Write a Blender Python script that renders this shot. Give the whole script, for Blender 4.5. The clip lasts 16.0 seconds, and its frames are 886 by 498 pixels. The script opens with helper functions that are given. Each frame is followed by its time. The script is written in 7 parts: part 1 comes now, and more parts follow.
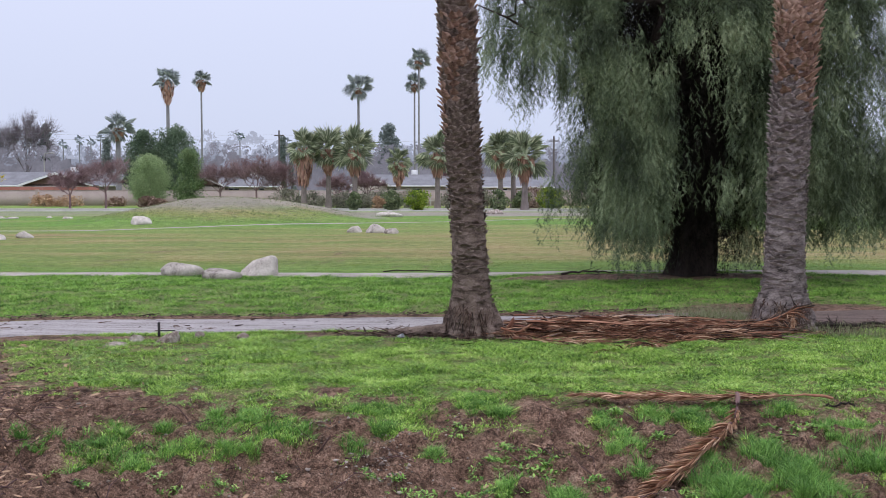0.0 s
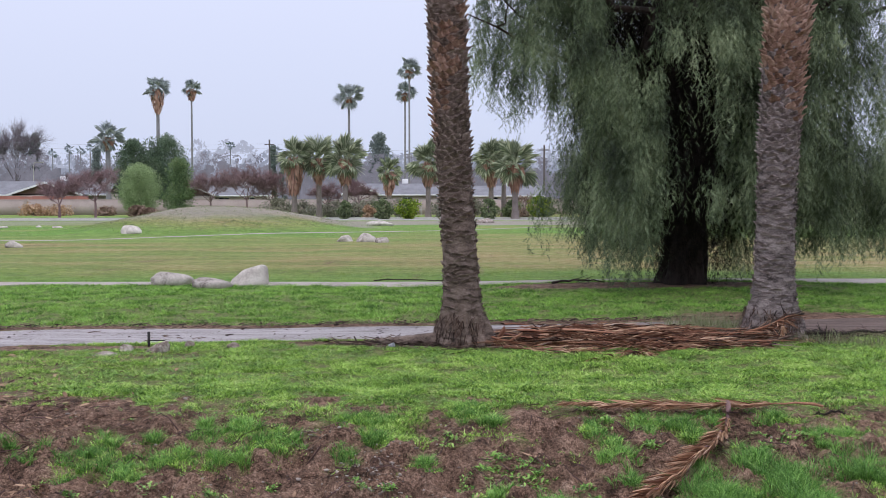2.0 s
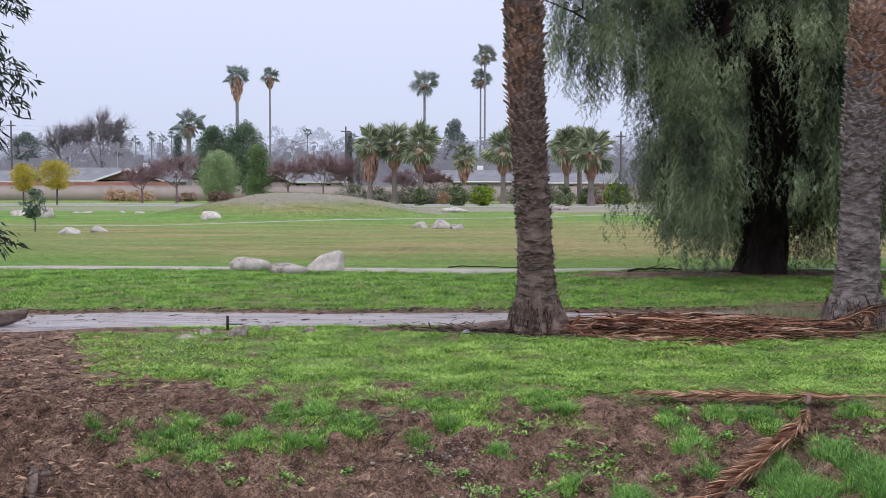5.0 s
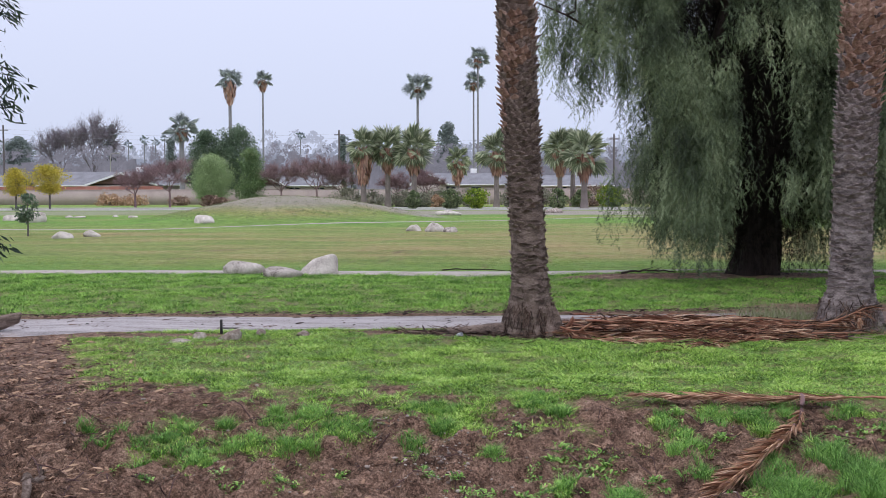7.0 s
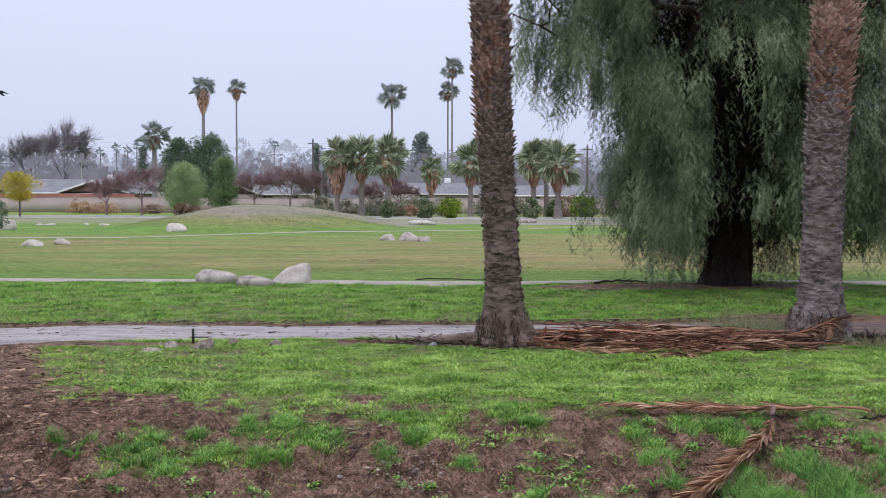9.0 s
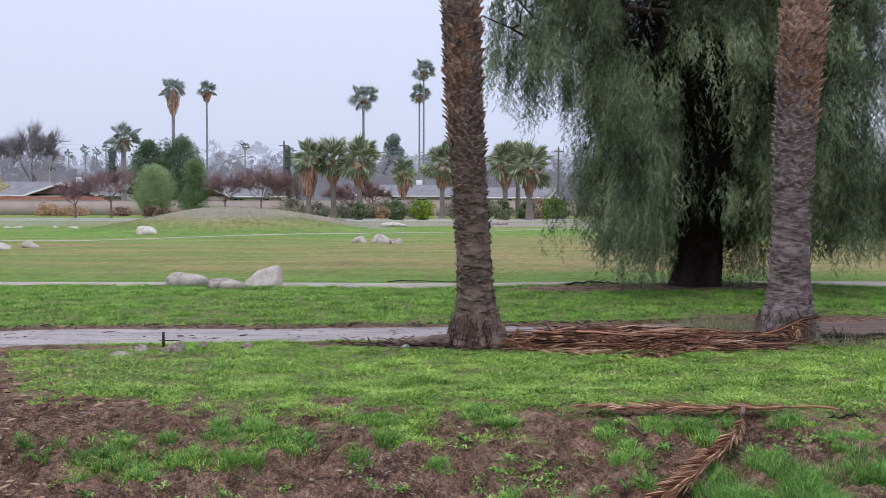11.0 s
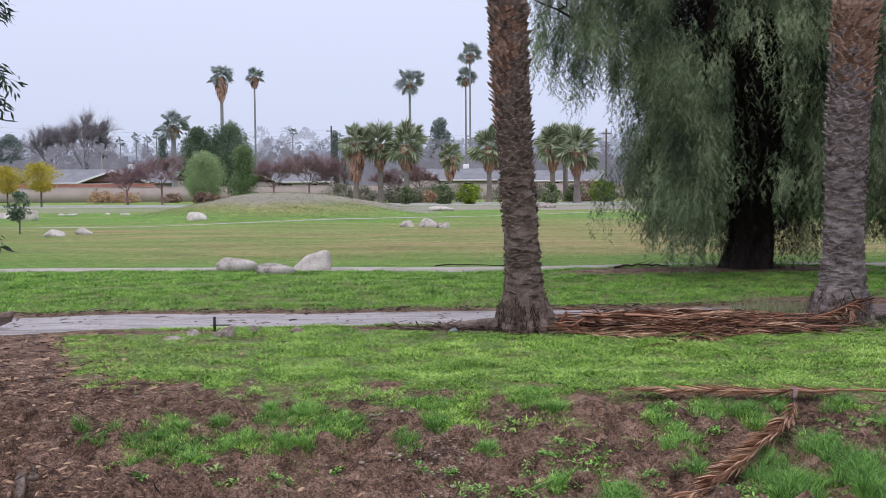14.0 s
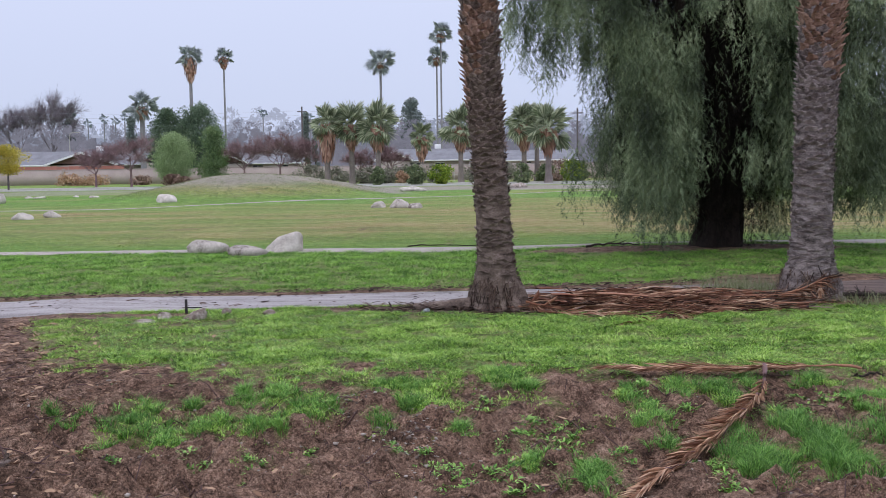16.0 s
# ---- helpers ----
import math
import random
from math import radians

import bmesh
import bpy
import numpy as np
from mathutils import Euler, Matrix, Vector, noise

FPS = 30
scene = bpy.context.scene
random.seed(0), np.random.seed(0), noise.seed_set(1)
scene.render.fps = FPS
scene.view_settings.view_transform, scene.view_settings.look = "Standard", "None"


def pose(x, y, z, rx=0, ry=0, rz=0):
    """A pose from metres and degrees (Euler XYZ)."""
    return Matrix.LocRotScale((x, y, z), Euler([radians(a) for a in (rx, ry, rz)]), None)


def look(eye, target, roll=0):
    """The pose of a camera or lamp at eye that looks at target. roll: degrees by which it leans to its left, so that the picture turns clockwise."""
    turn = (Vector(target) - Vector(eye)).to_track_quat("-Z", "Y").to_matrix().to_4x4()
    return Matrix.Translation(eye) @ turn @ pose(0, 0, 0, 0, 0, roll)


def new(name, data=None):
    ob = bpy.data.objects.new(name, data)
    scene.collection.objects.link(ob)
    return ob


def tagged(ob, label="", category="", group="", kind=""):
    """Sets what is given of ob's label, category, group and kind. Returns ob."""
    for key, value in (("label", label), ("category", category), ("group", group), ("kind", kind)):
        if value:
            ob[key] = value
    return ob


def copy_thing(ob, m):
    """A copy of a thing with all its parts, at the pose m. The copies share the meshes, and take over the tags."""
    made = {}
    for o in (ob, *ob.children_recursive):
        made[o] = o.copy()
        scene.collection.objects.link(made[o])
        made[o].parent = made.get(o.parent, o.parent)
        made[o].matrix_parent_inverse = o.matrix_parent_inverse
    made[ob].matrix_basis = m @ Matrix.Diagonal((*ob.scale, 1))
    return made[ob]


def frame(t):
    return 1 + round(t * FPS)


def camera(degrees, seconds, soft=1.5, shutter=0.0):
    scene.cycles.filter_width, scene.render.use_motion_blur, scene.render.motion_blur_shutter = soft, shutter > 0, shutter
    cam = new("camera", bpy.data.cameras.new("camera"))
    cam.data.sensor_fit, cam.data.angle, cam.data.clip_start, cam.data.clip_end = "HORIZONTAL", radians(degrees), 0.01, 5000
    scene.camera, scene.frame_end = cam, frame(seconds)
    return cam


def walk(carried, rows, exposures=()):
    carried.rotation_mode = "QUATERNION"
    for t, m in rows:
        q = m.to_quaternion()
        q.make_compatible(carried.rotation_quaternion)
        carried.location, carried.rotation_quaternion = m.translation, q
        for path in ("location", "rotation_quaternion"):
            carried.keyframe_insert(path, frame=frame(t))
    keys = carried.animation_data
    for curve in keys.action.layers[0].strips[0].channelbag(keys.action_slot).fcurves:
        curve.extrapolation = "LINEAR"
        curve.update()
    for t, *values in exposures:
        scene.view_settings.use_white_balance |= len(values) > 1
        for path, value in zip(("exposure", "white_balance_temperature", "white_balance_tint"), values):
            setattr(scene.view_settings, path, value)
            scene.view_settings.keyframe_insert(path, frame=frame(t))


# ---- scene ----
cam = camera(46.0, 16.0, soft=0.4)
# seconds, turn to the left, pitch, lean to the right; the camera turns on the spot
EYE = 2.2
ROWS = [
    (0.0, 0.000, -3.285, 0.000), (0.5, -0.148, -3.224, -0.026), (1.0, -0.339, -3.107, 0.005),
    (1.5, -0.458, -2.935, 0.023), (2.0, -0.516, -2.795, 0.055), (2.5, -0.358, -2.670, -0.022),
    (3.0, 0.637, -2.742, -0.043), (3.5, 1.379, -2.887, -0.239), (4.0, 2.482, -3.104, -0.233),
    (4.5, 3.203, -3.345, -0.143), (4.7, 3.390, -3.440, -0.120), (5.75, 3.760, -3.560, 0.010), (6.8, 3.440, -3.390, 0.130),
    (7.0, 3.232, -3.356, 0.140), (7.5, 2.874, -3.170, 0.079), (8.0, 2.488, -2.996, -0.043), (8.5, 2.119, -2.910, -0.148),
    (9.0, 1.801, -2.833, -0.182), (9.2, 1.700, -2.820, -0.185), (11.3, 0.075, -2.715, -0.070),
    (11.5, -0.019, -2.729, -0.054), (12.0, -0.250, -2.792, -0.003),
    (12.5, -0.212, -2.887, 0.151), (13.0, -0.138, -3.087, 0.319), (13.5, 0.864, -3.322, 0.397), (14.0, 2.830, -3.599, 0.470),
    (14.5, 3.600, -3.948, 0.461), (15.0, 2.880, -4.250, 0.370), (15.5, 1.850, -4.460, 0.502), (16.0, 1.282, -4.694, 0.809),
]
walk(cam, [(t, pose(0, 0, EYE, 90 + pitch, roll, yaw)) for t, yaw, pitch, roll in ROWS], [(0.0, -0.05, 6290, 13.0), (3.0, -0.03, 6290, 13.0), (7.0, -0.02, 6290, 13.0), (9.0, -0.05, 6290, 13.0), (14.5, -0.03, 6290, 13.0), (15.5, -0.08, 6220, 13.0), (16.0, -0.11, 6140, 13.0)])

# ---- light: an overcast winter day ----
world = bpy.data.worlds.new("overcast_sky")
scene.world = world
world.use_nodes = True
wn, wl = world.node_tree.nodes, world.node_tree.links
wn.clear()
w_out, w_bg = wn.new("ShaderNodeOutputWorld"), wn.new("ShaderNodeBackground")
w_sky, w_mix = wn.new("ShaderNodeTexSky"), wn.new("ShaderNodeMixRGB")
w_sky.sky_type, w_sky.sun_disc = "NISHITA", False
w_sky.sun_elevation, w_sky.sun_rotation = radians(50), radians(215)
w_co, w_sep, w_ramp = wn.new("ShaderNodeTexCoord"), wn.new("ShaderNodeSeparateXYZ"), wn.new("ShaderNodeValToRGB")
w_noise, w_add = wn.new("ShaderNodeTexNoise"), wn.new("ShaderNodeMixRGB")
w_noise.inputs["Scale"].default_value = 2.0
w_noise.inputs["Detail"].default_value = 4.0
w_ramp.color_ramp.elements[0].position, w_ramp.color_ramp.elements[0].color = 0.0, (5.6, 6.1, 7.6, 1)
w_ramp.color_ramp.elements[1].position, w_ramp.color_ramp.elements[1].color = 0.2, (6.9, 7.3, 8.9, 1)
w_top = w_ramp.color_ramp.elements.new(0.9)  # an overcast sky is brightest overhead
w_top.color = (13.5, 13.7, 14.6, 1)
w_add.blend_type, w_mix.blend_type = "OVERLAY", "MIX"
w_add.inputs[0].default_value = 0.06
w_mix.inputs[0].default_value = 0.93
wl.new(w_co.outputs["Generated"], w_sep.inputs[0])
wl.new(w_co.outputs["Generated"], w_noise.inputs["Vector"])
wl.new(w_sep.outputs["Z"], w_ramp.inputs[0])
wl.new(w_ramp.outputs[0], w_mix.inputs[2])
wl.new(w_sky.outputs[0], w_mix.inputs[1])
wl.new(w_mix.outputs[0], w_bg.inputs[0])
w_bg.inputs[1].default_value = 0.115
wl.new(w_bg.outputs[0], w_out.inputs[0])

sun = new("sun", bpy.data.lights.new("sun", "SUN"))
sun.data.energy, sun.data.angle, sun.data.color = 0.8, radians(50), (1.0, 0.97, 0.93)
sun.matrix_basis = look((-8, -14, 30), (0, 0, 0))


# ---- materials ----
def nodes_of(name):
    m = bpy.data.materials.new(name)
    m.use_nodes = True
    nt = m.node_tree
    return m, nt, nt.nodes["Principled BSDF"], nt.nodes["Material Output"]


def link(nt, a, b):
    nt.links.new(a, b)


def math_node(nt, op, a, b=None):
    n = nt.nodes.new("ShaderNodeMath")
    n.operation = op
    for i, v in enumerate((a, b)):
        if v is None:
            continue
        if isinstance(v, (int, float)):
            n.inputs[i].default_value = v
        else:
            link(nt, v, n.inputs[i])
    return n.outputs[0]


def noise_node(nt, scale, detail=4.0, rough=0.6, stretch=None, co="Object"):
    tc = nt.nodes.new("ShaderNodeTexCoord")
    n = nt.nodes.new("ShaderNodeTexNoise")
    n.inputs["Scale"].default_value, n.inputs["Detail"].default_value, n.inputs["Roughness"].default_value = scale, detail, rough
    src = tc.outputs[co]
    if stretch:
        mp = nt.nodes.new("ShaderNodeMapping")
        mp.inputs["Scale"].default_value = stretch
        link(nt, src, mp.inputs[0])
        src = mp.outputs[0]
    link(nt, src, n.inputs["Vector"])
    return n.outputs[0]


def ramp(nt, fac, stops):
    n = nt.nodes.new("ShaderNodeValToRGB")
    e = n.color_ramp.elements
    while len(e) < len(stops):
        e.new(0.5)
    for k, (p, c) in zip(e, stops):
        k.position, k.color = p, (*c, 1)
    link(nt, fac, n.inputs[0])
    return n.outputs[0]


def mix(nt, fac, a, b, kind="MIX"):
    n = nt.nodes.new("ShaderNodeMixRGB")
    n.blend_type = kind
    for i, v in enumerate((fac, a, b)):
        if isinstance(v, (int, float)):
            n.inputs[i].default_value = v
        elif isinstance(v, tuple):
            n.inputs[i].default_value = (*v, 1)
        else:
            link(nt, v, n.inputs[i])
    return n.outputs[0]


def bump(nt, bsdf, height, strength=0.4, distance=0.01):
    n = nt.nodes.new("ShaderNodeBump")
    n.inputs["Strength"].default_value, n.inputs["Distance"].default_value = strength, distance
    link(nt, height, n.inputs["Height"])
    link(nt, n.outputs[0], bsdf.inputs["Normal"])


def surface(name, stops, scale, rough=0.85, fine=8.0, relief=0.4, depth=0.01, vary=0.0, by="object", stretch=None, spec=0.3):
    """A rough natural surface: colour from two noises and a chance per object or per island."""
    m, nt, b, out = nodes_of(name)
    big, small = noise_node(nt, scale, 3.0, 0.55, stretch), noise_node(nt, scale * fine, 6.0, 0.7, stretch)
    fac = math_node(nt, "ADD", math_node(nt, "MULTIPLY", big, 0.55), math_node(nt, "MULTIPLY", small, 0.45))
    if vary:
        if by == "object":
            rnd = nt.nodes.new("ShaderNodeObjectInfo").outputs["Random"]
        else:
            rnd = nt.nodes.new("ShaderNodeNewGeometry").outputs["Random Per Island"]
        fac = math_node(nt, "ADD", fac, math_node(nt, "MULTIPLY", math_node(nt, "SUBTRACT", rnd, 0.5), vary))
    link(nt, ramp(nt, fac, stops), b.inputs["Base Color"])
    b.inputs["Roughness"].default_value, b.inputs["Specular IOR Level"].default_value = rough, spec
    if relief:
        bump(nt, b, small, relief, depth)
    return m


def leaf(name, stops, scale=1.5, vary=0.5, thin=0.3, rough=0.6, by="island", clumpy=1.0):
    """Leaves: a colour per leaf, some light passing through."""
    m, nt, b, out = nodes_of(name)
    big = math_node(nt, "ADD", math_node(nt, "MULTIPLY", noise_node(nt, scale, 3.0), clumpy), 0.5 - 0.5 * clumpy)
    if by == "island":
        rnd = nt.nodes.new("ShaderNodeNewGeometry").outputs["Random Per Island"]
    else:
        rnd = nt.nodes.new("ShaderNodeObjectInfo").outputs["Random"]
    fac = math_node(nt, "ADD", big, math_node(nt, "MULTIPLY", math_node(nt, "SUBTRACT", rnd, 0.5), vary))
    col = ramp(nt, fac, stops)
    link(nt, col, b.inputs["Base Color"])
    b.inputs["Roughness"].default_value, b.inputs["Specular IOR Level"].default_value = rough, 0.25
    tr, mx = nt.nodes.new("ShaderNodeBsdfTranslucent"), nt.nodes.new("ShaderNodeMixShader")
    link(nt, col, tr.inputs[0])
    mx.inputs[0].default_value = thin
    link(nt, b.outputs[0], mx.inputs[1])
    link(nt, tr.outputs[0], mx.inputs[2])
    link(nt, mx.outputs[0], out.inputs[0])
    return m


def ground_material():
    """Soil, lawn and dry turf, shared out by the cover and dryness of the ground."""
    m, nt, b, out = nodes_of("ground_soil_and_turf")
    def attr(n):
        a = nt.nodes.new("ShaderNodeAttribute")
        a.attribute_name = n
        return a.outputs["Fac"]
    big, mid, fine = noise_node(nt, 0.35, 4), noise_node(nt, 3.0, 5), noise_node(nt, 40.0, 5, 0.7)
    grit = math_node(nt, "ADD", math_node(nt, "MULTIPLY", noise_node(nt, 16.0, 12, 0.82), 0.5), math_node(nt, "MULTIPLY", noise_node(nt, 85.0, 6, 0.8), 0.28))
    soil = ramp(nt, math_node(nt, "ADD", math_node(nt, "MULTIPLY", mid, 0.22), grit),
                [(0.4, (0.035, 0.02, 0.014)), (0.46, (0.17, 0.102, 0.074)), (0.52, (0.36, 0.222, 0.165)), (0.6, (0.62, 0.44, 0.345))])
    soil = mix(nt, 1.0, soil, ramp(nt, noise_node(nt, 4.5, 8, 0.72), [(0.4, (0.5, 0.48, 0.46)), (0.5, (0.95, 0.95, 0.94)), (0.62, (1.15, 1.14, 1.12))]), "MULTIPLY")
    vor, tc = nt.nodes.new("ShaderNodeTexVoronoi"), nt.nodes.new("ShaderNodeTexCoord")
    vor.inputs["Scale"].default_value = 55.0
    warp = nt.nodes.new("ShaderNodeVectorMath")
    warp.operation = "MULTIPLY_ADD"
    warp.inputs[1].default_value = (0.06, 0.06, 0.06)
    nz = nt.nodes.new("ShaderNodeTexNoise")
    nz.inputs["Scale"].default_value, nz.inputs["Detail"].default_value = 18.0, 4.0
    link(nt, tc.outputs["Object"], nz.inputs["Vector"])
    link(nt, nz.outputs["Color"], warp.inputs[0])
    link(nt, tc.outputs["Object"], warp.inputs[2])
    link(nt, warp.outputs[0], vor.inputs["Vector"])
    crumbs = vor.outputs["Distance"]
    soil = mix(nt, 1.0, soil, ramp(nt, crumbs, [(0.15, (1.2, 1.2, 1.2)), (0.5, (1.0, 0.99, 0.98)), (0.8, (0.5, 0.48, 0.47))]), "MULTIPLY")
    streak = noise_node(nt, 0.55, 8, 0.75, (0.3, 1.0, 1.0))
    gmix = math_node(nt, "ADD", math_node(nt, "MULTIPLY", mid, 0.35), math_node(nt, "ADD", math_node(nt, "MULTIPLY", fine, 0.35), math_node(nt, "MULTIPLY", streak, 0.3)))
    grass = ramp(nt, gmix, [(0.36, (0.065, 0.14, 0.025)), (0.5, (0.165, 0.325, 0.056)), (0.64, (0.3, 0.475, 0.108))])
    dryc = ramp(nt, gmix, [(0.36, (0.18, 0.155, 0.064)), (0.5, (0.38, 0.295, 0.134)), (0.64, (0.56, 0.45, 0.24))])
    patch = math_node(nt, "ADD", math_node(nt, "MULTIPLY", big, 1.3), math_node(nt, "MULTIPLY", streak, 1.9))
    dry = math_node(nt, "MULTIPLY", attr("dry"), math_node(nt, "MAXIMUM", math_node(nt, "SUBTRACT", patch, 0.82), 0.0))
    dry = math_node(nt, "MINIMUM", dry, 1.0)
    col = mix(nt, attr("cover"), soil, mix(nt, dry, grass, dryc))
    sand = ramp(nt, gmix, [(0.3, (0.26, 0.225, 0.195)), (0.7, (0.46, 0.41, 0.37))])
    col = mix(nt, attr("sand"), col, sand)
    link(nt, col, b.inputs["Base Color"])
    b.inputs["Roughness"].default_value, b.inputs["Specular IOR Level"].default_value = 0.85, 0.2
    crumb = noise_node(nt, 14.0, 8, 0.75)
    bump(nt, b, math_node(nt, "SUBTRACT", math_node(nt, "ADD", math_node(nt, "ADD", mid, crumb), math_node(nt, "MULTIPLY", fine, 0.6)), math_node(nt, "MULTIPLY", crumbs, 0.5)), 1.0, 0.06)
    return m


def wet_path_material():
    m, nt, b, out = nodes_of("wet_decomposed_granite")
    streak = noise_node(nt, 2.2, 7, 0.72, (0.3, 2.4, 1))
    fine = noise_node(nt, 25.0, 5, 0.7)
    fac = math_node(nt, "ADD", math_node(nt, "MULTIPLY", streak, 0.65), math_node(nt, "MULTIPLY", fine, 0.35))
    grey = ramp(nt, fac, [(0.38, (0.06, 0.045, 0.04)), (0.45, (0.2, 0.165, 0.16)), (0.5, (0.34, 0.3, 0.305)), (0.62, (0.46, 0.42, 0.435))])
    tc, sep = nt.nodes.new("ShaderNodeTexCoord"), nt.nodes.new("ShaderNodeSeparateXYZ")
    link(nt, tc.outputs["Object"], sep.inputs[0])
    east = math_node(nt, "ADD", math_node(nt, "MULTIPLY", math_node(nt, "SUBTRACT", sep.outputs["X"], 3.1), 0.55), math_node(nt, "MULTIPLY", math_node(nt, "SUBTRACT", streak, 0.5), 1.5))
    east = math_node(nt, "MINIMUM", math_node(nt, "MAXIMUM", east, 0.0), 0.9)
    mud = ramp(nt, fac, [(0.35, (0.05, 0.03, 0.025)), (0.65, (0.2, 0.132, 0.11))])
    link(nt, mix(nt, east, grey, mud), b.inputs["Base Color"])
    link(nt, math_node(nt, "ADD", math_node(nt, "ADD", math_node(nt, "MULTIPLY", streak, 0.9), 0.05), math_node(nt, "MULTIPLY", east, 0.8)), b.inputs["Roughness"])
    b.inputs["Specular IOR Level"].default_value = 0.5
    bump(nt, b, fac, 1.0, 0.06)
    return m


M = {}
M["ground"] = ground_material()
M["wet_path"] = wet_path_material()
M["path"] = surface("pale_path", [(0.3, (0.25, 0.21, 0.19)), (0.55, (0.4, 0.35, 0.33)), (0.75, (0.5, 0.46, 0.44))], 1.5)
M["asphalt"] = surface("asphalt", [(0.3, (0.16, 0.15, 0.16)), (0.7, (0.27, 0.26, 0.27))], 0.4)
M["concrete"] = surface("concrete", [(0.3, (0.38, 0.36, 0.35)), (0.7, (0.55, 0.53, 0.52))], 0.8)
M["grass"] = leaf("grass_blades", [(0.1, (0.05, 0.11, 0.018)), (0.42, (0.205, 0.39, 0.055)), (0.72, (0.42, 0.67, 0.115)), (0.97, (0.6, 0.75, 0.25))], 1.6, 1.0, 0.14, 0.5, clumpy=1.6)
M["grass_tall"] = leaf("tall_grass_blades", [(0.12, (0.06, 0.14, 0.028)), (0.5, (0.14, 0.32, 0.06)), (0.88, (0.32, 0.55, 0.14))], 2.2, 0.9, 0.14, 0.45, clumpy=1.6)
M["grass_deep"] = leaf("deep_green_turf", [(0.12, (0.05, 0.12, 0.02)), (0.46, (0.17, 0.37, 0.055)), (0.82, (0.37, 0.61, 0.12))], 1.4, 0.9, 0.14, 0.5, clumpy=1.7)
M["lawn"] = leaf("mown_turf", [(0.15, (0.18, 0.27, 0.052)), (0.5, (0.29, 0.4, 0.095)), (0.85, (0.46, 0.5, 0.2))], 0.2, 0.8, 0.55, 0.6)
M["dry_grass"] = leaf("dry_olive_grass", [(0.2, (0.15, 0.19, 0.085)), (0.5, (0.25, 0.285, 0.14)), (0.8, (0.38, 0.38, 0.24))], 0.5, 0.7, 0.3, 0.7, clumpy=1.6)
M["weed"] = leaf("weed_leaves", [(0.12, (0.055, 0.125, 0.022)), (0.45, (0.16, 0.33, 0.055)), (0.85, (0.35, 0.56, 0.14))], 2.0, 0.9, 0.14, 0.45)
M["bark"] = surface("palm_bark", [(0.33, (0.03, 0.021, 0.017)), (0.5, (0.18, 0.132, 0.11)), (0.7, (0.4, 0.315, 0.275))], 5.0, 0.95, 8, 0.9, 0.03, stretch=(1, 1, 2.5))
M["boot"] = surface("palm_leaf_base", [(0.33, (0.04, 0.028, 0.022)), (0.5, (0.26, 0.195, 0.163)), (0.7, (0.6, 0.49, 0.43))], 9.0, 0.92, 6, 1.0, 0.03, vary=0.1)
M["boot_brown"] = surface("fresh_palm_leaf_base", [(0.3, (0.06, 0.032, 0.025)), (0.48, (0.36, 0.222, 0.165)), (0.7, (0.66, 0.48, 0.39))], 9.0, 0.9, 6, 0.8, 0.02, vary=0.16)
M["boot_pale"] = surface("grey_palm_leaf_base", [(0.33, (0.045, 0.034, 0.032)), (0.49, (0.33, 0.268, 0.256)), (0.7, (0.68, 0.59, 0.57))], 9.0, 0.92, 6, 1.0, 0.03, vary=0.1)
M["bark_pale"] = surface("grey_palm_bark", [(0.37, (0.035, 0.027, 0.026)), (0.49, (0.21, 0.172, 0.165)), (0.68, (0.47, 0.405, 0.392))], 5.0, 0.95, 8, 0.9, 0.03, stretch=(1, 1, 2.5))
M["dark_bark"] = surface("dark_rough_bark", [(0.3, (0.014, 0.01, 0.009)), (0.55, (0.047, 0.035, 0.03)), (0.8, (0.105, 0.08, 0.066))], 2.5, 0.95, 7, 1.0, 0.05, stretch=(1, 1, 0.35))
M["twig"] = surface("twigs", [(0.3, (0.06, 0.035, 0.035)), (0.7, (0.16, 0.095, 0.09))], 3.0, 0.95, 5, 0)
# dead twigs, near-black so they stand in for shade inside the crown
M["dead_shade_twig"] = surface("dead_twigs_shade_black", [(0.3, (0.006, 0.005, 0.004)), (0.7, (0.026, 0.02, 0.017))], 3.0, 0.95, 5, 0)
M["pepper_leaf"] = leaf("pepper_leaves", [(0.12, (0.032, 0.046, 0.028)), (0.42, (0.108, 0.146, 0.077)), (0.7, (0.215, 0.275, 0.15)), (0.95, (0.4, 0.47, 0.28))], 0.8, 0.4, 0.08, clumpy=2.3)
M["euca_leaf"] = leaf("long_narrow_leaves", [(0.2, (0.016, 0.03, 0.022)), (0.6, (0.04, 0.068, 0.042)), (0.9, (0.08, 0.12, 0.07))], 1.0, 0.5, 0.1)
M["tan_frond"] = leaf("tan_frond_leaflets", [(0.12, (0.16, 0.068, 0.042)), (0.42, (0.43, 0.235, 0.145)), (0.75, (0.64, 0.42, 0.285)), (0.95, (0.74, 0.58, 0.45))], 3.0, 0.7, 0.15, 0.75)
M["tan_frond_piece"] = leaf("tan_frond_leaflet", [(0.12, (0.16, 0.068, 0.042)), (0.42, (0.43, 0.235, 0.145)), (0.75, (0.64, 0.42, 0.285)), (0.95, (0.74, 0.58, 0.45))], 3.0, 0.7, 0.15, 0.75, "object")
M["dead_frond"] = leaf("dead_frond_leaflets", [(0.12, (0.03, 0.013, 0.009)), (0.42, (0.2, 0.088, 0.053)), (0.72, (0.4, 0.21, 0.13)), (0.95, (0.58, 0.4, 0.28))], 3.0, 1.0, 0.15, 0.75)
M["rachis"] = surface("dead_frond_stalk", [(0.3, (0.09, 0.034, 0.022)), (0.5, (0.26, 0.11, 0.064)), (0.75, (0.44, 0.235, 0.155))], 4.0, 0.7, 6, 0.3, 0.005, vary=0.4)
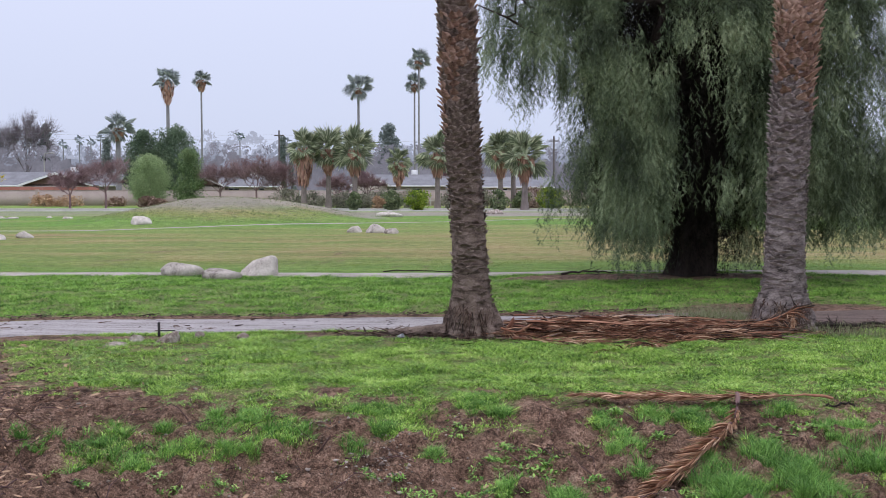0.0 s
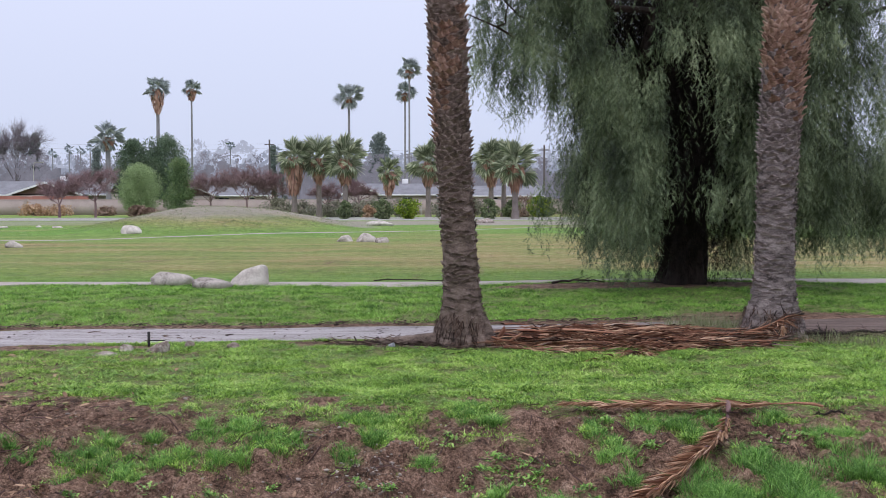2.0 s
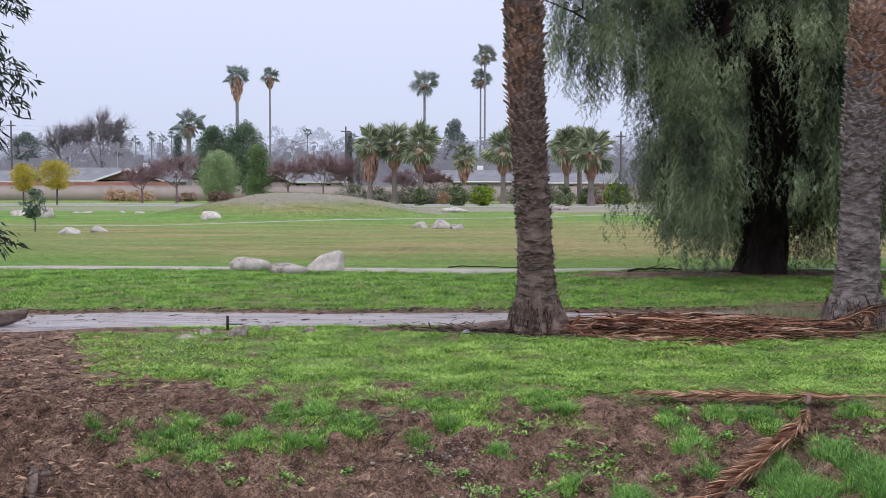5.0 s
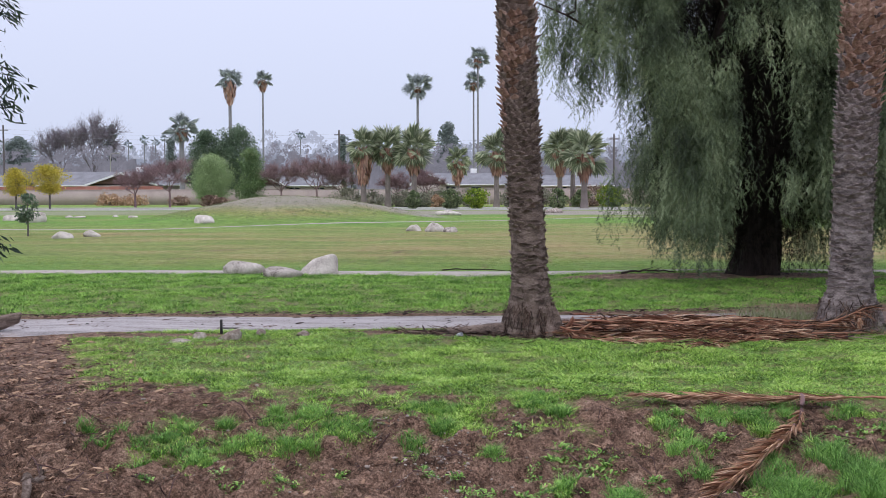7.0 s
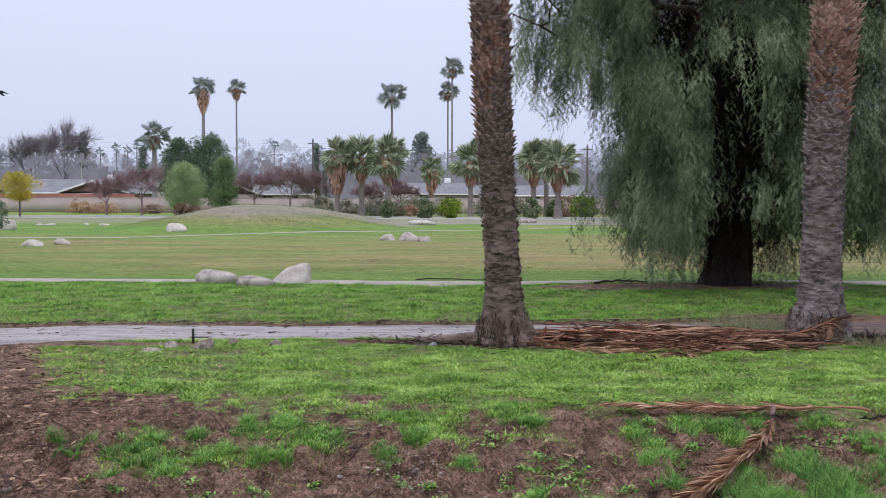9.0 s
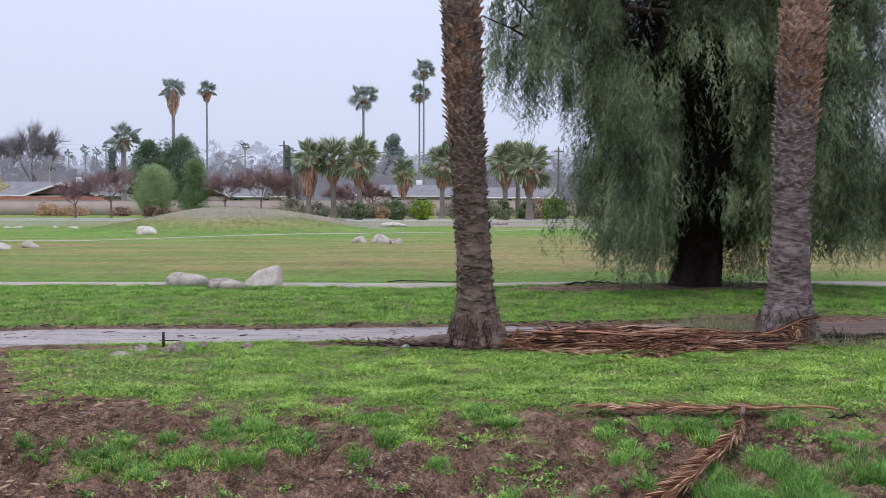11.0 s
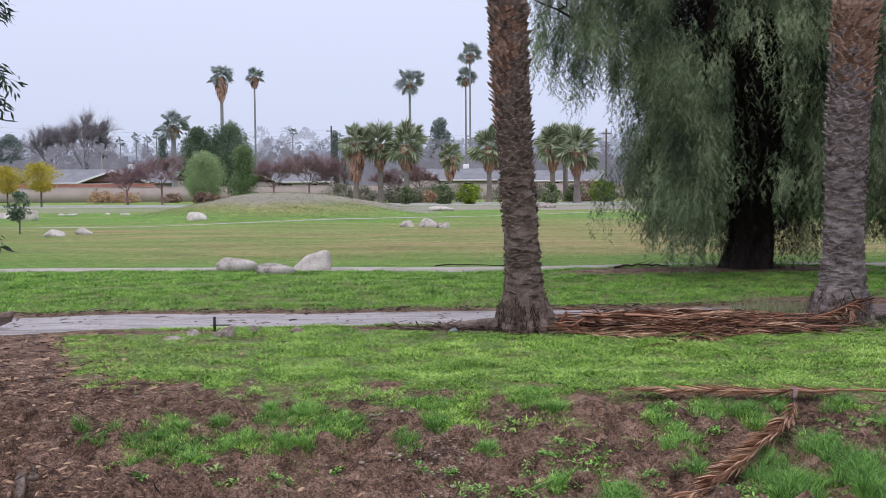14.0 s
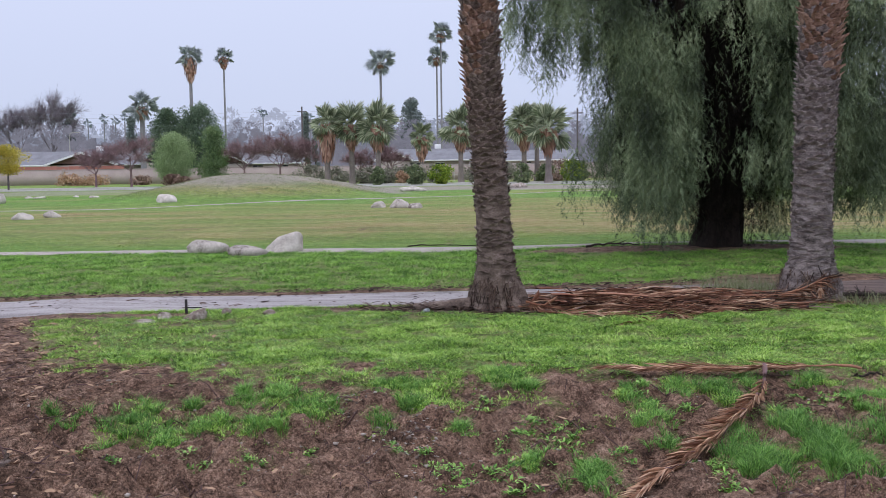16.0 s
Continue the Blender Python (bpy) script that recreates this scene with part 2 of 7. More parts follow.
M["fresh_rachis"] = surface("purple_frond_stalk", [(0.3, (0.11, 0.06, 0.062)), (0.7, (0.26, 0.155, 0.15))], 3.0, 0.6, 6, 0.3, 0.005)
M["stone"] = surface("pale_granite", [(0.35, (0.15, 0.12, 0.108)), (0.45, (0.45, 0.395, 0.365)), (0.62, (0.72, 0.655, 0.615))], 2.4, 0.9, 9, 1.0, 0.05, vary=0.12)
M["stone_dark"] = surface("weathered_brown_stone", [(0.36, (0.06, 0.042, 0.035)), (0.5, (0.24, 0.19, 0.163)), (0.66, (0.56, 0.5, 0.46))], 6.0, 0.9, 6, 0.8, 0.02, vary=0.15)
M["clod"] = surface("soil_clods", [(0.28, (0.065, 0.039, 0.029)), (0.5, (0.24, 0.146, 0.108)), (0.74, (0.46, 0.315, 0.24))], 14.0, 0.95, 5, 1.0, 0.01, vary=0.2, by="island")
M["pebble"] = surface("pebbles", [(0.3, (0.14, 0.105, 0.09)), (0.7, (0.46, 0.4, 0.36))], 8.0, 0.85, 5, 0.3, 0.005, vary=0.6, by="island")
M["debris"] = leaf("dark_palm_litter", [(0.15, (0.02, 0.012, 0.01)), (0.5, (0.07, 0.039, 0.029)), (0.9, (0.2, 0.145, 0.115))], 2.0, 0.8, 0.05, 0.85)
M["litter"] = leaf("fallen_leaves", [(0.15, (0.06, 0.03, 0.02)), (0.5, (0.19, 0.1, 0.065)), (0.85, (0.46, 0.3, 0.2))], 3.0, 1.0, 0.1, 0.8)
M["iron"] = surface("dark_iron", [(0.3, (0.012, 0.012, 0.014)), (0.7, (0.05, 0.045, 0.045))], 20, 0.7, 4, 0.2, 0.002)
M["plastic"] = surface("white_plastic", [(0.3, (0.35, 0.37, 0.42)), (0.7, (0.5, 0.52, 0.56))], 10, 0.4, 4, 0)
M["far_green"] = leaf("tree_leaves", [(0.2, (0.1, 0.16, 0.07)), (0.5, (0.2, 0.29, 0.13)), (0.85, (0.32, 0.4, 0.2))], 0.3, 0.5, 0.25)
M["far_dark"] = leaf("dark_tree_leaves", [(0.2, (0.06, 0.095, 0.065)), (0.5, (0.13, 0.19, 0.12)), (0.85, (0.22, 0.28, 0.18))], 0.3, 0.5, 0.2)
M["far_willow"] = leaf("willow_leaves", [(0.2, (0.2, 0.28, 0.125)), (0.5, (0.34, 0.44, 0.22)), (0.85, (0.48, 0.57, 0.33))], 0.3, 0.4, 0.25)
M["far_yellow"] = leaf("yellow_leaves", [(0.2, (0.3, 0.29, 0.06)), (0.5, (0.58, 0.47, 0.07)), (0.85, (0.7, 0.58, 0.12))], 0.3, 0.6, 0.45)
M["citrus"] = leaf("citrus_leaves", [(0.2, (0.08, 0.14, 0.02)), (0.5, (0.2, 0.3, 0.03)), (0.85, (0.42, 0.48, 0.07))], 0.8, 0.6, 0.25)
M["bush"] = leaf("bush_leaves", [(0.2, (0.09, 0.12, 0.06)), (0.5, (0.19, 0.24, 0.12)), (0.85, (0.3, 0.34, 0.18))], 0.8, 0.6, 0.25)
M["dry_bush"] = leaf("dry_bush_twigs", [(0.2, (0.17, 0.1, 0.08)), (0.5, (0.3, 0.2, 0.16)), (0.85, (0.42, 0.32, 0.25))], 0.5, 0.6, 0.1)
M["bare"] = surface("bare_twigs", [(0.3, (0.2, 0.125, 0.13)), (0.7, (0.33, 0.225, 0.23))], 0.5, 0.95, 4, 0)
M["fan_leaf"] = leaf("fan_palm_leaves", [(0.2, (0.24, 0.29, 0.18)), (0.5, (0.44, 0.5, 0.33)), (0.85, (0.64, 0.67, 0.5))], 0.3, 1.0, 0.45)
# haze painted into the tall palms' leaf colour
M["fan_far"] = leaf("hazed_fan_palm_leaves", [(0.2, (0.3, 0.34, 0.34)), (0.5, (0.44, 0.49, 0.49)), (0.85, (0.58, 0.62, 0.62))], 0.3, 0.8, 0.45)
M["skirt"] = leaf("dead_palm_skirt", [(0.2, (0.26, 0.14, 0.1)), (0.5, (0.46, 0.26, 0.19)), (0.85, (0.62, 0.42, 0.32))], 0.5, 0.6, 0.1)
# haze painted into the leaves and twigs of trees behind the houses
M["haze_green"] = leaf("hazed_tree_leaves", [(0.2, (0.13, 0.17, 0.16)), (0.5, (0.21, 0.25, 0.24)), (0.85, (0.3, 0.34, 0.32))], 0.3, 0.4, 0.25)
M["bare_far"] = surface("hazed_bare_twigs", [(0.3, (0.2, 0.17, 0.195)), (0.7, (0.29, 0.255, 0.285))], 0.5, 0.95, 4, 0)
M["straw"] = leaf("orange_dry_grass", [(0.2, (0.3, 0.18, 0.11)), (0.5, (0.5, 0.33, 0.21)), (0.85, (0.62, 0.46, 0.32))], 0.5, 0.6, 0.2)
M["hedge"] = leaf("grey_green_hedge_leaves", [(0.2, (0.18, 0.18, 0.135)), (0.5, (0.29, 0.285, 0.215)), (0.85, (0.41, 0.39, 0.31))], 0.5, 0.6, 0.3)
# mist painted as pale blue-grey into the distant palms' leaves
M["haze_palm"] = leaf("hazed_distant_palm_leaves", [(0.2, (0.36, 0.41, 0.47)), (0.8, (0.46, 0.51, 0.58))], 0.3, 0.4, 0.2)
M["fan_trunk"] = surface("fan_palm_trunk", [(0.3, (0.16, 0.13, 0.12)), (0.7, (0.33, 0.28, 0.26))], 0.8, 0.95, 6, 0.3, 0.03)
# haze painted into the trunk colour of tall and distant palms
M["far_trunk"] = surface("hazed_palm_trunk", [(0.3, (0.19, 0.185, 0.2)), (0.7, (0.33, 0.32, 0.34))], 0.8, 0.95, 6, 0.3, 0.03)
M["stucco"] = surface("stucco", [(0.3, (0.42, 0.36, 0.32)), (0.7, (0.55, 0.48, 0.44))], 0.4, 0.9)
M["block_wall"] = surface("tan_block", [(0.3, (0.33, 0.265, 0.245)), (0.7, (0.45, 0.37, 0.345))], 0.6, 0.9, vary=0.2)
M["clay"] = surface("red_clay_fence", [(0.3, (0.36, 0.15, 0.11)), (0.7, (0.48, 0.225, 0.175))], 0.6, 0.85, vary=0.3)
M["roof"] = surface("grey_shingle", [(0.3, (0.15, 0.15, 0.17)), (0.7, (0.27, 0.27, 0.3))], 0.8, 0.9)
M["white_paint"] = surface("white_paint", [(0.3, (0.72, 0.72, 0.74)), (0.7, (0.82, 0.82, 0.84))], 0.5, 0.6, 4, 0)
M["brown_paint"] = surface("brown_paint", [(0.3, (0.12, 0.07, 0.06)), (0.7, (0.18, 0.11, 0.095))], 0.5, 0.6, 4, 0)
M["dark_glass"] = surface("window_glass", [(0.3, (0.03, 0.035, 0.045)), (0.7, (0.06, 0.065, 0.08))], 0.5, 0.1, 4, 0, spec=0.5)
M["pole"] = surface("weathered_pole", [(0.3, (0.10, 0.085, 0.085)), (0.7, (0.17, 0.15, 0.15))], 0.6, 0.9, 4, 0)
M["cable"] = surface("cable", [(0.3, (0.3, 0.3, 0.33)), (0.7, (0.36, 0.36, 0.4))], 0.6, 0.7, 4, 0)


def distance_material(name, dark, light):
    """The far distance, its damp-air haze painted as a plain glow near the colour of the sky."""
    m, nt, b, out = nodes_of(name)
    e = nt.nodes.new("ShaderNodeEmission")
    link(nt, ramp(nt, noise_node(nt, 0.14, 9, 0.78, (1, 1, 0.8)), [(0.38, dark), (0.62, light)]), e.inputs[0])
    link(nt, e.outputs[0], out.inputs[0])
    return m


M["mist_near"] = distance_material("misty_woods_glow", (0.19, 0.2, 0.245), (0.29, 0.305, 0.37))
M["mist_mid"] = distance_material("misty_tree_line_glow", (0.27, 0.295, 0.37), (0.35, 0.38, 0.47))
# woods leaf colours lightened to carry the haze
M["woods"] = leaf("hazed_grey_woods", [(0.3, (0.17, 0.2, 0.175)), (0.5, (0.26, 0.225, 0.235)), (0.7, (0.36, 0.325, 0.35))], 0.06, 0.35, 0.3, clumpy=1.8)
M["haze_belt"] = distance_material("winter_belt_haze_glow", (0.15, 0.15, 0.18), (0.25, 0.245, 0.29))
M["mist_far"] = distance_material("misty_hills_glow", (0.4, 0.43, 0.53), (0.46, 0.49, 0.6))


# ---- mesh helpers ----
def np_mesh(name, verts, faces):
    """A mesh from arrays; all faces have as many corners."""
    v, f = np.asarray(verts, dtype=np.float32), np.asarray(faces, dtype=np.int32)
    me = bpy.data.meshes.new(name)
    me.vertices.add(len(v))
    me.vertices.foreach_set("co", v.ravel())
    me.loops.add(f.size)
    me.loops.foreach_set("vertex_index", f.ravel())
    me.polygons.add(len(f))
    me.polygons.foreach_set("loop_start", np.arange(0, f.size, f.shape[1], dtype=np.int32))
    me.update(calc_edges=True)
    me.validate()
    return me


def bm_mesh(name, bm, smooth=True):
    me = bpy.data.meshes.new(name)
    bm.to_mesh(me)
    bm.free()
    if smooth:
        me.polygons.foreach_set("use_smooth", [True] * len(me.polygons))
    return me


def part(name, me, material, parent=None, label="", m=None):
    if isinstance(me, bmesh.types.BMesh):
        me = bm_mesh(name, me)
    if not me.materials:
        me.materials.append(material)
    ob = new(name, me)
    if parent:
        ob.parent = parent
    if m is not None:
        ob.matrix_basis = m
    return tagged(ob, label)


def thing(name, label, category, m=None, group="", kind=""):
    ob = new(name)
    ob.empty_display_size = 0.2
    if m is not None:
        ob.matrix_basis = m
    return tagged(ob, label, category, group, kind)


def smooth(me):
    me.polygons.foreach_set("use_smooth", [True] * len(me.polygons))
    return me


def box(bm, x0, y0, z0, x1, y1, z1, bevel=0.0):
    r = bmesh.ops.create_cube(bm, size=1.0, matrix=Matrix.Translation(((x0 + x1) / 2, (y0 + y1) / 2, (z0 + z1) / 2)) @ Matrix.Diagonal((x1 - x0, y1 - y0, z1 - z0, 1)))
    if bevel:
        es = {e for v in r["verts"] for e in v.link_edges}
        bmesh.ops.bevel(bm, geom=list(es), offset=bevel, segments=1, affect="EDGES")


def sstep(a, b, x):
    t = np.clip((np.asarray(x, float) - a) / (b - a), 0, 1)
    return t * t * (3 - 2 * t)


def hashed(ix, iy, seed):
    v = np.sin(ix * 127.1 + iy * 311.7 + seed * 74.7) * 43758.5453
    return v - np.floor(v)


def fbm(x, y, size, seed=0, octaves=4):
    """Smooth noise from 0 to 1, its largest lumps about size metres."""
    x, y = np.asarray(x, float) / size, np.asarray(y, float) / size
    total, amp, norm = 0.0, 1.0, 0.0
    for o in range(octaves):
        ix, iy = np.floor(x), np.floor(y)
        u, v = x - ix, y - iy
        u, v = u * u * (3 - 2 * u), v * v * (3 - 2 * v)
        a, b = hashed(ix, iy, seed + o), hashed(ix + 1, iy, seed + o)
        c, d = hashed(ix, iy + 1, seed + o), hashed(ix + 1, iy + 1, seed + o)
        total = total + amp * (a + (b - a) * u + (c - a) * v + (a - b - c + d) * u * v)
        norm += amp
        amp *= 0.5
        x, y = x * 2.03 + 17.3, y * 2.03 + 5.1
    return total / norm


def tube(points, radii, sides=6):
    """Vertices and quads of a tube along points."""
    pts = [Vector(p) for p in points]
    verts, faces = [], []
    ref = Vector((0.31, 0.87, 0.21))
    for i, p in enumerate(pts):
        d = (pts[min(i + 1, len(pts) - 1)] - pts[max(i - 1, 0)]).normalized()
        a = d.cross(ref).normalized()
        b = d.cross(a)
        for k in range(sides):
            w = 2 * math.pi * k / sides
            verts.append(p + (a * math.cos(w) + b * math.sin(w)) * radii[i])
    for i in range(len(pts) - 1):
        for k in range(sides):
            k2 = (k + 1) % sides
            faces.append((i * sides + k, i * sides + k2, (i + 1) * sides + k2, (i + 1) * sides + k))
    return [tuple(v) for v in verts], faces


class Pile:
    """Gathers vertices and faces with one number of corners."""
    def __init__(self):
        self.v, self.f, self.n = [], [], 0

    def add(self, verts, faces):
        v, f = np.asarray(verts, float).reshape(-1, 3), np.asarray(faces, int)
        self.v.append(v)
        self.f.append(f + self.n)
        self.n += len(v)

    def mesh(self, name):
        return np_mesh(name, np.concatenate(self.v), np.concatenate(self.f))


# ---- the lie of the land ----
def path_near(x):
    return np.interp(x, [-40, -12, -6.6, -2.5, 2, 6, 40], [12, 14.3, 15.55, 16.25, 16.4, 16.9, 20]) + (fbm(x, 0 * x, 1.2, 5) - 0.5) * 0.35


def path_far(x):
    return np.interp(x, [-40, -12, -7.5, -2.8, 3.7, 8, 40], [15, 16.9, 17.6, 18.0, 18.66, 19.2, 23]) + (fbm(x, 0 * x + 9, 1.5, 6) - 0.5) * 0.35


def height(x, y):
    x, y = np.asarray(x, float), np.asarray(y, float)
    z = -0.3 * sstep(11.3, 8.1, y) + 0.95 * sstep(5.5, 1.0, y)
    side = np.where(x < -15.4, 6.6, 6.2)
    z = z + 1.62 * np.exp(-(np.abs(x + 15.4) / side) ** 2.2 - (np.abs(y - 72) / 8.0) ** 2.2)
    z = z + 0.45 * np.exp(-((x + 9) / 4.0) ** 2 - ((y - 74) / 6.0) ** 2)
    z = z + (fbm(x, y, 1.6, 14) - 0.5) * 0.22 * np.clip(z, 0, 1) * sstep(50, 60, y)
    z = z + (fbm(x, y, 6.0, 11) - 0.5) * 0.10 * sstep(150, 20, y)
    z = z + (fbm(x, y, 1.1, 12) - 0.5) * 0.06 * sstep(22, 14, y)
    bare = 1 - cover_raw(x, y)
    z = z + (np.abs(fbm(x, y, 0.34, 13, 5) - 0.5) * 2 - 0.25) * 0.33 * bare * sstep(11.3, 9.6, y)
    z = z + (fbm(x, y, 0.13, 15, 3) - 0.5) * 0.12 * bare * sstep(13, 10.5, y)
    z = z - 0.12 * spots(x, y, WASHOUTS, 2.5) * (y < 11)
    on_path = sstep(path_near(x) - 0.1, path_near(x) + 0.25, y) * sstep(path_far(x) + 0.15, path_far(x) - 0.25, y)
    z = z - 0.05 * on_path
    pool = np.exp(-(((x - 5.8) / 5) ** 2 + ((y - 25) / 2.2) ** 2) ** 2)
    return z + 0.1 * pool


# clumps of grass, patches of weeds and bare spots on the bank: x, y, half width, half depth
TUFTS_WEST = ((-3.16, 9.43, 0.29, 0.5), (-2.71, 9.1, 0.15, 0.25), (-2.4, 9.43, 0.21, 0.25), (-2.0, 9.44, 0.11, 0.16), (-1.76, 9.53, 0.09, 0.14), (-4.0, 9.77, 0.11, 0.08), (-3.67, 9.28, 0.08, 0.11), (-2.23, 10.16, 0.13, 0.24),
              (-1.91, 10.16, 0.19, 0.3), (-2.68, 9.89, 0.08, 0.15), (-1.47, 9.88, 0.25, 0.24), (-0.74, 10.35, 0.26, 0.25), (-0.54, 9.9, 0.14, 0.26), (-0.83, 9.39, 0.1, 0.25), (-0.09, 9.3, 0.13, 0.19), (0.36, 10.65, 0.15, 0.21))
TUFTS_EAST = ((0.53, 8.58, 0.12, 0.19), (0.96, 8.16, 0.16, 0.5), (0.61, 10.35, 0.12, 0.19), (2.12, 10.22, 0.17, 0.3), (2.47, 10.14, 0.17, 0.45), (2.83, 10.42, 0.09, 0.25), (1.56, 10.13, 0.11, 0.23), (1.7, 9.67, 0.19, 0.4), (1.75, 8.86, 0.11, 0.22),
              (1.01, 8.05, 0.18, 0.46), (2.38, 8.47, 0.3, 0.45), (2.95, 9.48, 0.18, 0.34), (3.04, 8.97, 0.25, 0.5), (3.06, 8.53, 0.22, 0.55), (3.5, 10.45, 0.18, 0.15), (3.7, 9.73, 0.11, 0.12), (2.37, 9.3, 0.08, 0.13), (3.9, 10.0, 0.25, 0.2), (3.75, 9.0, 0.3, 0.3))
WEED_SPOTS = ((-3.01, 8.52, 0.05, 0.09), (-2.3, 8.48, 0.09, 0.08), (-1.85, 8.58, 0.07, 0.08), (-1.41, 9.02, 0.05, 0.08), (-1.83, 8.27, 0.03, 0.08), (-3.41, 8.84, 0.05, 0.09), (0.63, 9.33, 0.13, 0.21), (0.3, 8.93, 0.07, 0.08), (-0.1, 8.14, 0.14, 0.28),
              (0.27, 8.34, 0.12, 0.22), (0.9, 8.89, 0.15, 0.31), (0.35, 7.87, 0.11, 0.1), (0.46, 9.22, 0.06, 0.11), (0.16, 9.79, 0.05, 0.13), (-0.61, 8.75, 0.05, 0.14), (-0.4, 8.66, 0.05, 0.08), (0.94, 8.94, 0.07, 0.11), (2.0, 8.38, 0.12, 0.2),
              (1.96, 7.75, 0.09, 0.18), (1.32, 8.76, 0.07, 0.18), (2.01, 9.54, 0.08, 0.14), (1.67, 10.14, 0.08, 0.08), (3.3, 9.9, 0.2, 0.15))
BARE_SPOTS = ((-3.46, 10.88, 0.24, 0.24), (-2.65, 10.2, 0.2, 0.12), (-0.64, 10.7, 0.3, 0.18), (0.41, 11.18, 0.16, 0.15), (-1.2, 11.12, 0.22, 0.2), (-1.77, 10.36, 0.16, 0.13), (1.17, 10.24, 0.3, 0.2), (3.2, 10.32, 0.22, 0.2), (2.0, 10.75, 0.3, 0.08))
WASHOUTS = ((-2.57, 8.18, 0.18, 0.21), (-3.3, 7.72, 0.17, 0.2), (-2.25, 8.05, 0.07, 0.17), (-1.72, 9.24, 0.08, 0.22), (-1.98, 9.09, 0.08, 0.2), (-1.25, 9.54, 0.16, 0.12), (-0.74, 8.24, 0.09, 0.16), (-1.3, 8.37, 0.09, 0.16), (3.35, 9.35, 0.12, 0.1), (0.2, 9.0, 0.1, 0.1))


def spots(x, y, places, sharp=1.0):
    """How near x, y lies to the middle of one of the places, 0 to 1."""
    best = np.zeros(np.broadcast(x, y).shape)
    for px, py, rx, ry in places:
        best = np.maximum(best, np.exp(-(((x - px) / rx) ** 2 + ((y - py) / ry) ** 2) ** sharp))
    return best


def cover_raw(x, y):
    """How much of the ground is grown over, 0 to 1."""
    x, y = np.asarray(x, float), np.asarray(y, float)
    n = fbm(x, y, 1.3, 21, 5)
    n2 = fbm(x, y, 0.45, 22, 4)
    n3 = fbm(x, y, 0.17, 23, 3)
    ragged = sstep(13, 11, y)
    base = np.interp(y, [6, 9.6, 10.3, 10.75, 11.2, 12.0], [-0.45, -0.35, 0.1, 0.6, 0.95, 1.15])
    c = base + (n - 0.5) * 1.0 + (n2 - 0.5) * (0.5 + 0.8 * ragged) + (n3 - 0.5) * 1.2 * ragged
    near = (y < 12.0)
    c = c + np.where(near, 1.25 * spots(x, y, TUFTS_WEST + TUFTS_EAST) + 0.3 * spots(x, y, WEED_SPOTS) - 1.3 * spots(x, y, BARE_SPOTS), 0.0)
    left = np.interp(y, [7, 9, 11, 13, 15.5], [-2.9, -3.6, -4.6, -5.8, -7.2])
    c = c - (0.25 + 0.5 * n2) * sstep(-1.8, -4.6, x) * sstep(16, 14.5, y) * (y > 10.3)
    c = c - 1.7 * sstep(left + 0.6, left - 0.5, x + (n - 0.5) * 1.2) * sstep(16.2, 15.4, y) * (1 - 0.8 * spots(x, y, TUFTS_WEST[:7]))
    for px, py, rx, ry in ((0.4, 15.6, 1.0, 0.55), (2.9, 15.9, 2.6, 0.75), (5.4, 16.3, 1.2, 0.6), (5.2, 25.0, 3.3, 0.8), (7.5, 24.6, 2.6, 0.7), (-1.2, 15.7, 1.3, 0.3), (-5.2, 15.3, 1.2, 0.25)):
        c = c - 1.8 * np.exp(-(((x - px) / rx) ** 2 + ((y - py) / ry) ** 2) ** 2)
    c = c - 1.5 * np.exp(-((y - path_near(x) + 0.05) / 0.12) ** 2) * n2 - 1.6 * np.exp(-((y - path_far(x) - 0.05) / 0.12) ** 2)
    c = c - 1.6 * sstep(3.5, 5.5, x) * sstep(18.0, 18.8, y) * sstep(20.3, 19.6, y) * sstep(9, 7, x)
    c = np.where((y > 20) & (y < 100), np.maximum(c, 0.75 + 0.0 * c) - (n2 < 0.3) * 0.25 - 1.5 * np.exp(-(((x - 5.2) / 3.6) ** 2 + ((y - 25.0) / 0.8) ** 2) ** 2), c)
    return np.clip(c, 0, 1) * sstep(5.2, 7.0, y)


def dryness(x, y):
    n = fbm(x, y * 3.0, 9.0, 31, 5)
    d = np.interp(y, [17, 27.8, 30, 34, 50, 58, 66, 90, 112, 140], [0, 0, 0.22, 0.8, 0.95, 0.35, 0.15, 0.3, 0.45, 0.6])
    mound = np.clip((height(x, y) - 0.25) / 0.6, 0, 1)
    d = d * np.interp(x, [-25, -8, 0, 8], [0.8, 0.9, 1.25, 1.6])
    return np.clip(0.85 * d + (n - 0.5) * 1.2 * (d > 0.05) + 0.8 * mound * sstep(50, 60, y), 0, 1)


def sandiness(x, y):
    n = fbm(x, y, 5.0, 41, 4)
    h = height(x, y)
    top = np.maximum(sstep(0.6, 1.2, h + (n - 0.5) * 0.8), sstep(70.3, 71.8, y + (n - 0.5) * 2) * sstep(0.06, 0.25, h)) * sstep(50, 60, y)
    verge = sstep(83, 87, y + (n - 0.5) * 6) * sstep(101, 99, y) * np.interp(x, [-60, -22, -6, 2], [0.6, 0.6, 0.85, 1.0])
    return np.clip(np.maximum(top * 0.85, verge * np.clip(n * 2.2, 0, 1)), 0, 1)


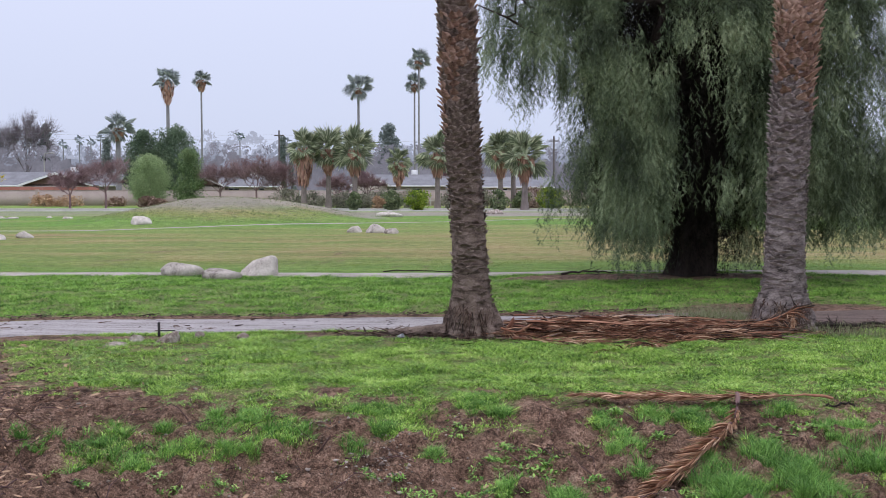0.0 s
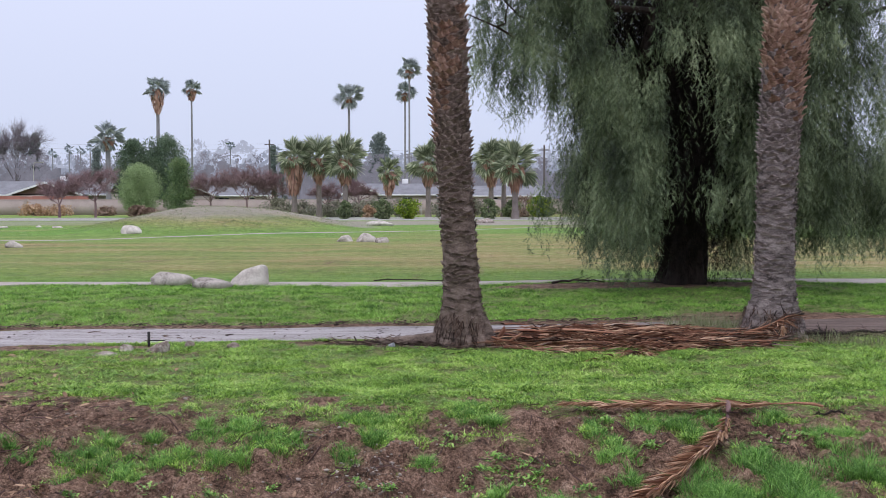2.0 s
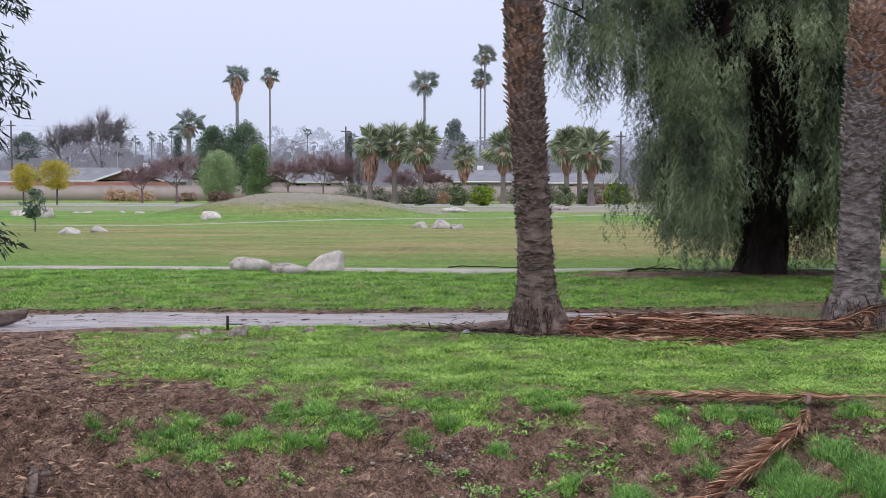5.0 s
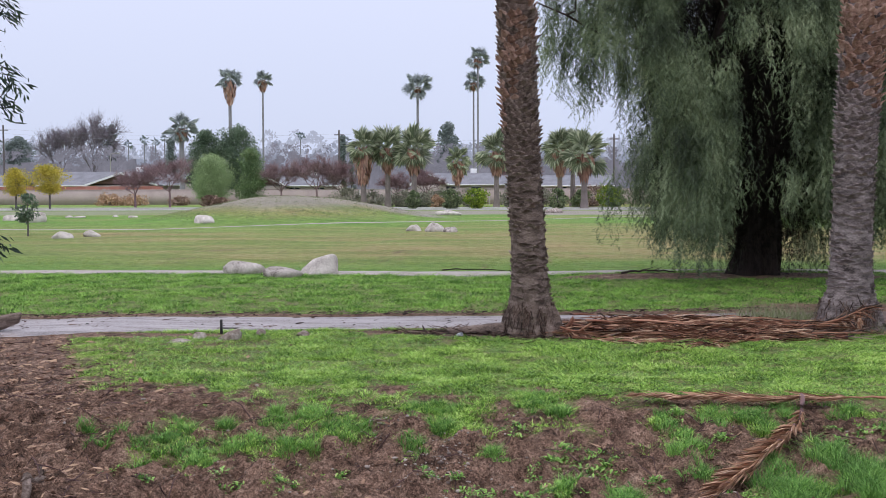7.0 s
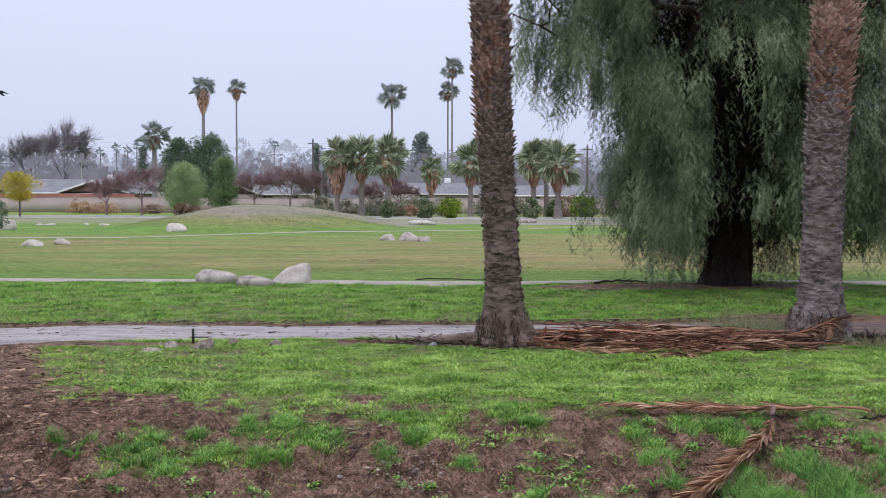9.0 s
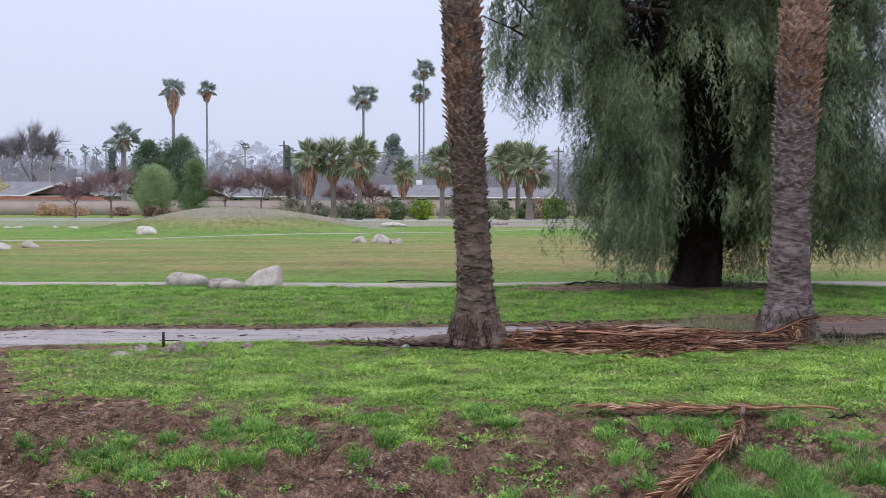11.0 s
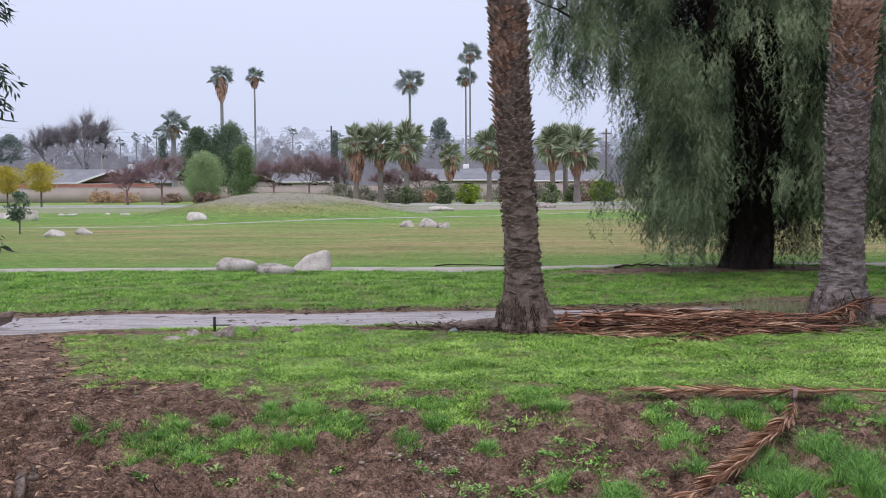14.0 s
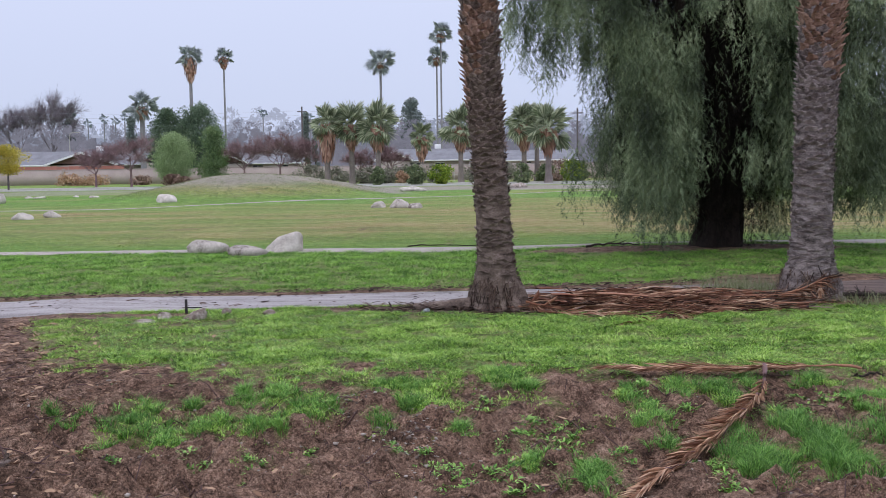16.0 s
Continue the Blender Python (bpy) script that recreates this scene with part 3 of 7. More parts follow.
def build_ground():
    ys = np.concatenate([np.linspace(-2600, -60, 8), np.linspace(-40, 4, 14), np.arange(5, 6.8, 0.2), np.arange(6.9, 12, 0.042), np.arange(12, 19.4, 0.08), np.arange(19.5, 30, 0.25),
                         np.arange(30.5, 60, 1.0), np.arange(61, 90, 0.8), np.arange(91, 150, 3), np.geomspace(152, 2600, 16)])
    xs = np.concatenate([-np.geomspace(2600, 45, 16), np.arange(-42, -9, 0.8), np.arange(-8.4, -5, 0.1), np.arange(-4.95, 4.9, 0.05), np.arange(4.95, 9, 0.1), np.arange(9.4, 42, 1.2), np.geomspace(45, 2600, 16)])
    gx, gy = np.meshgrid(xs, ys)
    gz = height(gx, gy)
    nx, ny = len(xs), len(ys)
    i = np.arange(nx * ny).reshape(ny, nx)
    f = np.stack([i[:-1, :-1], i[:-1, 1:], i[1:, 1:], i[1:, :-1]], -1).reshape(-1, 4)
    me = np_mesh("ground", np.stack([gx, gy, gz], -1).reshape(-1, 3), f)
    smooth(me)
    for name, fn in (("cover", cover_raw), ("dry", dryness), ("sand", sandiness)):
        a = me.attributes.new(name, "FLOAT", "POINT")
        val = fn(gx, gy)
        if name == "cover":
            val = np.clip(val * 1.6 - 0.4, 0, 1) * (0.42 + 0.58 * sstep(20, 30, gy))
        a.data.foreach_set("value", val.astype(np.float32).ravel())
    tagged(part("ground", me, M["ground"]), "damp park ground of soil, green turf and dry grass", "ground", kind="structure")


def build_strip(name, label, near, far, x0, x1, step, lift, material, rows=5):
    """A path laid a little above the ground between two edges."""
    xs = np.arange(x0, x1 + step / 2, step)
    t = np.linspace(0, 1, rows)[:, None]
    n, f = near(xs), far(xs)
    gy = n[None] * (1 - t) + f[None] * t
    gx = np.broadcast_to(xs, gy.shape)
    edge = 1 - (2 * np.abs(t - 0.5)) ** 6
    gz = height(gx, gy) + lift * edge - 0.01 * (1 - edge)
    i = np.arange(gx.size).reshape(gx.shape)
    faces = np.stack([i[:-1, :-1], i[:-1, 1:], i[1:, 1:], i[1:, :-1]], -1).reshape(-1, 4)
    me = smooth(np_mesh(name, np.stack([gx, gy, gz], -1).reshape(-1, 3), faces))
    return tagged(part(name, me, material), label, "path", kind="structure")


build_ground()
build_strip("path", "wet muddy pale grey footpath through the grass", path_near, path_far, -40, 40, 0.12, 0.022, M["wet_path"], 22)
build_strip("path_middle", "pale narrow footpath across the lawn", lambda x: np.interp(x, [-60, -11, 1.6, 11, 60], [24.5, 26.4, 26.0, 26.35, 28.5]) + (fbm(x, 0 * x, 1.5, 7) - 0.5) * 0.25,
            lambda x: np.interp(x, [-60, -11.5, 1.7, 11.8, 60], [25.5, 27.35, 27.75, 28.15, 30.5]) + (fbm(x, 0 * x, 1.5, 8) - 0.5) * 0.25, -60, 60, 0.3, 0.03, M["path"], 6)
build_strip("path_far", "pale footpath curving past the grassy mound", lambda x: np.interp(x, [-60, -30, -19, -7.6, 0, 8, 20, 60], [53.8, 54.3, 54.8, 62.6, 69.9, 77.9, 84.9, 90.9]),
            lambda x: np.interp(x, [-60, -30, -19, -7.6, 0, 8, 20, 60], [54.6, 55.1, 55.6, 63.5, 71.0, 79.2, 86.2, 92.2]), -60, 60, 1.0, 0.012, M["path"], 4)
tagged(build_strip("road", "grey asphalt road beyond the park", lambda x: 103 + 0 * x, lambda x: 111 + 0 * x, -260, 260, 20, 0.03, M["asphalt"], 4), category="road")
for name, y in (("kerb", 102.7), ("kerb_far", 111.0)):
    bm = bmesh.new()
    box(bm, -260, y, -0.2, 260, y + 0.3, 0.14, 0.02)
    tagged(part(name, bm, M["concrete"]), "pale concrete kerb along the road", "kerb", kind="structure")


# ---- stones ----
def boulder(w, d, h, seed, tilt=0.0, rough=0.22, level=3):
    bm = bmesh.new()
    bmesh.ops.create_icosphere(bm, subdivisions=level, radius=1.0)
    o = Vector((seed * 7.3, seed * 3.1, seed))
    for v in bm.verts:
        k = 1 + rough * noise.noise(v.co * 0.9 + o) + rough * 0.45 * noise.noise(v.co * 2.3 + o) + rough * 0.3 * noise.noise(v.co * 5 + o)
        c = v.co * k
        for j in range(5):  # broken faces
            n = Vector((noise.noise(o + Vector((j, 0.3, 0))), noise.noise(o + Vector((0, j, 5.5))), abs(noise.noise(o + Vector((2.2, 0, j)))) + 0.2)).normalized()
            over = c.dot(n) - 0.64
            if over > 0:
                c -= n * over * 0.95
        c.z = max(c.z, -0.55)
        x = c.x * w / 2
        v.co = (x, c.y * d / 2, (c.z + 0.4) * h / 1.4 + tilt * x * (c.z + 0.5))
    return bm


def place_boulder(x, y, w, d, h, seed, label, turn=0.0, tilt=0.0, rough=0.22, name="boulder", group="", material="stone"):
    z = float(height(x, y))
    ob = part(name, boulder(w, d, h, seed, tilt, rough), M[material], None, "", pose(x, y, z - 0.02, 0, 0, turn))
    tagged(ob, label, "rock", group)


place_boulder(-6.66, 26.5, 1.05, 0.8, 0.38, 3, "long pale granite boulder lying beside the footpath", 5, 0.0, 0.2, group="boulders by the path")
place_boulder(-5.42, 25.5, 1.0, 0.75, 0.34, 8, "low rounded pale granite boulder in the grass", -8, 0.0, 0.2, group="boulders by the path")
place_boulder(-4.68, 26.6, 0.98, 0.8, 0.57, 13, "tall slanting pale granite boulder beside the footpath", 4, 0.35, 0.25, group="boulders by the path")
place_boulder(-17.5, 60.5, 1.3, 1.0, 0.62, 5, "rounded pale boulder below the mound", 0)
place_boulder(-4.55, 53.5, 0.85, 0.7, 0.42, 21, "small pale boulder on the lawn", 10, group="boulders on the lawn")
place_boulder(-3.46, 52.8, 1.02, 0.7, 0.48, 22, "pale flat-topped boulder on the lawn", -5, group="boulders on the lawn")
place_boulder(-2.6, 52.1, 0.72, 0.6, 0.36, 23, "small pale boulder on the lawn", 15, group="boulders on the lawn")


def build_scatter_stones():
    """Pebbles strewn over the bare soil, and a dropped stone or two."""
    rng = np.random.default_rng(5)
    ico = bmesh.new()
    bmesh.ops.create_icosphere(ico, subdivisions=1, radius=1.0)
    base = np.array([v.co[:] for v in ico.verts])
    tri = np.array([[v.index for v in f.verts] for f in ico.faces])
    ico.free()
    p = Pile()
    n = 2600
    y = rng.uniform(7.2, 12.5, n)
    x = rng.uniform(-0.52, 0.46, n) * y
    keep = (cover_raw(x, y) < 0.35) & (rng.random(n) < np.clip(fbm(x, y, 0.8, 77) * 2.2 - 0.6, 0.05, 1))
    hot = np.concatenate([np.stack([rng.normal(a, b, k), rng.normal(c, d, k)], 1) for a, b, c, d, k in ((-0.58, 0.26, 9.2, 0.4, 330), (-1.14, 0.13, 9.96, 0.16, 110), (-0.52, 0.12, 8.96, 0.14, 90))])
    x, y = np.concatenate([x[keep], hot[:, 0]]), np.concatenate([y[keep], hot[:, 1]])
    z = height(x, y)
    for i in range(len(x)):
        s = rng.uniform(0.004, 0.012) * (2.0 if rng.random() < 0.06 else 1)
        v = base * (1 + rng.uniform(-0.35, 0.35, (len(base), 1))) * s * rng.uniform(0.7, 1.3, 3) * np.array([1.2, 1, 0.7])
        p.add(v + (x[i], y[i], z[i] + 0.2 * s), tri)
    q = Pile()
    n = 15000
    y = rng.uniform(7.2, 12.2, n)
    x = rng.uniform(-0.55, 0.46, n) * y
    keep = (cover_raw(x, y) < 0.45) & (rng.random(n) < np.clip(fbm(x, y, 0.6, 79) * 2.4 - 0.6, 0.1, 1))
    for x0, y0, z0 in zip(x[keep], y[keep], height(x, y)[keep]):
        s = 0.003 + 0.021 * rng.random() ** 3.2
        v = base * rng.uniform(0.35, 1.45, (len(base), 1)) * s * rng.uniform(0.6, 1.4, 3)
        q.add(v + (x0, y0, z0 - 0.1 * s), tri)
    tagged(part("soil_clods", q.mesh("soil_clods"), M["clod"]), "crumbly lumps of damp brown soil", "soil", kind="stuff")
    tagged(part("pebbles", p.mesh("pebbles"), M["pebble"]), "small pale pebbles strewn on bare soil", "pebbles", kind="stuff")


# ---- grass ----
def blades(x, y, length, width, rng, bend=0.5, fine=True, away=None):
    n = len(x)
    z = height(x, y) - 0.005
    a = rng.uniform(0, 2 * math.pi, n)
    lean = rng.uniform(0, 2 * math.pi, n) if away is None else away + rng.normal(0, 0.6, n)
    l = length * rng.uniform(0.5, 1.3, n)
    w = width * rng.uniform(0.6, 1.3, n)
    sx, sy = np.cos(a) * w / 2, np.sin(a) * w / 2
    b = rng.uniform(0.1, bend, n) * l
    l = l * (0.7 if away is not None else 1.0)
    bx, by = np.cos(lean) * b, np.sin(lean) * b
    if fine:
        v = np.stack([np.stack([x - sx, y - sy, z], 1), np.stack([x + sx, y + sy, z], 1),
                      np.stack([x + bx * 0.35 + sx * 0.7, y + by * 0.35 + sy * 0.7, z + l * 0.6], 1), np.stack([x + bx * 0.35 - sx * 0.7, y + by * 0.35 - sy * 0.7, z + l * 0.6], 1),
                      np.stack([x + bx * 1.2, y + by * 1.2, z + l * 0.95], 1)], 1).reshape(-1, 3)
        k = np.arange(n)[:, None] * 5
        f = np.concatenate([k + [0, 1, 2], k + [0, 2, 3], k + [3, 2, 4]])
    else:
        v = np.stack([np.stack([x - sx, y - sy, z], 1), np.stack([x + sx, y + sy, z], 1), np.stack([x + bx, y + by, z + l], 1)], 1).reshape(-1, 3)
        k = np.arange(n)[:, None] * 3
        f = k + [0, 1, 2]
    return v, f


def grass_band(name, label, y0, y1, tufts, per, length, width, spread, material, fine, seed, x0=-0.53, x1=0.47):
    """Grass in tufts, each a spray of blades that lean away from its middle."""
    rng = np.random.default_rng(seed)
    y = np.sqrt(rng.uniform(y0 * y0, y1 * y1, tufts))
    x = rng.uniform(x0, x1, tufts) * y
    c = cover_raw(x, y)
    lush = np.clip((fbm(x, y, 0.28, seed + 3, 3) - 0.3) * 2.6, 0, 1)
    on = (y > path_near(x) - 0.04) & (y < path_far(x) + 0.08)
    keep = (rng.random(tufts) < np.maximum(np.clip((c - 0.2) * 1.3, 0, 1), 0.1 * (c > 0.02))) & ~on
    x, y, c, lush = x[keep], y[keep], c[keep], lush[keep]
    size = (0.3 + 1.25 * lush) * (0.55 + 0.45 * c) * rng.uniform(0.7, 1.3, len(x))
    k = np.repeat(np.arange(len(x)), per)
    a = rng.uniform(0, 2 * math.pi, len(k))
    r = spread * size[k] * np.sqrt(rng.random(len(k)))
    v, f = blades(x[k] + r * np.cos(a), y[k] + r * np.sin(a), length * size[k], width, rng, 1.5, fine, a)
    tagged(part(name, np_mesh(name, v, f), material), label, "grass", kind="stuff")


grass_band("grass", "short bright green winter grass in patches on soil", 7.0, 12.0, 21000, 16, 0.045, 0.0088, 0.055, M["grass"], True, 51)


def tall_grass():
    """Separate tall tufts on the bank, with bare soil between them."""
    rng = np.random.default_rng(58)
    xs, ys, sz = [], [], []
    for cx, cy, rx, ry in TUFTS_WEST + TUFTS_EAST:
        tall = 1.25 if cx > 2.3 and cy < 9.2 else 0.8
        for k in range(int(6 + 260 * rx * ry)):
            x0, y0, s = cx + rng.normal(0, rx * 0.55), cy + rng.normal(0, ry * 0.55), tall * rng.uniform(0.5, 1.2)
            m = int(52 * s) + 8
            a, r = rng.uniform(0, 6.28, m), 0.06 * s * np.sqrt(rng.random(m))
            xs.append(np.stack([x0 + r * np.cos(a), y0 + r * np.sin(a), a]))
            sz.append(np.full(m, s))
    g, s = np.concatenate(xs, 1), np.concatenate(sz)
    v, f = blades(g[0], g[1], 0.14 * s, 0.006, rng, 1.2, True, g[2])
    tagged(part("tall_grass", np_mesh("tall_grass", v, f), M["grass_tall"]), "tufts of taller deep green grass on the bank", "grass", kind="stuff")


tall_grass()
grass_band("grass_beyond", "bright green grass in front of the palms", 11.9, 16.6, 21000, 15, 0.042, 0.0128, 0.08, M["grass"], False, 52)
grass_band("turf_strip", "thick deep green grass between the two footpaths", 17.4, 26.6, 18000, 13, 0.058, 0.017, 0.12, M["grass_deep"], False, 53)
grass_band("lawn", "short mown lawn of green and dry grass", 27.9, 33, 3600, 6, 0.026, 0.03, 0.16, M["lawn"], False, 54)



def build_mound_grass():
    rng = np.random.default_rng(57)
    n = 9000
    x, y = rng.uniform(-24, -4, n), rng.uniform(58, 78, n)
    h = height(x, y)
    ok = rng.random(n) < sstep(0.12, 0.7, h) * (1.0 - 0.7 * sandiness(x, y))
    x, y = x[ok], y[ok]
    k = np.repeat(np.arange(len(x)), 3)
    a = rng.uniform(0, 6.28, len(k))
    v, f = blades(x[k] + 0.06 * np.cos(a), y[k] + 0.06 * np.sin(a), 0.11 * np.ones(len(k)), 0.035, rng, 1.2, False, a)
    tagged(part("mound_grass", np_mesh("mound_grass", v, f), M["dry_grass"]), "thin olive and straw-coloured grass on the mound", "grass", kind="stuff")


build_mound_grass()


def build_weeds():
    """Low broad-leaved weeds, in rosettes."""
    rng = np.random.default_rng(61)
    p = Pile()
    n = 20000
    y = np.sqrt(rng.uniform(7.2 ** 2, 15.6 ** 2, n))
    x = rng.uniform(-0.45, 0.45, n) * y
    c = cover_raw(x, y)
    ok = (fbm(x, y, 0.8, 66) > np.where(y > 10.6, 0.36, 0.6)) & (x > -0.36 * y) & ((c > 0.3) | (rng.random(n) < 0.04))
    places = [(x0, y0, 0.011 + 0.016 * rng.random() ** 2) for x0, y0 in zip(x[ok], y[ok])]
    for px, py, rx, ry in WEED_SPOTS:
        for k in range(5 + int(800 * rx * ry)):
            places.append((px + rng.normal(0, rx * 0.7), py + rng.normal(0, ry * 0.7), rng.uniform(0.022, 0.055)))
    for x0, y0, size in places:
        z0 = float(height(x0, y0))
        k = rng.integers(8, 15)
        for j in range(k):
            a = rng.uniform(0, 6.28)
            up = rng.uniform(0.25, 1.1)
            d = np.array([math.cos(a), math.sin(a), up]) * size
            s = np.array([-math.sin(a), math.cos(a), 0]) * size * rng.uniform(0.16, 0.3)
            o = np.array([x0, y0, z0 + (rng.uniform(0.004, 0.022) if y0 > 10.6 else 0.0)]) + rng.normal(0, 0.5 * size, 3) * (1, 1, 0.2)
            p.add([o, o + d * 0.6 + s, o + d * 0.6 - s, o + d * 1.1 - (0, 0, 0.3 * size)], [(0, 1, 2), (1, 3, 2)])
    tagged(part("weeds", p.mesh("weeds"), M["weed"]), "low broad-leaved green weeds on the bank", "weeds", kind="stuff")


def build_litter():
    """Fallen long leaves on the bare soil, thick at the side below the trees, and twigs."""
    rng = np.random.default_rng(71)
    p = Pile()
    n = 34000
    y = rng.uniform(7.0, 15.4, n)
    x = rng.uniform(-0.62, 0.46, n) * y
    side = sstep(-2.4, -4.6, x + (fbm(x, y, 1.4, 72) - 0.5) * 1.5)
    keep = rng.random(n) < np.clip(0.6 * side * sstep(15.5, 14.2, y) * np.where(cover_raw(x, y) < 0.4, 1.0, 0.2) + 0.055 * (cover_raw(x, y) < 0.4), 0, 1)
    for x0, y0 in zip(x[keep], y[keep]):
        z0 = float(height(x0, y0)) + rng.uniform(0.004, 0.02)
        a, l = rng.uniform(0, 6.28), 0.03 + 0.09 * rng.random() ** 1.6
        w = l * rng.uniform(0.07, 0.17)
        d = np.array([math.cos(a), math.sin(a), rng.uniform(-0.05, 0.3)]) * l
        s = np.array([-math.sin(a), math.cos(a), rng.uniform(-0.8, 0.8)]) * w
        bow = np.array([-math.sin(a), math.cos(a), rng.uniform(0.3, 1.4)]) * l * rng.uniform(-0.1, 0.16)
        o = np.array([x0, y0, z0])
        p.add([o, o + d * 0.3 + s + bow * 0.7, o + d * 0.3 - s + bow * 0.7, o + d * 0.68 + s * 0.8 + bow, o + d * 0.68 - s * 0.8 + bow, o + d], [(0, 1, 2), (1, 3, 2), (2, 3, 4), (3, 5, 4)])
    tagged(part("leaf_litter", p.mesh("leaf_litter"), M["litter"]), "dry reddish fallen leaves on bare soil", "leaf litter", kind="stuff")
    q = Pile()
    for k in range(520):
        y0 = rng.uniform(7.2, 15.3)
        x0 = rng.uniform(-0.6, 0.44) * y0
        if cover_raw(x0, y0) > 0.5:
            continue
        a, l = rng.uniform(0, 6.28), rng.uniform(0.08, 0.4)
        pts = []
        for t in np.linspace(0, 1, 4):
            px, py = x0 + math.cos(a) * l * t + rng.normal(0, 0.012), y0 + math.sin(a) * l * t + rng.normal(0, 0.012)
            pts.append((px, py, float(height(px, py)) + 0.012 + 0.02 * rng.random()))
        v, f = tube(pts, [0.0065, 0.006, 0.005, 0.002], 4)
        q.add(v, f)
    tagged(part("twig_litter", q.mesh("twig_litter"), M["twig"]), "thin dark twigs lying on the soil", "twigs", kind="stuff")


build_scatter_stones()
build_weeds()
build_litter()


# ---- the two date palms ----
def boot_mesh(name, w, h, out, seed, point=0.3):
    """One old leaf base: a broad shield that stands off the trunk, with a ragged cut edge. Local x across, z up, -y outwards."""
    rng = np.random.default_rng(seed)
    bm = bmesh.new()
    cols = (-1, -0.5, 0.0, 0.5, 1)
    rows = []
    for t, half, o in ((0.0, 0.34, -0.2), (0.4, 0.5, 0.3), (0.74, 0.46, 0.8), (0.98, 0.24, 1.1)):
        rows.append([bm.verts.new((s * half * w + rng.normal(0, 0.02) * w, -out * o * (1 - 0.8 * abs(s) ** 2) * rng.uniform(0.85, 1.15), h * (t + (point * (1 - abs(s)) + rng.uniform(-0.1, 0.1)) * (t > 0.6)))) for s in cols])
    rows.append([bm.verts.new((s * 0.3 * w, 0.02 - out * 0.3 * (1 - abs(s)), h * (0.74 + 0.2 * (1 - abs(s))))) for s in cols])
    for a, b in zip(rows, rows[1:]):
        for i in range(4):
            bm.faces.new((a[i], a[i + 1], b[i + 1], b[i]))
    return bm_mesh(name, bm, False)


BOOTS = [boot_mesh("leaf_base", 0.2, 0.115, 0.075, 1, 0.12), boot_mesh("leaf_base", 0.19, 0.125, 0.085, 2, 0.25), boot_mesh("leaf_base", 0.22, 0.105, 0.065, 3, 0.05), boot_mesh("leaf_base", 0.18, 0.12, 0.08, 4, 0.35)]
BROWN_BOOTS = [boot_mesh("leaf_base", 0.18, 0.12, 0.095, 5, 0.4), boot_mesh("leaf_base", 0.17, 0.13, 0.105, 6, 0.5), boot_mesh("leaf_base", 0.2, 0.115, 0.085, 7, 0.3), boot_mesh("leaf_base", 0.17, 0.12, 0.1, 8, 0.45)]
PALE_BOOTS = [me.copy() for me in BOOTS]
for me in BOOTS:
    me.materials.append(M["boot"])
for me in PALE_BOOTS:
    me.name = "leaf_base"
    me.materials.append(M["boot_pale"])
for me in BROWN_BOOTS:
    me.materials.append(M["boot_brown"])


def frond_shape(length, n, leaflet, rng, droop=0.4, flat=0.3, width=0.018, sweep=0.9, base=0.12):
    """A feather frond along +x: the stalk's points and the leaflets' triangles."""
    t = np.linspace(0, 1, 14)
    side = rng.uniform(-0.12, 0.12)
    pts = np.stack([t * length, side * length * t * t, -droop * length * t * t], 1)
    radii = np.interp(t, [0, 0.06, 0.2, 1], [0.03, 0.017, 0.009, 0.003])
    v, f = tube(pts, radii, 5)
    p = Pile()
    for i in range(n):
        u = base + (1 - base) * i / n
        o = np.array([np.interp(u, t, pts[:, k]) for k in range(3)])
        s = 1 if i % 2 else -1
        l = leaflet * math.sin(math.pi * min(1, 0.25 + 0.72 * u)) * rng.uniform(0.7, 1.15)
        ang = sweep * rng.uniform(0.25, 1.5)
        d = np.array([math.cos(ang), s * math.sin(ang), rng.uniform(-flat, flat)]) * l
        q = np.array([-math.sin(ang) * s, math.cos(ang), rng.uniform(-1, 1)]) * width * rng.uniform(0.6, 1.2)
        mid = o + d * 0.5 + (0, 0, rng.uniform(-0.02, 0.04))
        p.add([o, mid + q, mid - q, o + d + (0, 0, -0.1 * l * rng.random())], [(0, 1, 2), (1, 3, 2)])
    return np_mesh("stalk", v, f), p.mesh("leaflets")


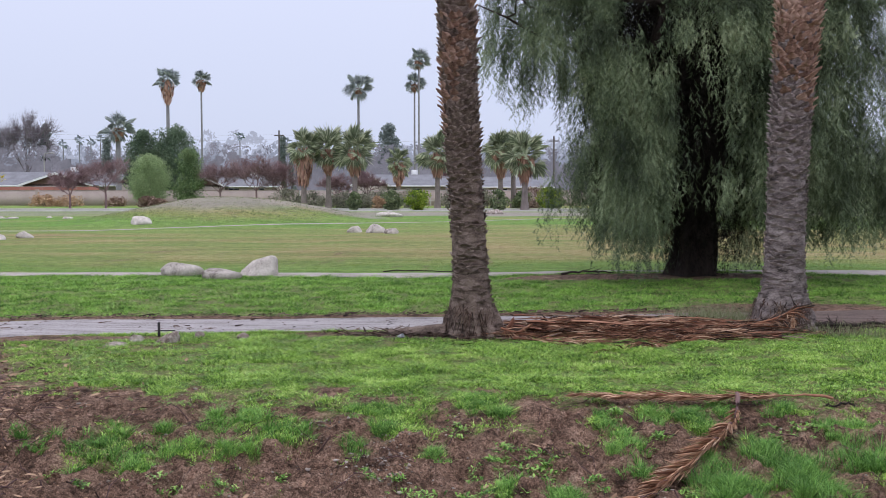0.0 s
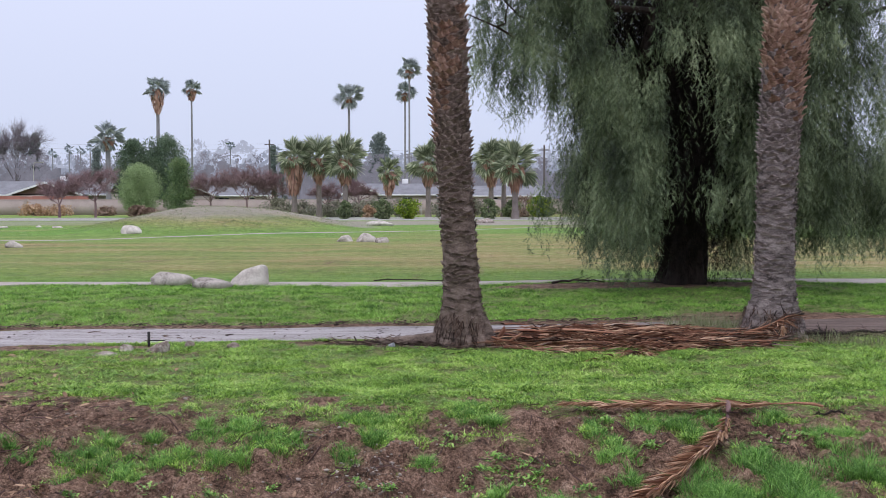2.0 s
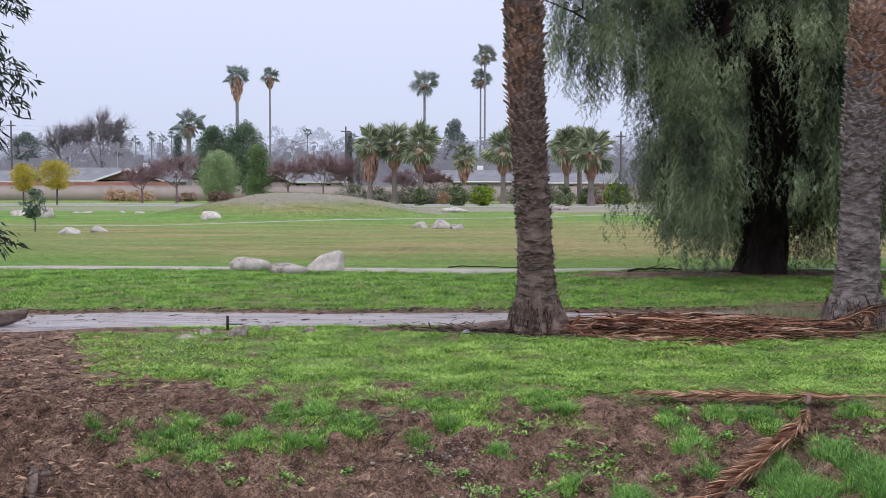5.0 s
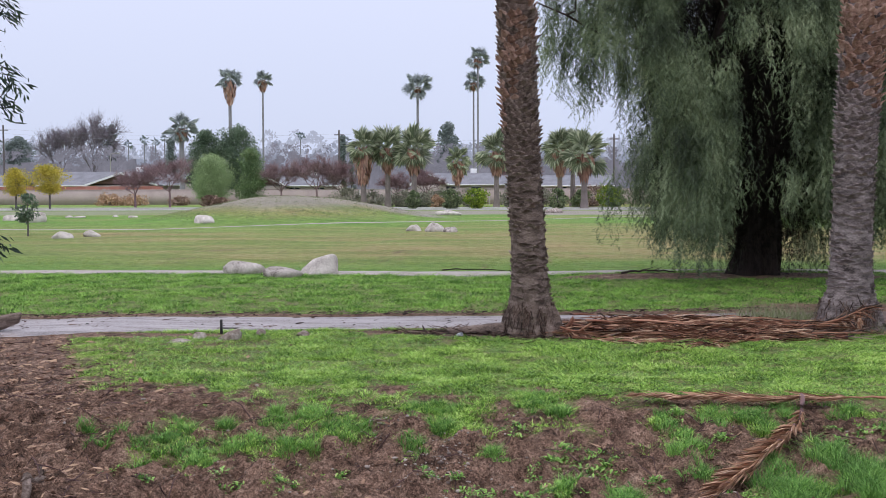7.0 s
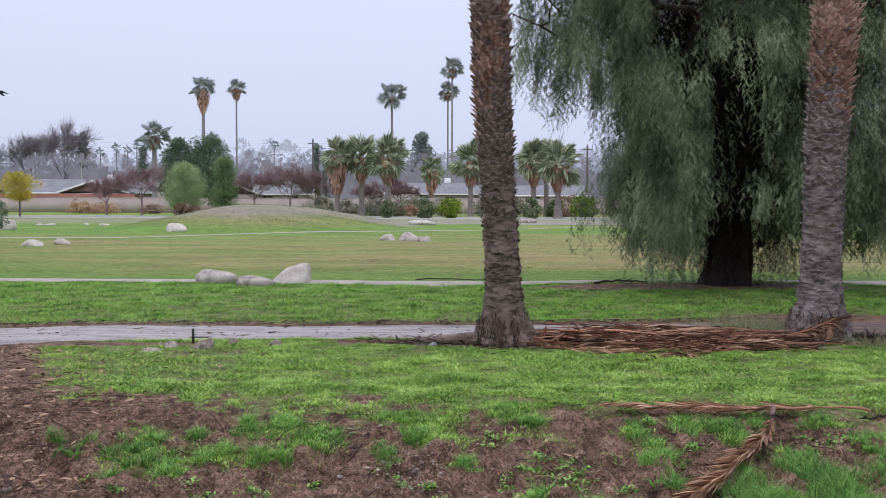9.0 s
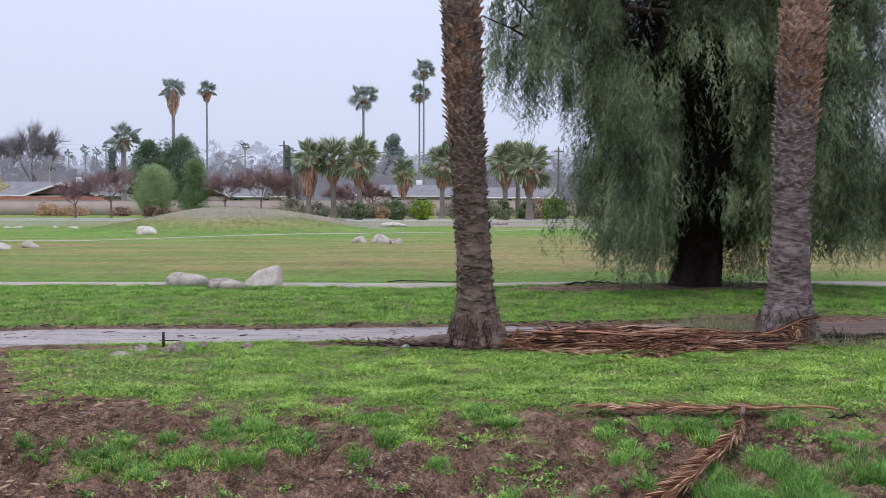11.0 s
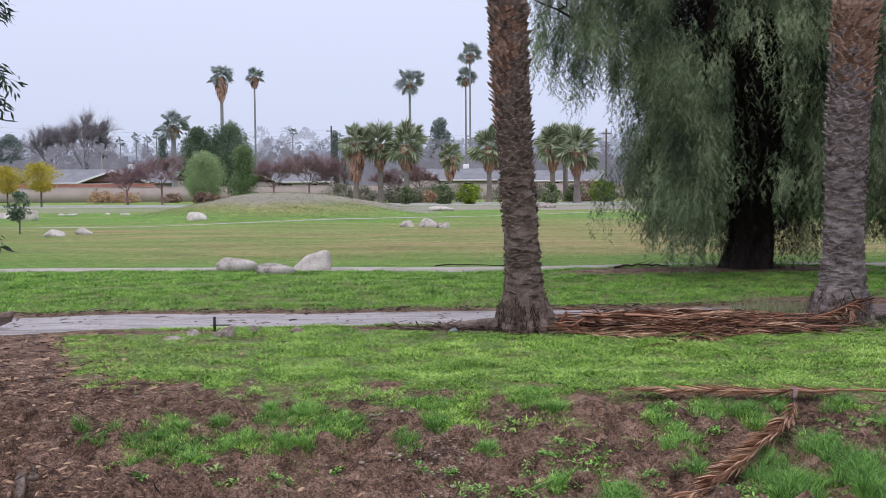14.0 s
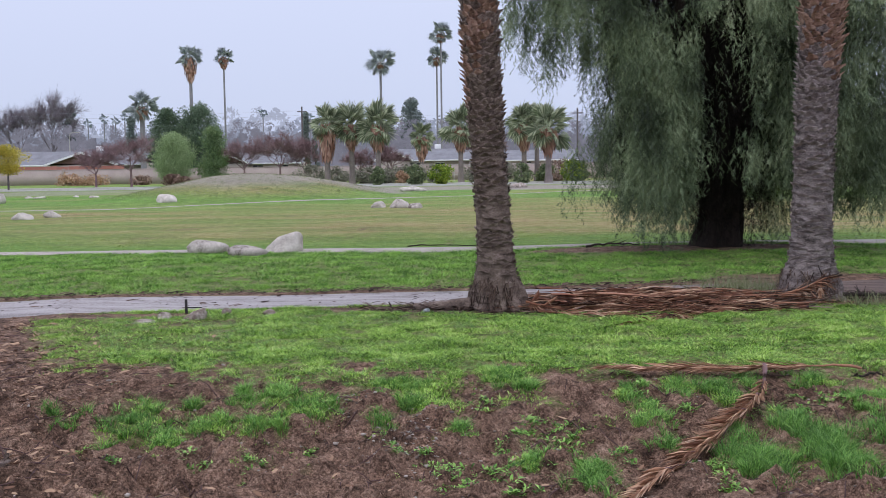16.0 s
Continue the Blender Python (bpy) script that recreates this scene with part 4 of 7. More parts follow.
def date_palm(x, y, lean, radius, seed, brown_from, brown_to, side, label, plain, bark):
    rng = np.random.default_rng(seed)
    top = 9.2
    palm = thing("date_palm", label, "palm tree", pose(x, y, 0), "date palms")
    z0 = float(height(x, y))

    def axis(z):
        return lean * z / 5.0 + 0.03 * math.sin(z * 0.9 + seed), 0.02 * math.sin(z * 0.7)

    def rad(z):
        return radius * float(np.interp(z, [0, 0.2, 0.55, 1.0, 2.5, 4.0, 5.5, 9.2], [1.75, 1.55, 1.24, 1.08, 1.0, 1.02, 1.07, 1.1]))

    zs = np.concatenate([np.linspace(-0.2, 1.2, 24), np.linspace(1.3, top, 60)])
    sides = 56
    v = []
    for z in zs:
        cx, cy = axis(z)
        for k in range(sides):
            a = 2 * math.pi * k / sides
            foot = max(0.0, 0.9 - z) * (0.22 * noise.noise(Vector((math.cos(a) * 2.6, math.sin(a) * 2.6, z * 1.2 + seed))) + 0.1 * noise.noise(Vector((math.cos(a) * 9, math.sin(a) * 9, z * 9 + seed))))
            r = rad(z) * (0.955 + 0.05 * noise.noise(Vector((math.cos(a) * 3, math.sin(a) * 3, z * 6)))) + foot
            v.append((cx + r * math.cos(a), cy + r * math.sin(a), z + z0))
    i = np.arange(len(zs) * sides).reshape(len(zs), sides)
    j = np.roll(i, -1, axis=1)
    f = np.stack([i[:-1], j[:-1], j[1:], i[1:]], -1).reshape(-1, 4)
    trunk = part("trunk", smooth(np_mesh("trunk", v, f)), M[bark], palm)
    # old leaf bases, in staggered rings
    rest, rest_brown, count, z, row = Pile(), Pile(), 0, 0.06, 0
    per = 10
    while z < top - 0.2:
        for k in range(per):
            a = math.radians((row * per + k) * 137.508) + rng.uniform(-0.08, 0.08)
            a = (a + math.pi) % (2 * math.pi) - math.pi
            zz = z + 0.066 * k / per + rng.uniform(-0.012, 0.012)
            worn = float(sstep(3.2, 2.0, zz))
            if rng.random() < 0.38 * worn:
                continue
            cx, cy = axis(zz)
            r = rad(zz) * 0.97
            brown = brown_from < zz + rng.uniform(-0.5, 0.5) + side * math.cos(a) < brown_to
            me = (BROWN_BOOTS if brown else plain)[rng.integers(4)]
            low = float(np.interp(zz, [0, 1.5, 3.2], [0.6, 0.85, 1.1] if bark == "bark" else [0.45, 0.7, 1.2]))
            grow = float(np.interp(zz, [0.1, 0.5, 1.2, 3, 5], [0.6, 0.7, 0.8, 0.95, 1.05])) * rng.uniform(0.8, 1.15)
            m = pose(cx + r * math.cos(a), cy + r * math.sin(a), zz + z0, rng.uniform(-1, 9), rng.uniform(-12, 12), math.degrees(a) + 90) @ Matrix.Diagonal((rad(zz) / 0.25 * rng.uniform(0.68, 0.98) * (1 + 0.1 * worn), grow * low * rng.uniform(0.5, 0.95) * (1 - 0.05 * worn), grow * rng.uniform(0.66, 0.9) * (1 - 0.42 * worn), 1))
            if math.sin(a) < 0.12 and zz < 5.3 and count < 310:
                part("leaf_base", me, None, trunk, "", m)
                count += 1
            else:
                vs = np.array([m @ vv.co for vv in me.vertices])
                (rest_brown if brown else rest).add(vs, [list(pp.vertices) for pp in me.polygons])
        z += 0.066
        row += 1
    tagged(part("old_bark", rest.mesh("old_bark"), plain[0].materials[0], trunk), kind="stuff")
    tagged(part("old_bark", rest_brown.mesh("old_bark"), M["boot_brown"], trunk, "orange-brown leaf bases"), kind="stuff")
    # crown, high overhead
    stalk, leaflets = frond_shape(3.4, 120, 0.5, rng, 0.45, 0.2)
    cx, cy = axis(top)
    for k in range(26):
        a, up = k * 137.5, 62 - 62 * (k / 26) + rng.uniform(-6, 6)
        m = pose(cx, cy, top + z0 - 0.1, 0, 0, a) @ pose(0, 0, 0, 0, -up, 0)
        fr = part("frond", stalk, M["euca_leaf"], palm, "", m)
        tagged(part("foliage", leaflets, M["far_green"], fr), kind="stuff")
    return palm


date_palm(0.42, 15.62, -0.2, 0.252, 1, 3.95, 4.7, -0.7, "date palm trunk covered in grey-brown leaf bases, flared at the foot", BOOTS, "bark")
date_palm(5.27, 16.2, 0.2, 0.29, 2, 3.7, 12.0, 0.35, "thick date palm trunk, orange-brown leaf bases above and grey below", PALE_BOOTS, "bark_pale")


# ---- dead fronds on the ground ----
def make_dead_frond(seed, length, leaflet, n, m=None, droop=0.0, width=0.010):
    rng = np.random.default_rng(seed)
    fr = thing("dead_palm_frond", "dry brown fallen date palm frond on the pile", "palm frond", m, "fronds in the pile")
    s, l = frond_shape(length, n, leaflet, rng, droop, 0.16, width, 0.36)
    part("stalk", smooth(s), M["rachis"], fr)
    tagged(part("foliage", l, M["dead_frond"], fr), kind="stuff")
    return fr


def build_frond_pile():
    rng = np.random.default_rng(81)
    kinds = [make_dead_frond(90 + k, L, q, 150, pose(1.3 + 0.3 * k, 15.9 + 0.1 * k, 0.12 + 0.03 * k, 0, 3, 4 + 5 * k), 0.03) for k, (L, q) in enumerate(((3.2, 0.55), (2.7, 0.6), (3.0, 0.5), (2.2, 0.5)))]
    for k in range(50):
        back = rng.random() < 0.4
        x = rng.uniform(1.0, 2.9) if not back else rng.uniform(3.2, 5.0)
        y = rng.uniform(14.95, 16.1)
        turn = rng.normal(0, 17) + (180 if back else 0)
        z = float(height(x, y)) + 0.035 + 0.15 * rng.random() * math.exp(-((y - 15.9) / 0.5) ** 2)
        copy_thing(kinds[k % 4], pose(x, y, z, rng.uniform(-30, 30), rng.uniform(-0.5, 2), turn))

    p = Pile()
    for k in range(420):                               # loose long strips over the heap
        x, y = rng.uniform(1.0, 4.6), rng.normal(15.62, 0.27)
        a, l = rng.normal(0, 0.16) + (math.pi if rng.random() < 0.4 else 0), rng.uniform(0.5, 1.5)
        z = float(height(x, y)) + 0.09 + 0.13 * math.exp(-((y - 15.8) / 0.4) ** 2) * rng.random()
        d = np.array([math.cos(a), math.sin(a), 0]) * l
        w = np.array([-math.sin(a), math.cos(a), rng.uniform(-0.8, 0.8)]) * rng.uniform(0.004, 0.011)
        o, e = np.array([x, y, z]), np.array([x, y, z - rng.uniform(0.0, 0.07)]) + d
        mid = (o + e) / 2 + (0, 0, rng.uniform(0.0, 0.05))
        p.add([o - w, o + w, mid + w, mid - w, e], [(0, 1, 2), (0, 2, 3), (3, 2, 4)])
    tagged(part("loose_strips", p.mesh("loose_strips"), M["dead_frond"]), "long dry orange-brown strips of palm leaf on the pile", "palm litter", kind="stuff")


build_frond_pile()


def laid_frond(label, line, leaflet, n, seed, stalk_mat, stalk_to, width=0.02, fat=0.03, spread=0.55, leaf_mat="dead_frond", near=0.5):
    """A frond lying on the ground along a line of places, from the butt to the tip."""
    rng = np.random.default_rng(seed)
    line = np.array(line, float)
    t = np.linspace(0, 1, 26)
    k = np.linspace(0, 1, len(line))
    # a smooth curve through the places
    coef = [np.polyfit(k, line[:, i], len(line) - 1) for i in range(2)]
    px, py = np.polyval(coef[0], t), np.polyval(coef[1], t)
    pz = height(px, py) + 0.075 + 0.05 * np.exp(-((t - 0.1) / 0.12) ** 2)
    pts = np.stack([px, py, pz], 1)
    org = pts[0].copy()
    pts = pts - org
    v, f = tube(pts, np.interp(t, [0, 0.03, 0.14, 0.3, 1], [fat, fat * 1.25, fat * 0.8, fat * 0.42, 0.004]), 6)
    p = Pile()
    singles = []
    for i in range(n):
        u = stalk_to + (1 - stalk_to) * (i / n)
        o = np.array([np.interp(u, t, pts[:, c]) for c in range(3)])
        o2 = np.array([np.interp(min(1, u + 0.03), t, pts[:, c]) for c in range(3)])
        d0 = (o2 - o) if u < 0.97 else (pts[-1] - pts[-3])
        d0 = d0 / (np.linalg.norm(d0) + 1e-9)
        s = 1 if rng.random() < near else -1
        ang = s * spread * rng.uniform(0.75, 1.15)
        ca, sa = math.cos(ang), math.sin(ang)
        l = leaflet * math.sin(math.pi * min(1, 0.28 + 0.6 * (u - stalk_to) / (1 - stalk_to))) * rng.uniform(0.85, 1.08)
        d = np.array([d0[0] * ca - d0[1] * sa, d0[0] * sa + d0[1] * ca, rng.uniform(-0.05, 0.14)]) * l
        q = np.array([-d[1], d[0], rng.uniform(-1, 1) * l * 0.8]) / l * width * rng.uniform(0.6, 1.1)
        e = o + d
        e[2] = max(e[2], float(height(e[0] + org[0], e[1] + org[1])) - org[2] + 0.03 + 0.03 * rng.random())
        if i % 2 == 0 and len(singles) < 300:
            singles.append((o, e, width * rng.uniform(0.7, 1.1), rng.uniform(-50, 50)))
        else:
            p.add([o, o + d * 0.45 + q + (0, 0, 0.015), o + d * 0.45 - q + (0, 0, 0.015), e], [(0, 1, 2), (1, 3, 2)])
    fr = thing("dead_palm_frond", label, "palm frond", Matrix.Translation(org))
    part("stalk", smooth(np_mesh("stalk", v, f)), M[stalk_mat], fr)
    tagged(part("foliage", p.mesh("foliage"), M[leaf_mat], fr), kind="stuff")
    blade = np_mesh("leaflet", [(0, 0, 0), (0.3, 1, 0.02), (0.3, 0, -0.02), (0.3, -1, 0.02), (1, 0, 0)], [(0, 1, 2), (0, 2, 3), (1, 4, 2), (2, 4, 3)])
    for o, e, w, roll in singles:
        d = Vector(e) - Vector(o)
        m = Matrix.Translation(o) @ d.to_track_quat("X", "Z").to_matrix().to_4x4() @ pose(0, 0, 0, roll, 0, 0) @ Matrix.Diagonal((d.length, w, d.length, 1))
        part("leaflet", blade, M["tan_frond_piece"], fr, "", m)


laid_frond("dry tan palm frond with a purple stalk lying down the bank", ((3.03, 10.66), (2.86, 10.1), (2.5, 9.45), (2.03, 8.8), (1.55, 8.1), (1.1, 7.45)), 0.54, 780, 101, "fresh_rachis", 0.16, 0.0072, 0.026, 0.2, "tan_frond")
laid_frond("long dry brown palm frond lying across the grass", ((4.0, 10.6), (3.15, 10.66), (2.2, 10.68), (1.32, 10.66)), 0.36, 520, 102, "rachis", 0.2, 0.0075, 0.014, 0.62, "tan_frond", 0.85)


def build_debris():
    """Dark litter under the pile, strips of fibre round the palms' feet, and fallen limbs."""
    rng = np.random.default_rng(141)
    p = Pile()
    n = 3600
    for k in range(n):
        spot = rng.random()
        if spot < 0.45:
            x, y = rng.uniform(0.9, 5.2), rng.normal(15.85, 0.33)
        elif spot < 0.62:
            x, y = 0.42 + rng.normal(0, 0.55), 15.55 + rng.normal(0, 0.28)
        elif spot < 0.78:
            x, y = -0.1 - abs(rng.normal(0, 0.7)), rng.normal(15.62, 0.14)
        elif spot < 0.9:
            x, y = 5.4 + rng.normal(0, 0.6), 16.1 + rng.normal(0, 0.25)
        else:
            x, y = rng.normal(6.8, 0.7), rng.normal(16.4, 0.2)
        z = float(height(x, y)) + rng.uniform(0.0, 0.1) * (spot < 0.45) + rng.uniform(0, 0.03)
        a = rng.normal(0, 0.5) if spot < 0.45 else rng.uniform(0, 6.28)
        l = rng.uniform(0.08, 0.38)
        d = np.array([math.cos(a), math.sin(a), rng.uniform(-0.1, 0.3)]) * l
        s = np.array([-math.sin(a), math.cos(a), rng.uniform(-0.6, 0.6)]) * rng.uniform(0.006, 0.018)
        o = np.array([x, y, z])
        p.add([o - s, o + s, o + d + s * 0.5, o + d - s * 0.5], [(0, 1, 2, 3)])
    for px, py, pr in ((0.42, 15.62, 0.4), (5.27, 16.2, 0.46)):
        for k in range(420):
            a = rng.uniform(0, 6.28)
            z1 = rng.uniform(0.05, 0.5)
            r1 = pr * float(np.interp(z1, [0, 0.2, 0.5], [1.12, 1.0, 0.84])) + 0.02
            r2 = r1 + rng.uniform(0.0, 0.07)
            a2 = a + rng.normal(0, 0.12)
            z2 = max(z1 - rng.uniform(0.05, 0.18), 0.01)
            o = np.array([px + r1 * math.cos(a), py + r1 * math.sin(a), float(height(px, py)) + z1])
            e = np.array([px + r2 * math.cos(a2), py + r2 * math.sin(a2), float(height(px, py)) + z2])
            s = np.array([-math.sin(a), math.cos(a), 0]) * rng.uniform(0.004, 0.01)
            p.add([o - s, o + s, e + s * 0.5, e - s * 0.5], [(0, 1, 2, 3)])
    tagged(part("palm_debris", p.mesh("palm_debris"), M["debris"]), "dark brown shreds of palm litter round the trunks", "debris", kind="stuff")
    # far edge of the muddy path: dark wash line of twigs and leaves
    q = Pile()
    for k in range(1300):
        x = rng.uniform(-9, 6)
        y = float(path_far(np.array(x))) + rng.normal(0.08, 0.07) if rng.random() < 0.62 else rng.uniform(16.2, 18.0)
        if y < float(path_far(np.array(x))) - 0.3 and rng.random() < 0.62:
            continue
        a, l = rng.normal(0, 0.9), 0.03 + 0.17 * rng.random() ** 2.2
        d = np.array([math.cos(a), math.sin(a), rng.uniform(0, 0.2)]) * l
        s = np.array([-math.sin(a), math.cos(a), rng.uniform(0.2, 1.0)]) * rng.uniform(0.004, 0.014)
        o = np.array([x, y, float(height(x, y)) + 0.03])
        q.add([o - s, o + s, o + d + s * 0.5, o + d - s * 0.5], [(0, 1, 2, 3)])
    tagged(part("washed_litter", q.mesh("washed_litter"), M["debris"]), "dark twigs and leaves washed along the path's edge", "leaf litter", kind="stuff")


def fallen_limb(label, pts, r0, r1, seed, side=0, mat="dark_bark"):
    rng = np.random.default_rng(seed)
    pts = np.array(pts, float)
    t = np.linspace(0, 1, 12)
    k = np.linspace(0, 1, len(pts))
    line = np.stack([np.interp(t, k, pts[:, c]) for c in range(3)], 1) + rng.normal(0, 0.012, (12, 3))
    line[:, 2] += height(line[:, 0], line[:, 1])
    org = line[0].copy()
    limb = thing("fallen_branch", label, "branch", Matrix.Translation(org))
    part("stem", smooth(np_mesh("stem", *tube(line - org, np.linspace(r0, r1, 12), 7))), M[mat], limb)
    for j in range(side):
        s = line[rng.integers(2, 11)] - org
        e = s + rng.normal(0, 0.16, 3) * (1, 1, 0.35) + (0.05, 0, 0.05)
        part("twig", np_mesh("twig", *tube([s, (s + e) / 2 + rng.normal(0, 0.02, 3), e], [min(r1, 0.012), 0.007, 0.003], 4)), M[mat], limb)


build_debris()
fallen_limb("dark dead branch leaning across the foot of a palm", [(4.55, 15.7, 0.1), (4.95, 15.62, 0.22), (5.35, 15.55, 0.42), (5.55, 15.55, 0.46)], 0.032, 0.014, 151, 7)
fallen_limb("dark dead branches lying beside the palm", [(5.7, 15.9, 0.12), (6.3, 16.0, 0.1), (7.1, 16.15, 0.12)], 0.035, 0.015, 152, 12)
fallen_limb("dark fallen branch beside the palm's foot", [(0.05, 15.5, 0.07), (-0.35, 15.56, 0.05), (-0.8, 15.62, 0.03)], 0.13, 0.06, 153, 3, "bark")
fallen_limb("dead branch with twigs on the frond pile", [(1.5, 16.55, 0.12), (2.0, 16.6, 0.22), (2.5, 16.65, 0.15)], 0.03, 0.012, 154, 14)
fallen_limb("crooked brown root lying on the soil", [(-3.76, 7.8, 0.05), (-3.87, 8.26, 0.05), (-3.9, 8.5, 0.05), (-4.02, 8.8, 0.03)], 0.04, 0.02, 155, 4, "bark")
fallen_limb("short dark stick lying on the bank", [(3.88, 10.61, 0.02), (4.08, 10.65, 0.03), (4.27, 10.68, 0.02)], 0.014, 0.008, 158, 0)
fallen_limb("thin dark stick lying on the lawn by the path", [(-1.6, 27.9, 0.03), (-0.6, 27.8, 0.04), (0.6, 27.75, 0.02)], 0.018, 0.008, 156, 4)
fallen_limb("thin dark stick lying under the pepper tree", [(2.9, 25.6, 0.03), (3.5, 25.5, 0.1), (4.2, 25.6, 0.04)], 0.03, 0.012, 157, 4)
def leaning_frond(label, pts, leaflet, n, seed, fat, hang):
    """A dead frond propped up, its leaflets hanging from the stalk."""
    rng = np.random.default_rng(seed)
    pts = np.array(pts, float)
    t, k = np.linspace(0, 1, 12), np.linspace(0, 1, len(pts))
    line = np.stack([np.interp(t, k, pts[:, c]) for c in range(3)], 1)
    org = line[0].copy()
    line = line - org
    fr = thing("dead_palm_frond", label, "palm frond", Matrix.Translation(org))
    part("stalk", smooth(np_mesh("stalk", *tube(line, np.linspace(fat, fat * 0.35, 12), 6))), M["rachis"], fr)
    p = Pile()
    for i in range(n):
        u = rng.uniform(0.1, 1.0)
        o = np.array([np.interp(u, t, line[:, c]) for c in range(3)])
        d0 = line[-1] - line[0]
        d = d0 / np.linalg.norm(d0) * rng.uniform(0.2, 1.0) + rng.normal(0, 0.25, 3) + (0, -0.1, -hang * rng.uniform(0.2, 1.2))
        d = d / np.linalg.norm(d) * leaflet * rng.uniform(0.5, 1.1)
        w = np.cross(d, rng.normal(0, 1, 3))
        w = w / np.linalg.norm(w) * rng.uniform(0.004, 0.009)
        e = o + d
        e[2] = max(e[2], 0.01 - org[2] + float(height(org[0], org[1])))
        p.add([o, o + d * 0.5 + w, o + d * 0.5 - w, e], [(0, 1, 2), (1, 3, 2)])
    tagged(part("foliage", p.mesh("foliage"), M["tan_frond"] if hang > 1 else M["dead_frond"], fr), kind="stuff")


leaning_frond("dead brown frond leaning from the pile against the palm's foot", ((4.1, 15.75, 0.06), (4.57, 15.68, 0.12), (4.97, 15.55, 0.26), (5.31, 15.47, 0.44)), 0.3, 260, 171, 0.03, 0.5)
leaning_frond("small pale withered frond tip hanging at the palm's foot", ((5.23, 15.48, 0.38), (5.22, 15.46, 0.3), (5.2, 15.45, 0.2)), 0.2, 90, 172, 0.012, 1.6)
leaning_frond("tangle of grey dead fronds beside the palm's foot", ((0.85, 15.25, 0.16), (1.05, 15.2, 0.1), (1.3, 15.15, 0.07)), 0.32, 220, 173, 0.02, 0.6)
for x, y, l, tilt, turn in ((0.86, 15.35, 0.34, -52, -8), (0.93, 15.42, 0.3, -60, 20), (1.0, 15.3, 0.4, -30, -25)):
    v, f = tube([(0, 0, 0), (l * 0.4, 0.01, 0.02), (l * 0.85, 0.0, 0.03), (l, 0, 0.09)], [0.03, 0.05, 0.06, 0.008], 7)
    me = np_mesh("frond_butt", v, f)
    me.transform(Matrix.Diagonal((1, 1.25, 0.34, 1)))
    ob = part("frond_butt", smooth(me), M["rachis"], None, "", pose(x, y, float(height(x, y)) + 0.02, 0, tilt, turn))
    tagged(ob, "red-brown curled butt of a fallen palm frond", "palm frond", "frond ends")
for k, (x, y, turn, l) in enumerate(((2.6, 15.3, 172, 0.9), (3.5, 15.32, 8, 0.8), (0.98, 15.5, -20, 0.55), (1.25, 15.65, 8, 0.7), (1.9, 15.35, 4, 0.9), (1.05, 15.75, 35, 0.5))):
    bm = bmesh.new()
    z = float(height(x, y)) + 0.1 + 0.04 * k
    v, f = tube([(0, 0, 0), (l * 0.3, 0.01, 0.02), (l, 0, -0.03)], [0.045, 0.05, 0.02], 7)
    me = np_mesh("frond_butt", v, f)
    me.transform(Matrix.Diagonal((1, 1.25, 0.34, 1)))
    ob = part("frond_butt", smooth(me), M["rachis"], None, "", pose(x, y, z, 0, 4, turn))
    tagged(ob, "thick red-brown cut end of a fallen palm frond", "palm frond", "frond ends")


# ---- the pepper tree ----
def limb_line(rng, a, b, wobble, n=7, sag=0.0):
    a, b = np.array(a, float), np.array(b, float)
    t = np.linspace(0, 1, n)[:, None]
    p = a + (b - a) * t + rng.normal(0, wobble, (n, 3)) * np.sin(math.pi * t)
    p[:, 2] += sag * np.sin(math.pi * t[:, 0])
    return p


def hanging_leaves(starts, lengths, rng, gap=0.112, leaf_len=0.2, leaflet=0.075, pairs=4, sway=0.3, width=0.0125):
    """Strands that hang from starts, each set with feathery leaves: triangles in one go."""
    bases, dirs = [], []
    for s, l in zip(starts, lengths):
        k = max(3, int(l / gap))
        t = np.linspace(0, 1, k)
        a = rng.uniform(0, 6.28) if len(s) < 4 else s[3] + rng.normal(0, 0.6)
        w = rng.uniform(0.2, 1.0) * sway * l
        bow = np.sin(t * math.pi * 0.5)
        p = np.stack([s[0] + math.cos(a) * w * bow + 0.03 * np.sin(t * 9 + a), s[1] + math.sin(a) * w * bow + 0.03 * np.cos(t * 8 + a), s[2] - l * t], 1)
        bases.append(p)
        b = rng.uniform(0, 6.28, k)
        dirs.append(np.stack([np.cos(b) * 0.58, np.sin(b) * 0.58, -np.ones(k) * rng.uniform(0.5, 1.2, k)], 1))
    o, d = np.concatenate(bases), np.concatenate(dirs)
    d /= np.linalg.norm(d, axis=1)[:, None]
    d *= leaf_len * rng.uniform(0.6, 1.2, (len(d), 1))
    side = np.cross(d, rng.normal(0, 1, d.shape))
    side /= np.linalg.norm(side, axis=1)[:, None]
    vs = []
    for j in range(pairs * 2):
        u = (j // 2 + 0.5) / pairs
        sgn = 1 if j % 2 else -1
        q = o + d * u
        e = q + d / np.linalg.norm(d, axis=1)[:, None] * leaflet * 0.8 + side * sgn * leaflet * 0.5 + rng.normal(0, 0.008, o.shape)
        across = d / np.linalg.norm(d, axis=1)[:, None] * width
        vs.append(np.stack([q - across, q + across, e], 1))
    v = np.concatenate(vs).reshape(-1, 3)
    return v, np.arange(len(v)).reshape(-1, 3)


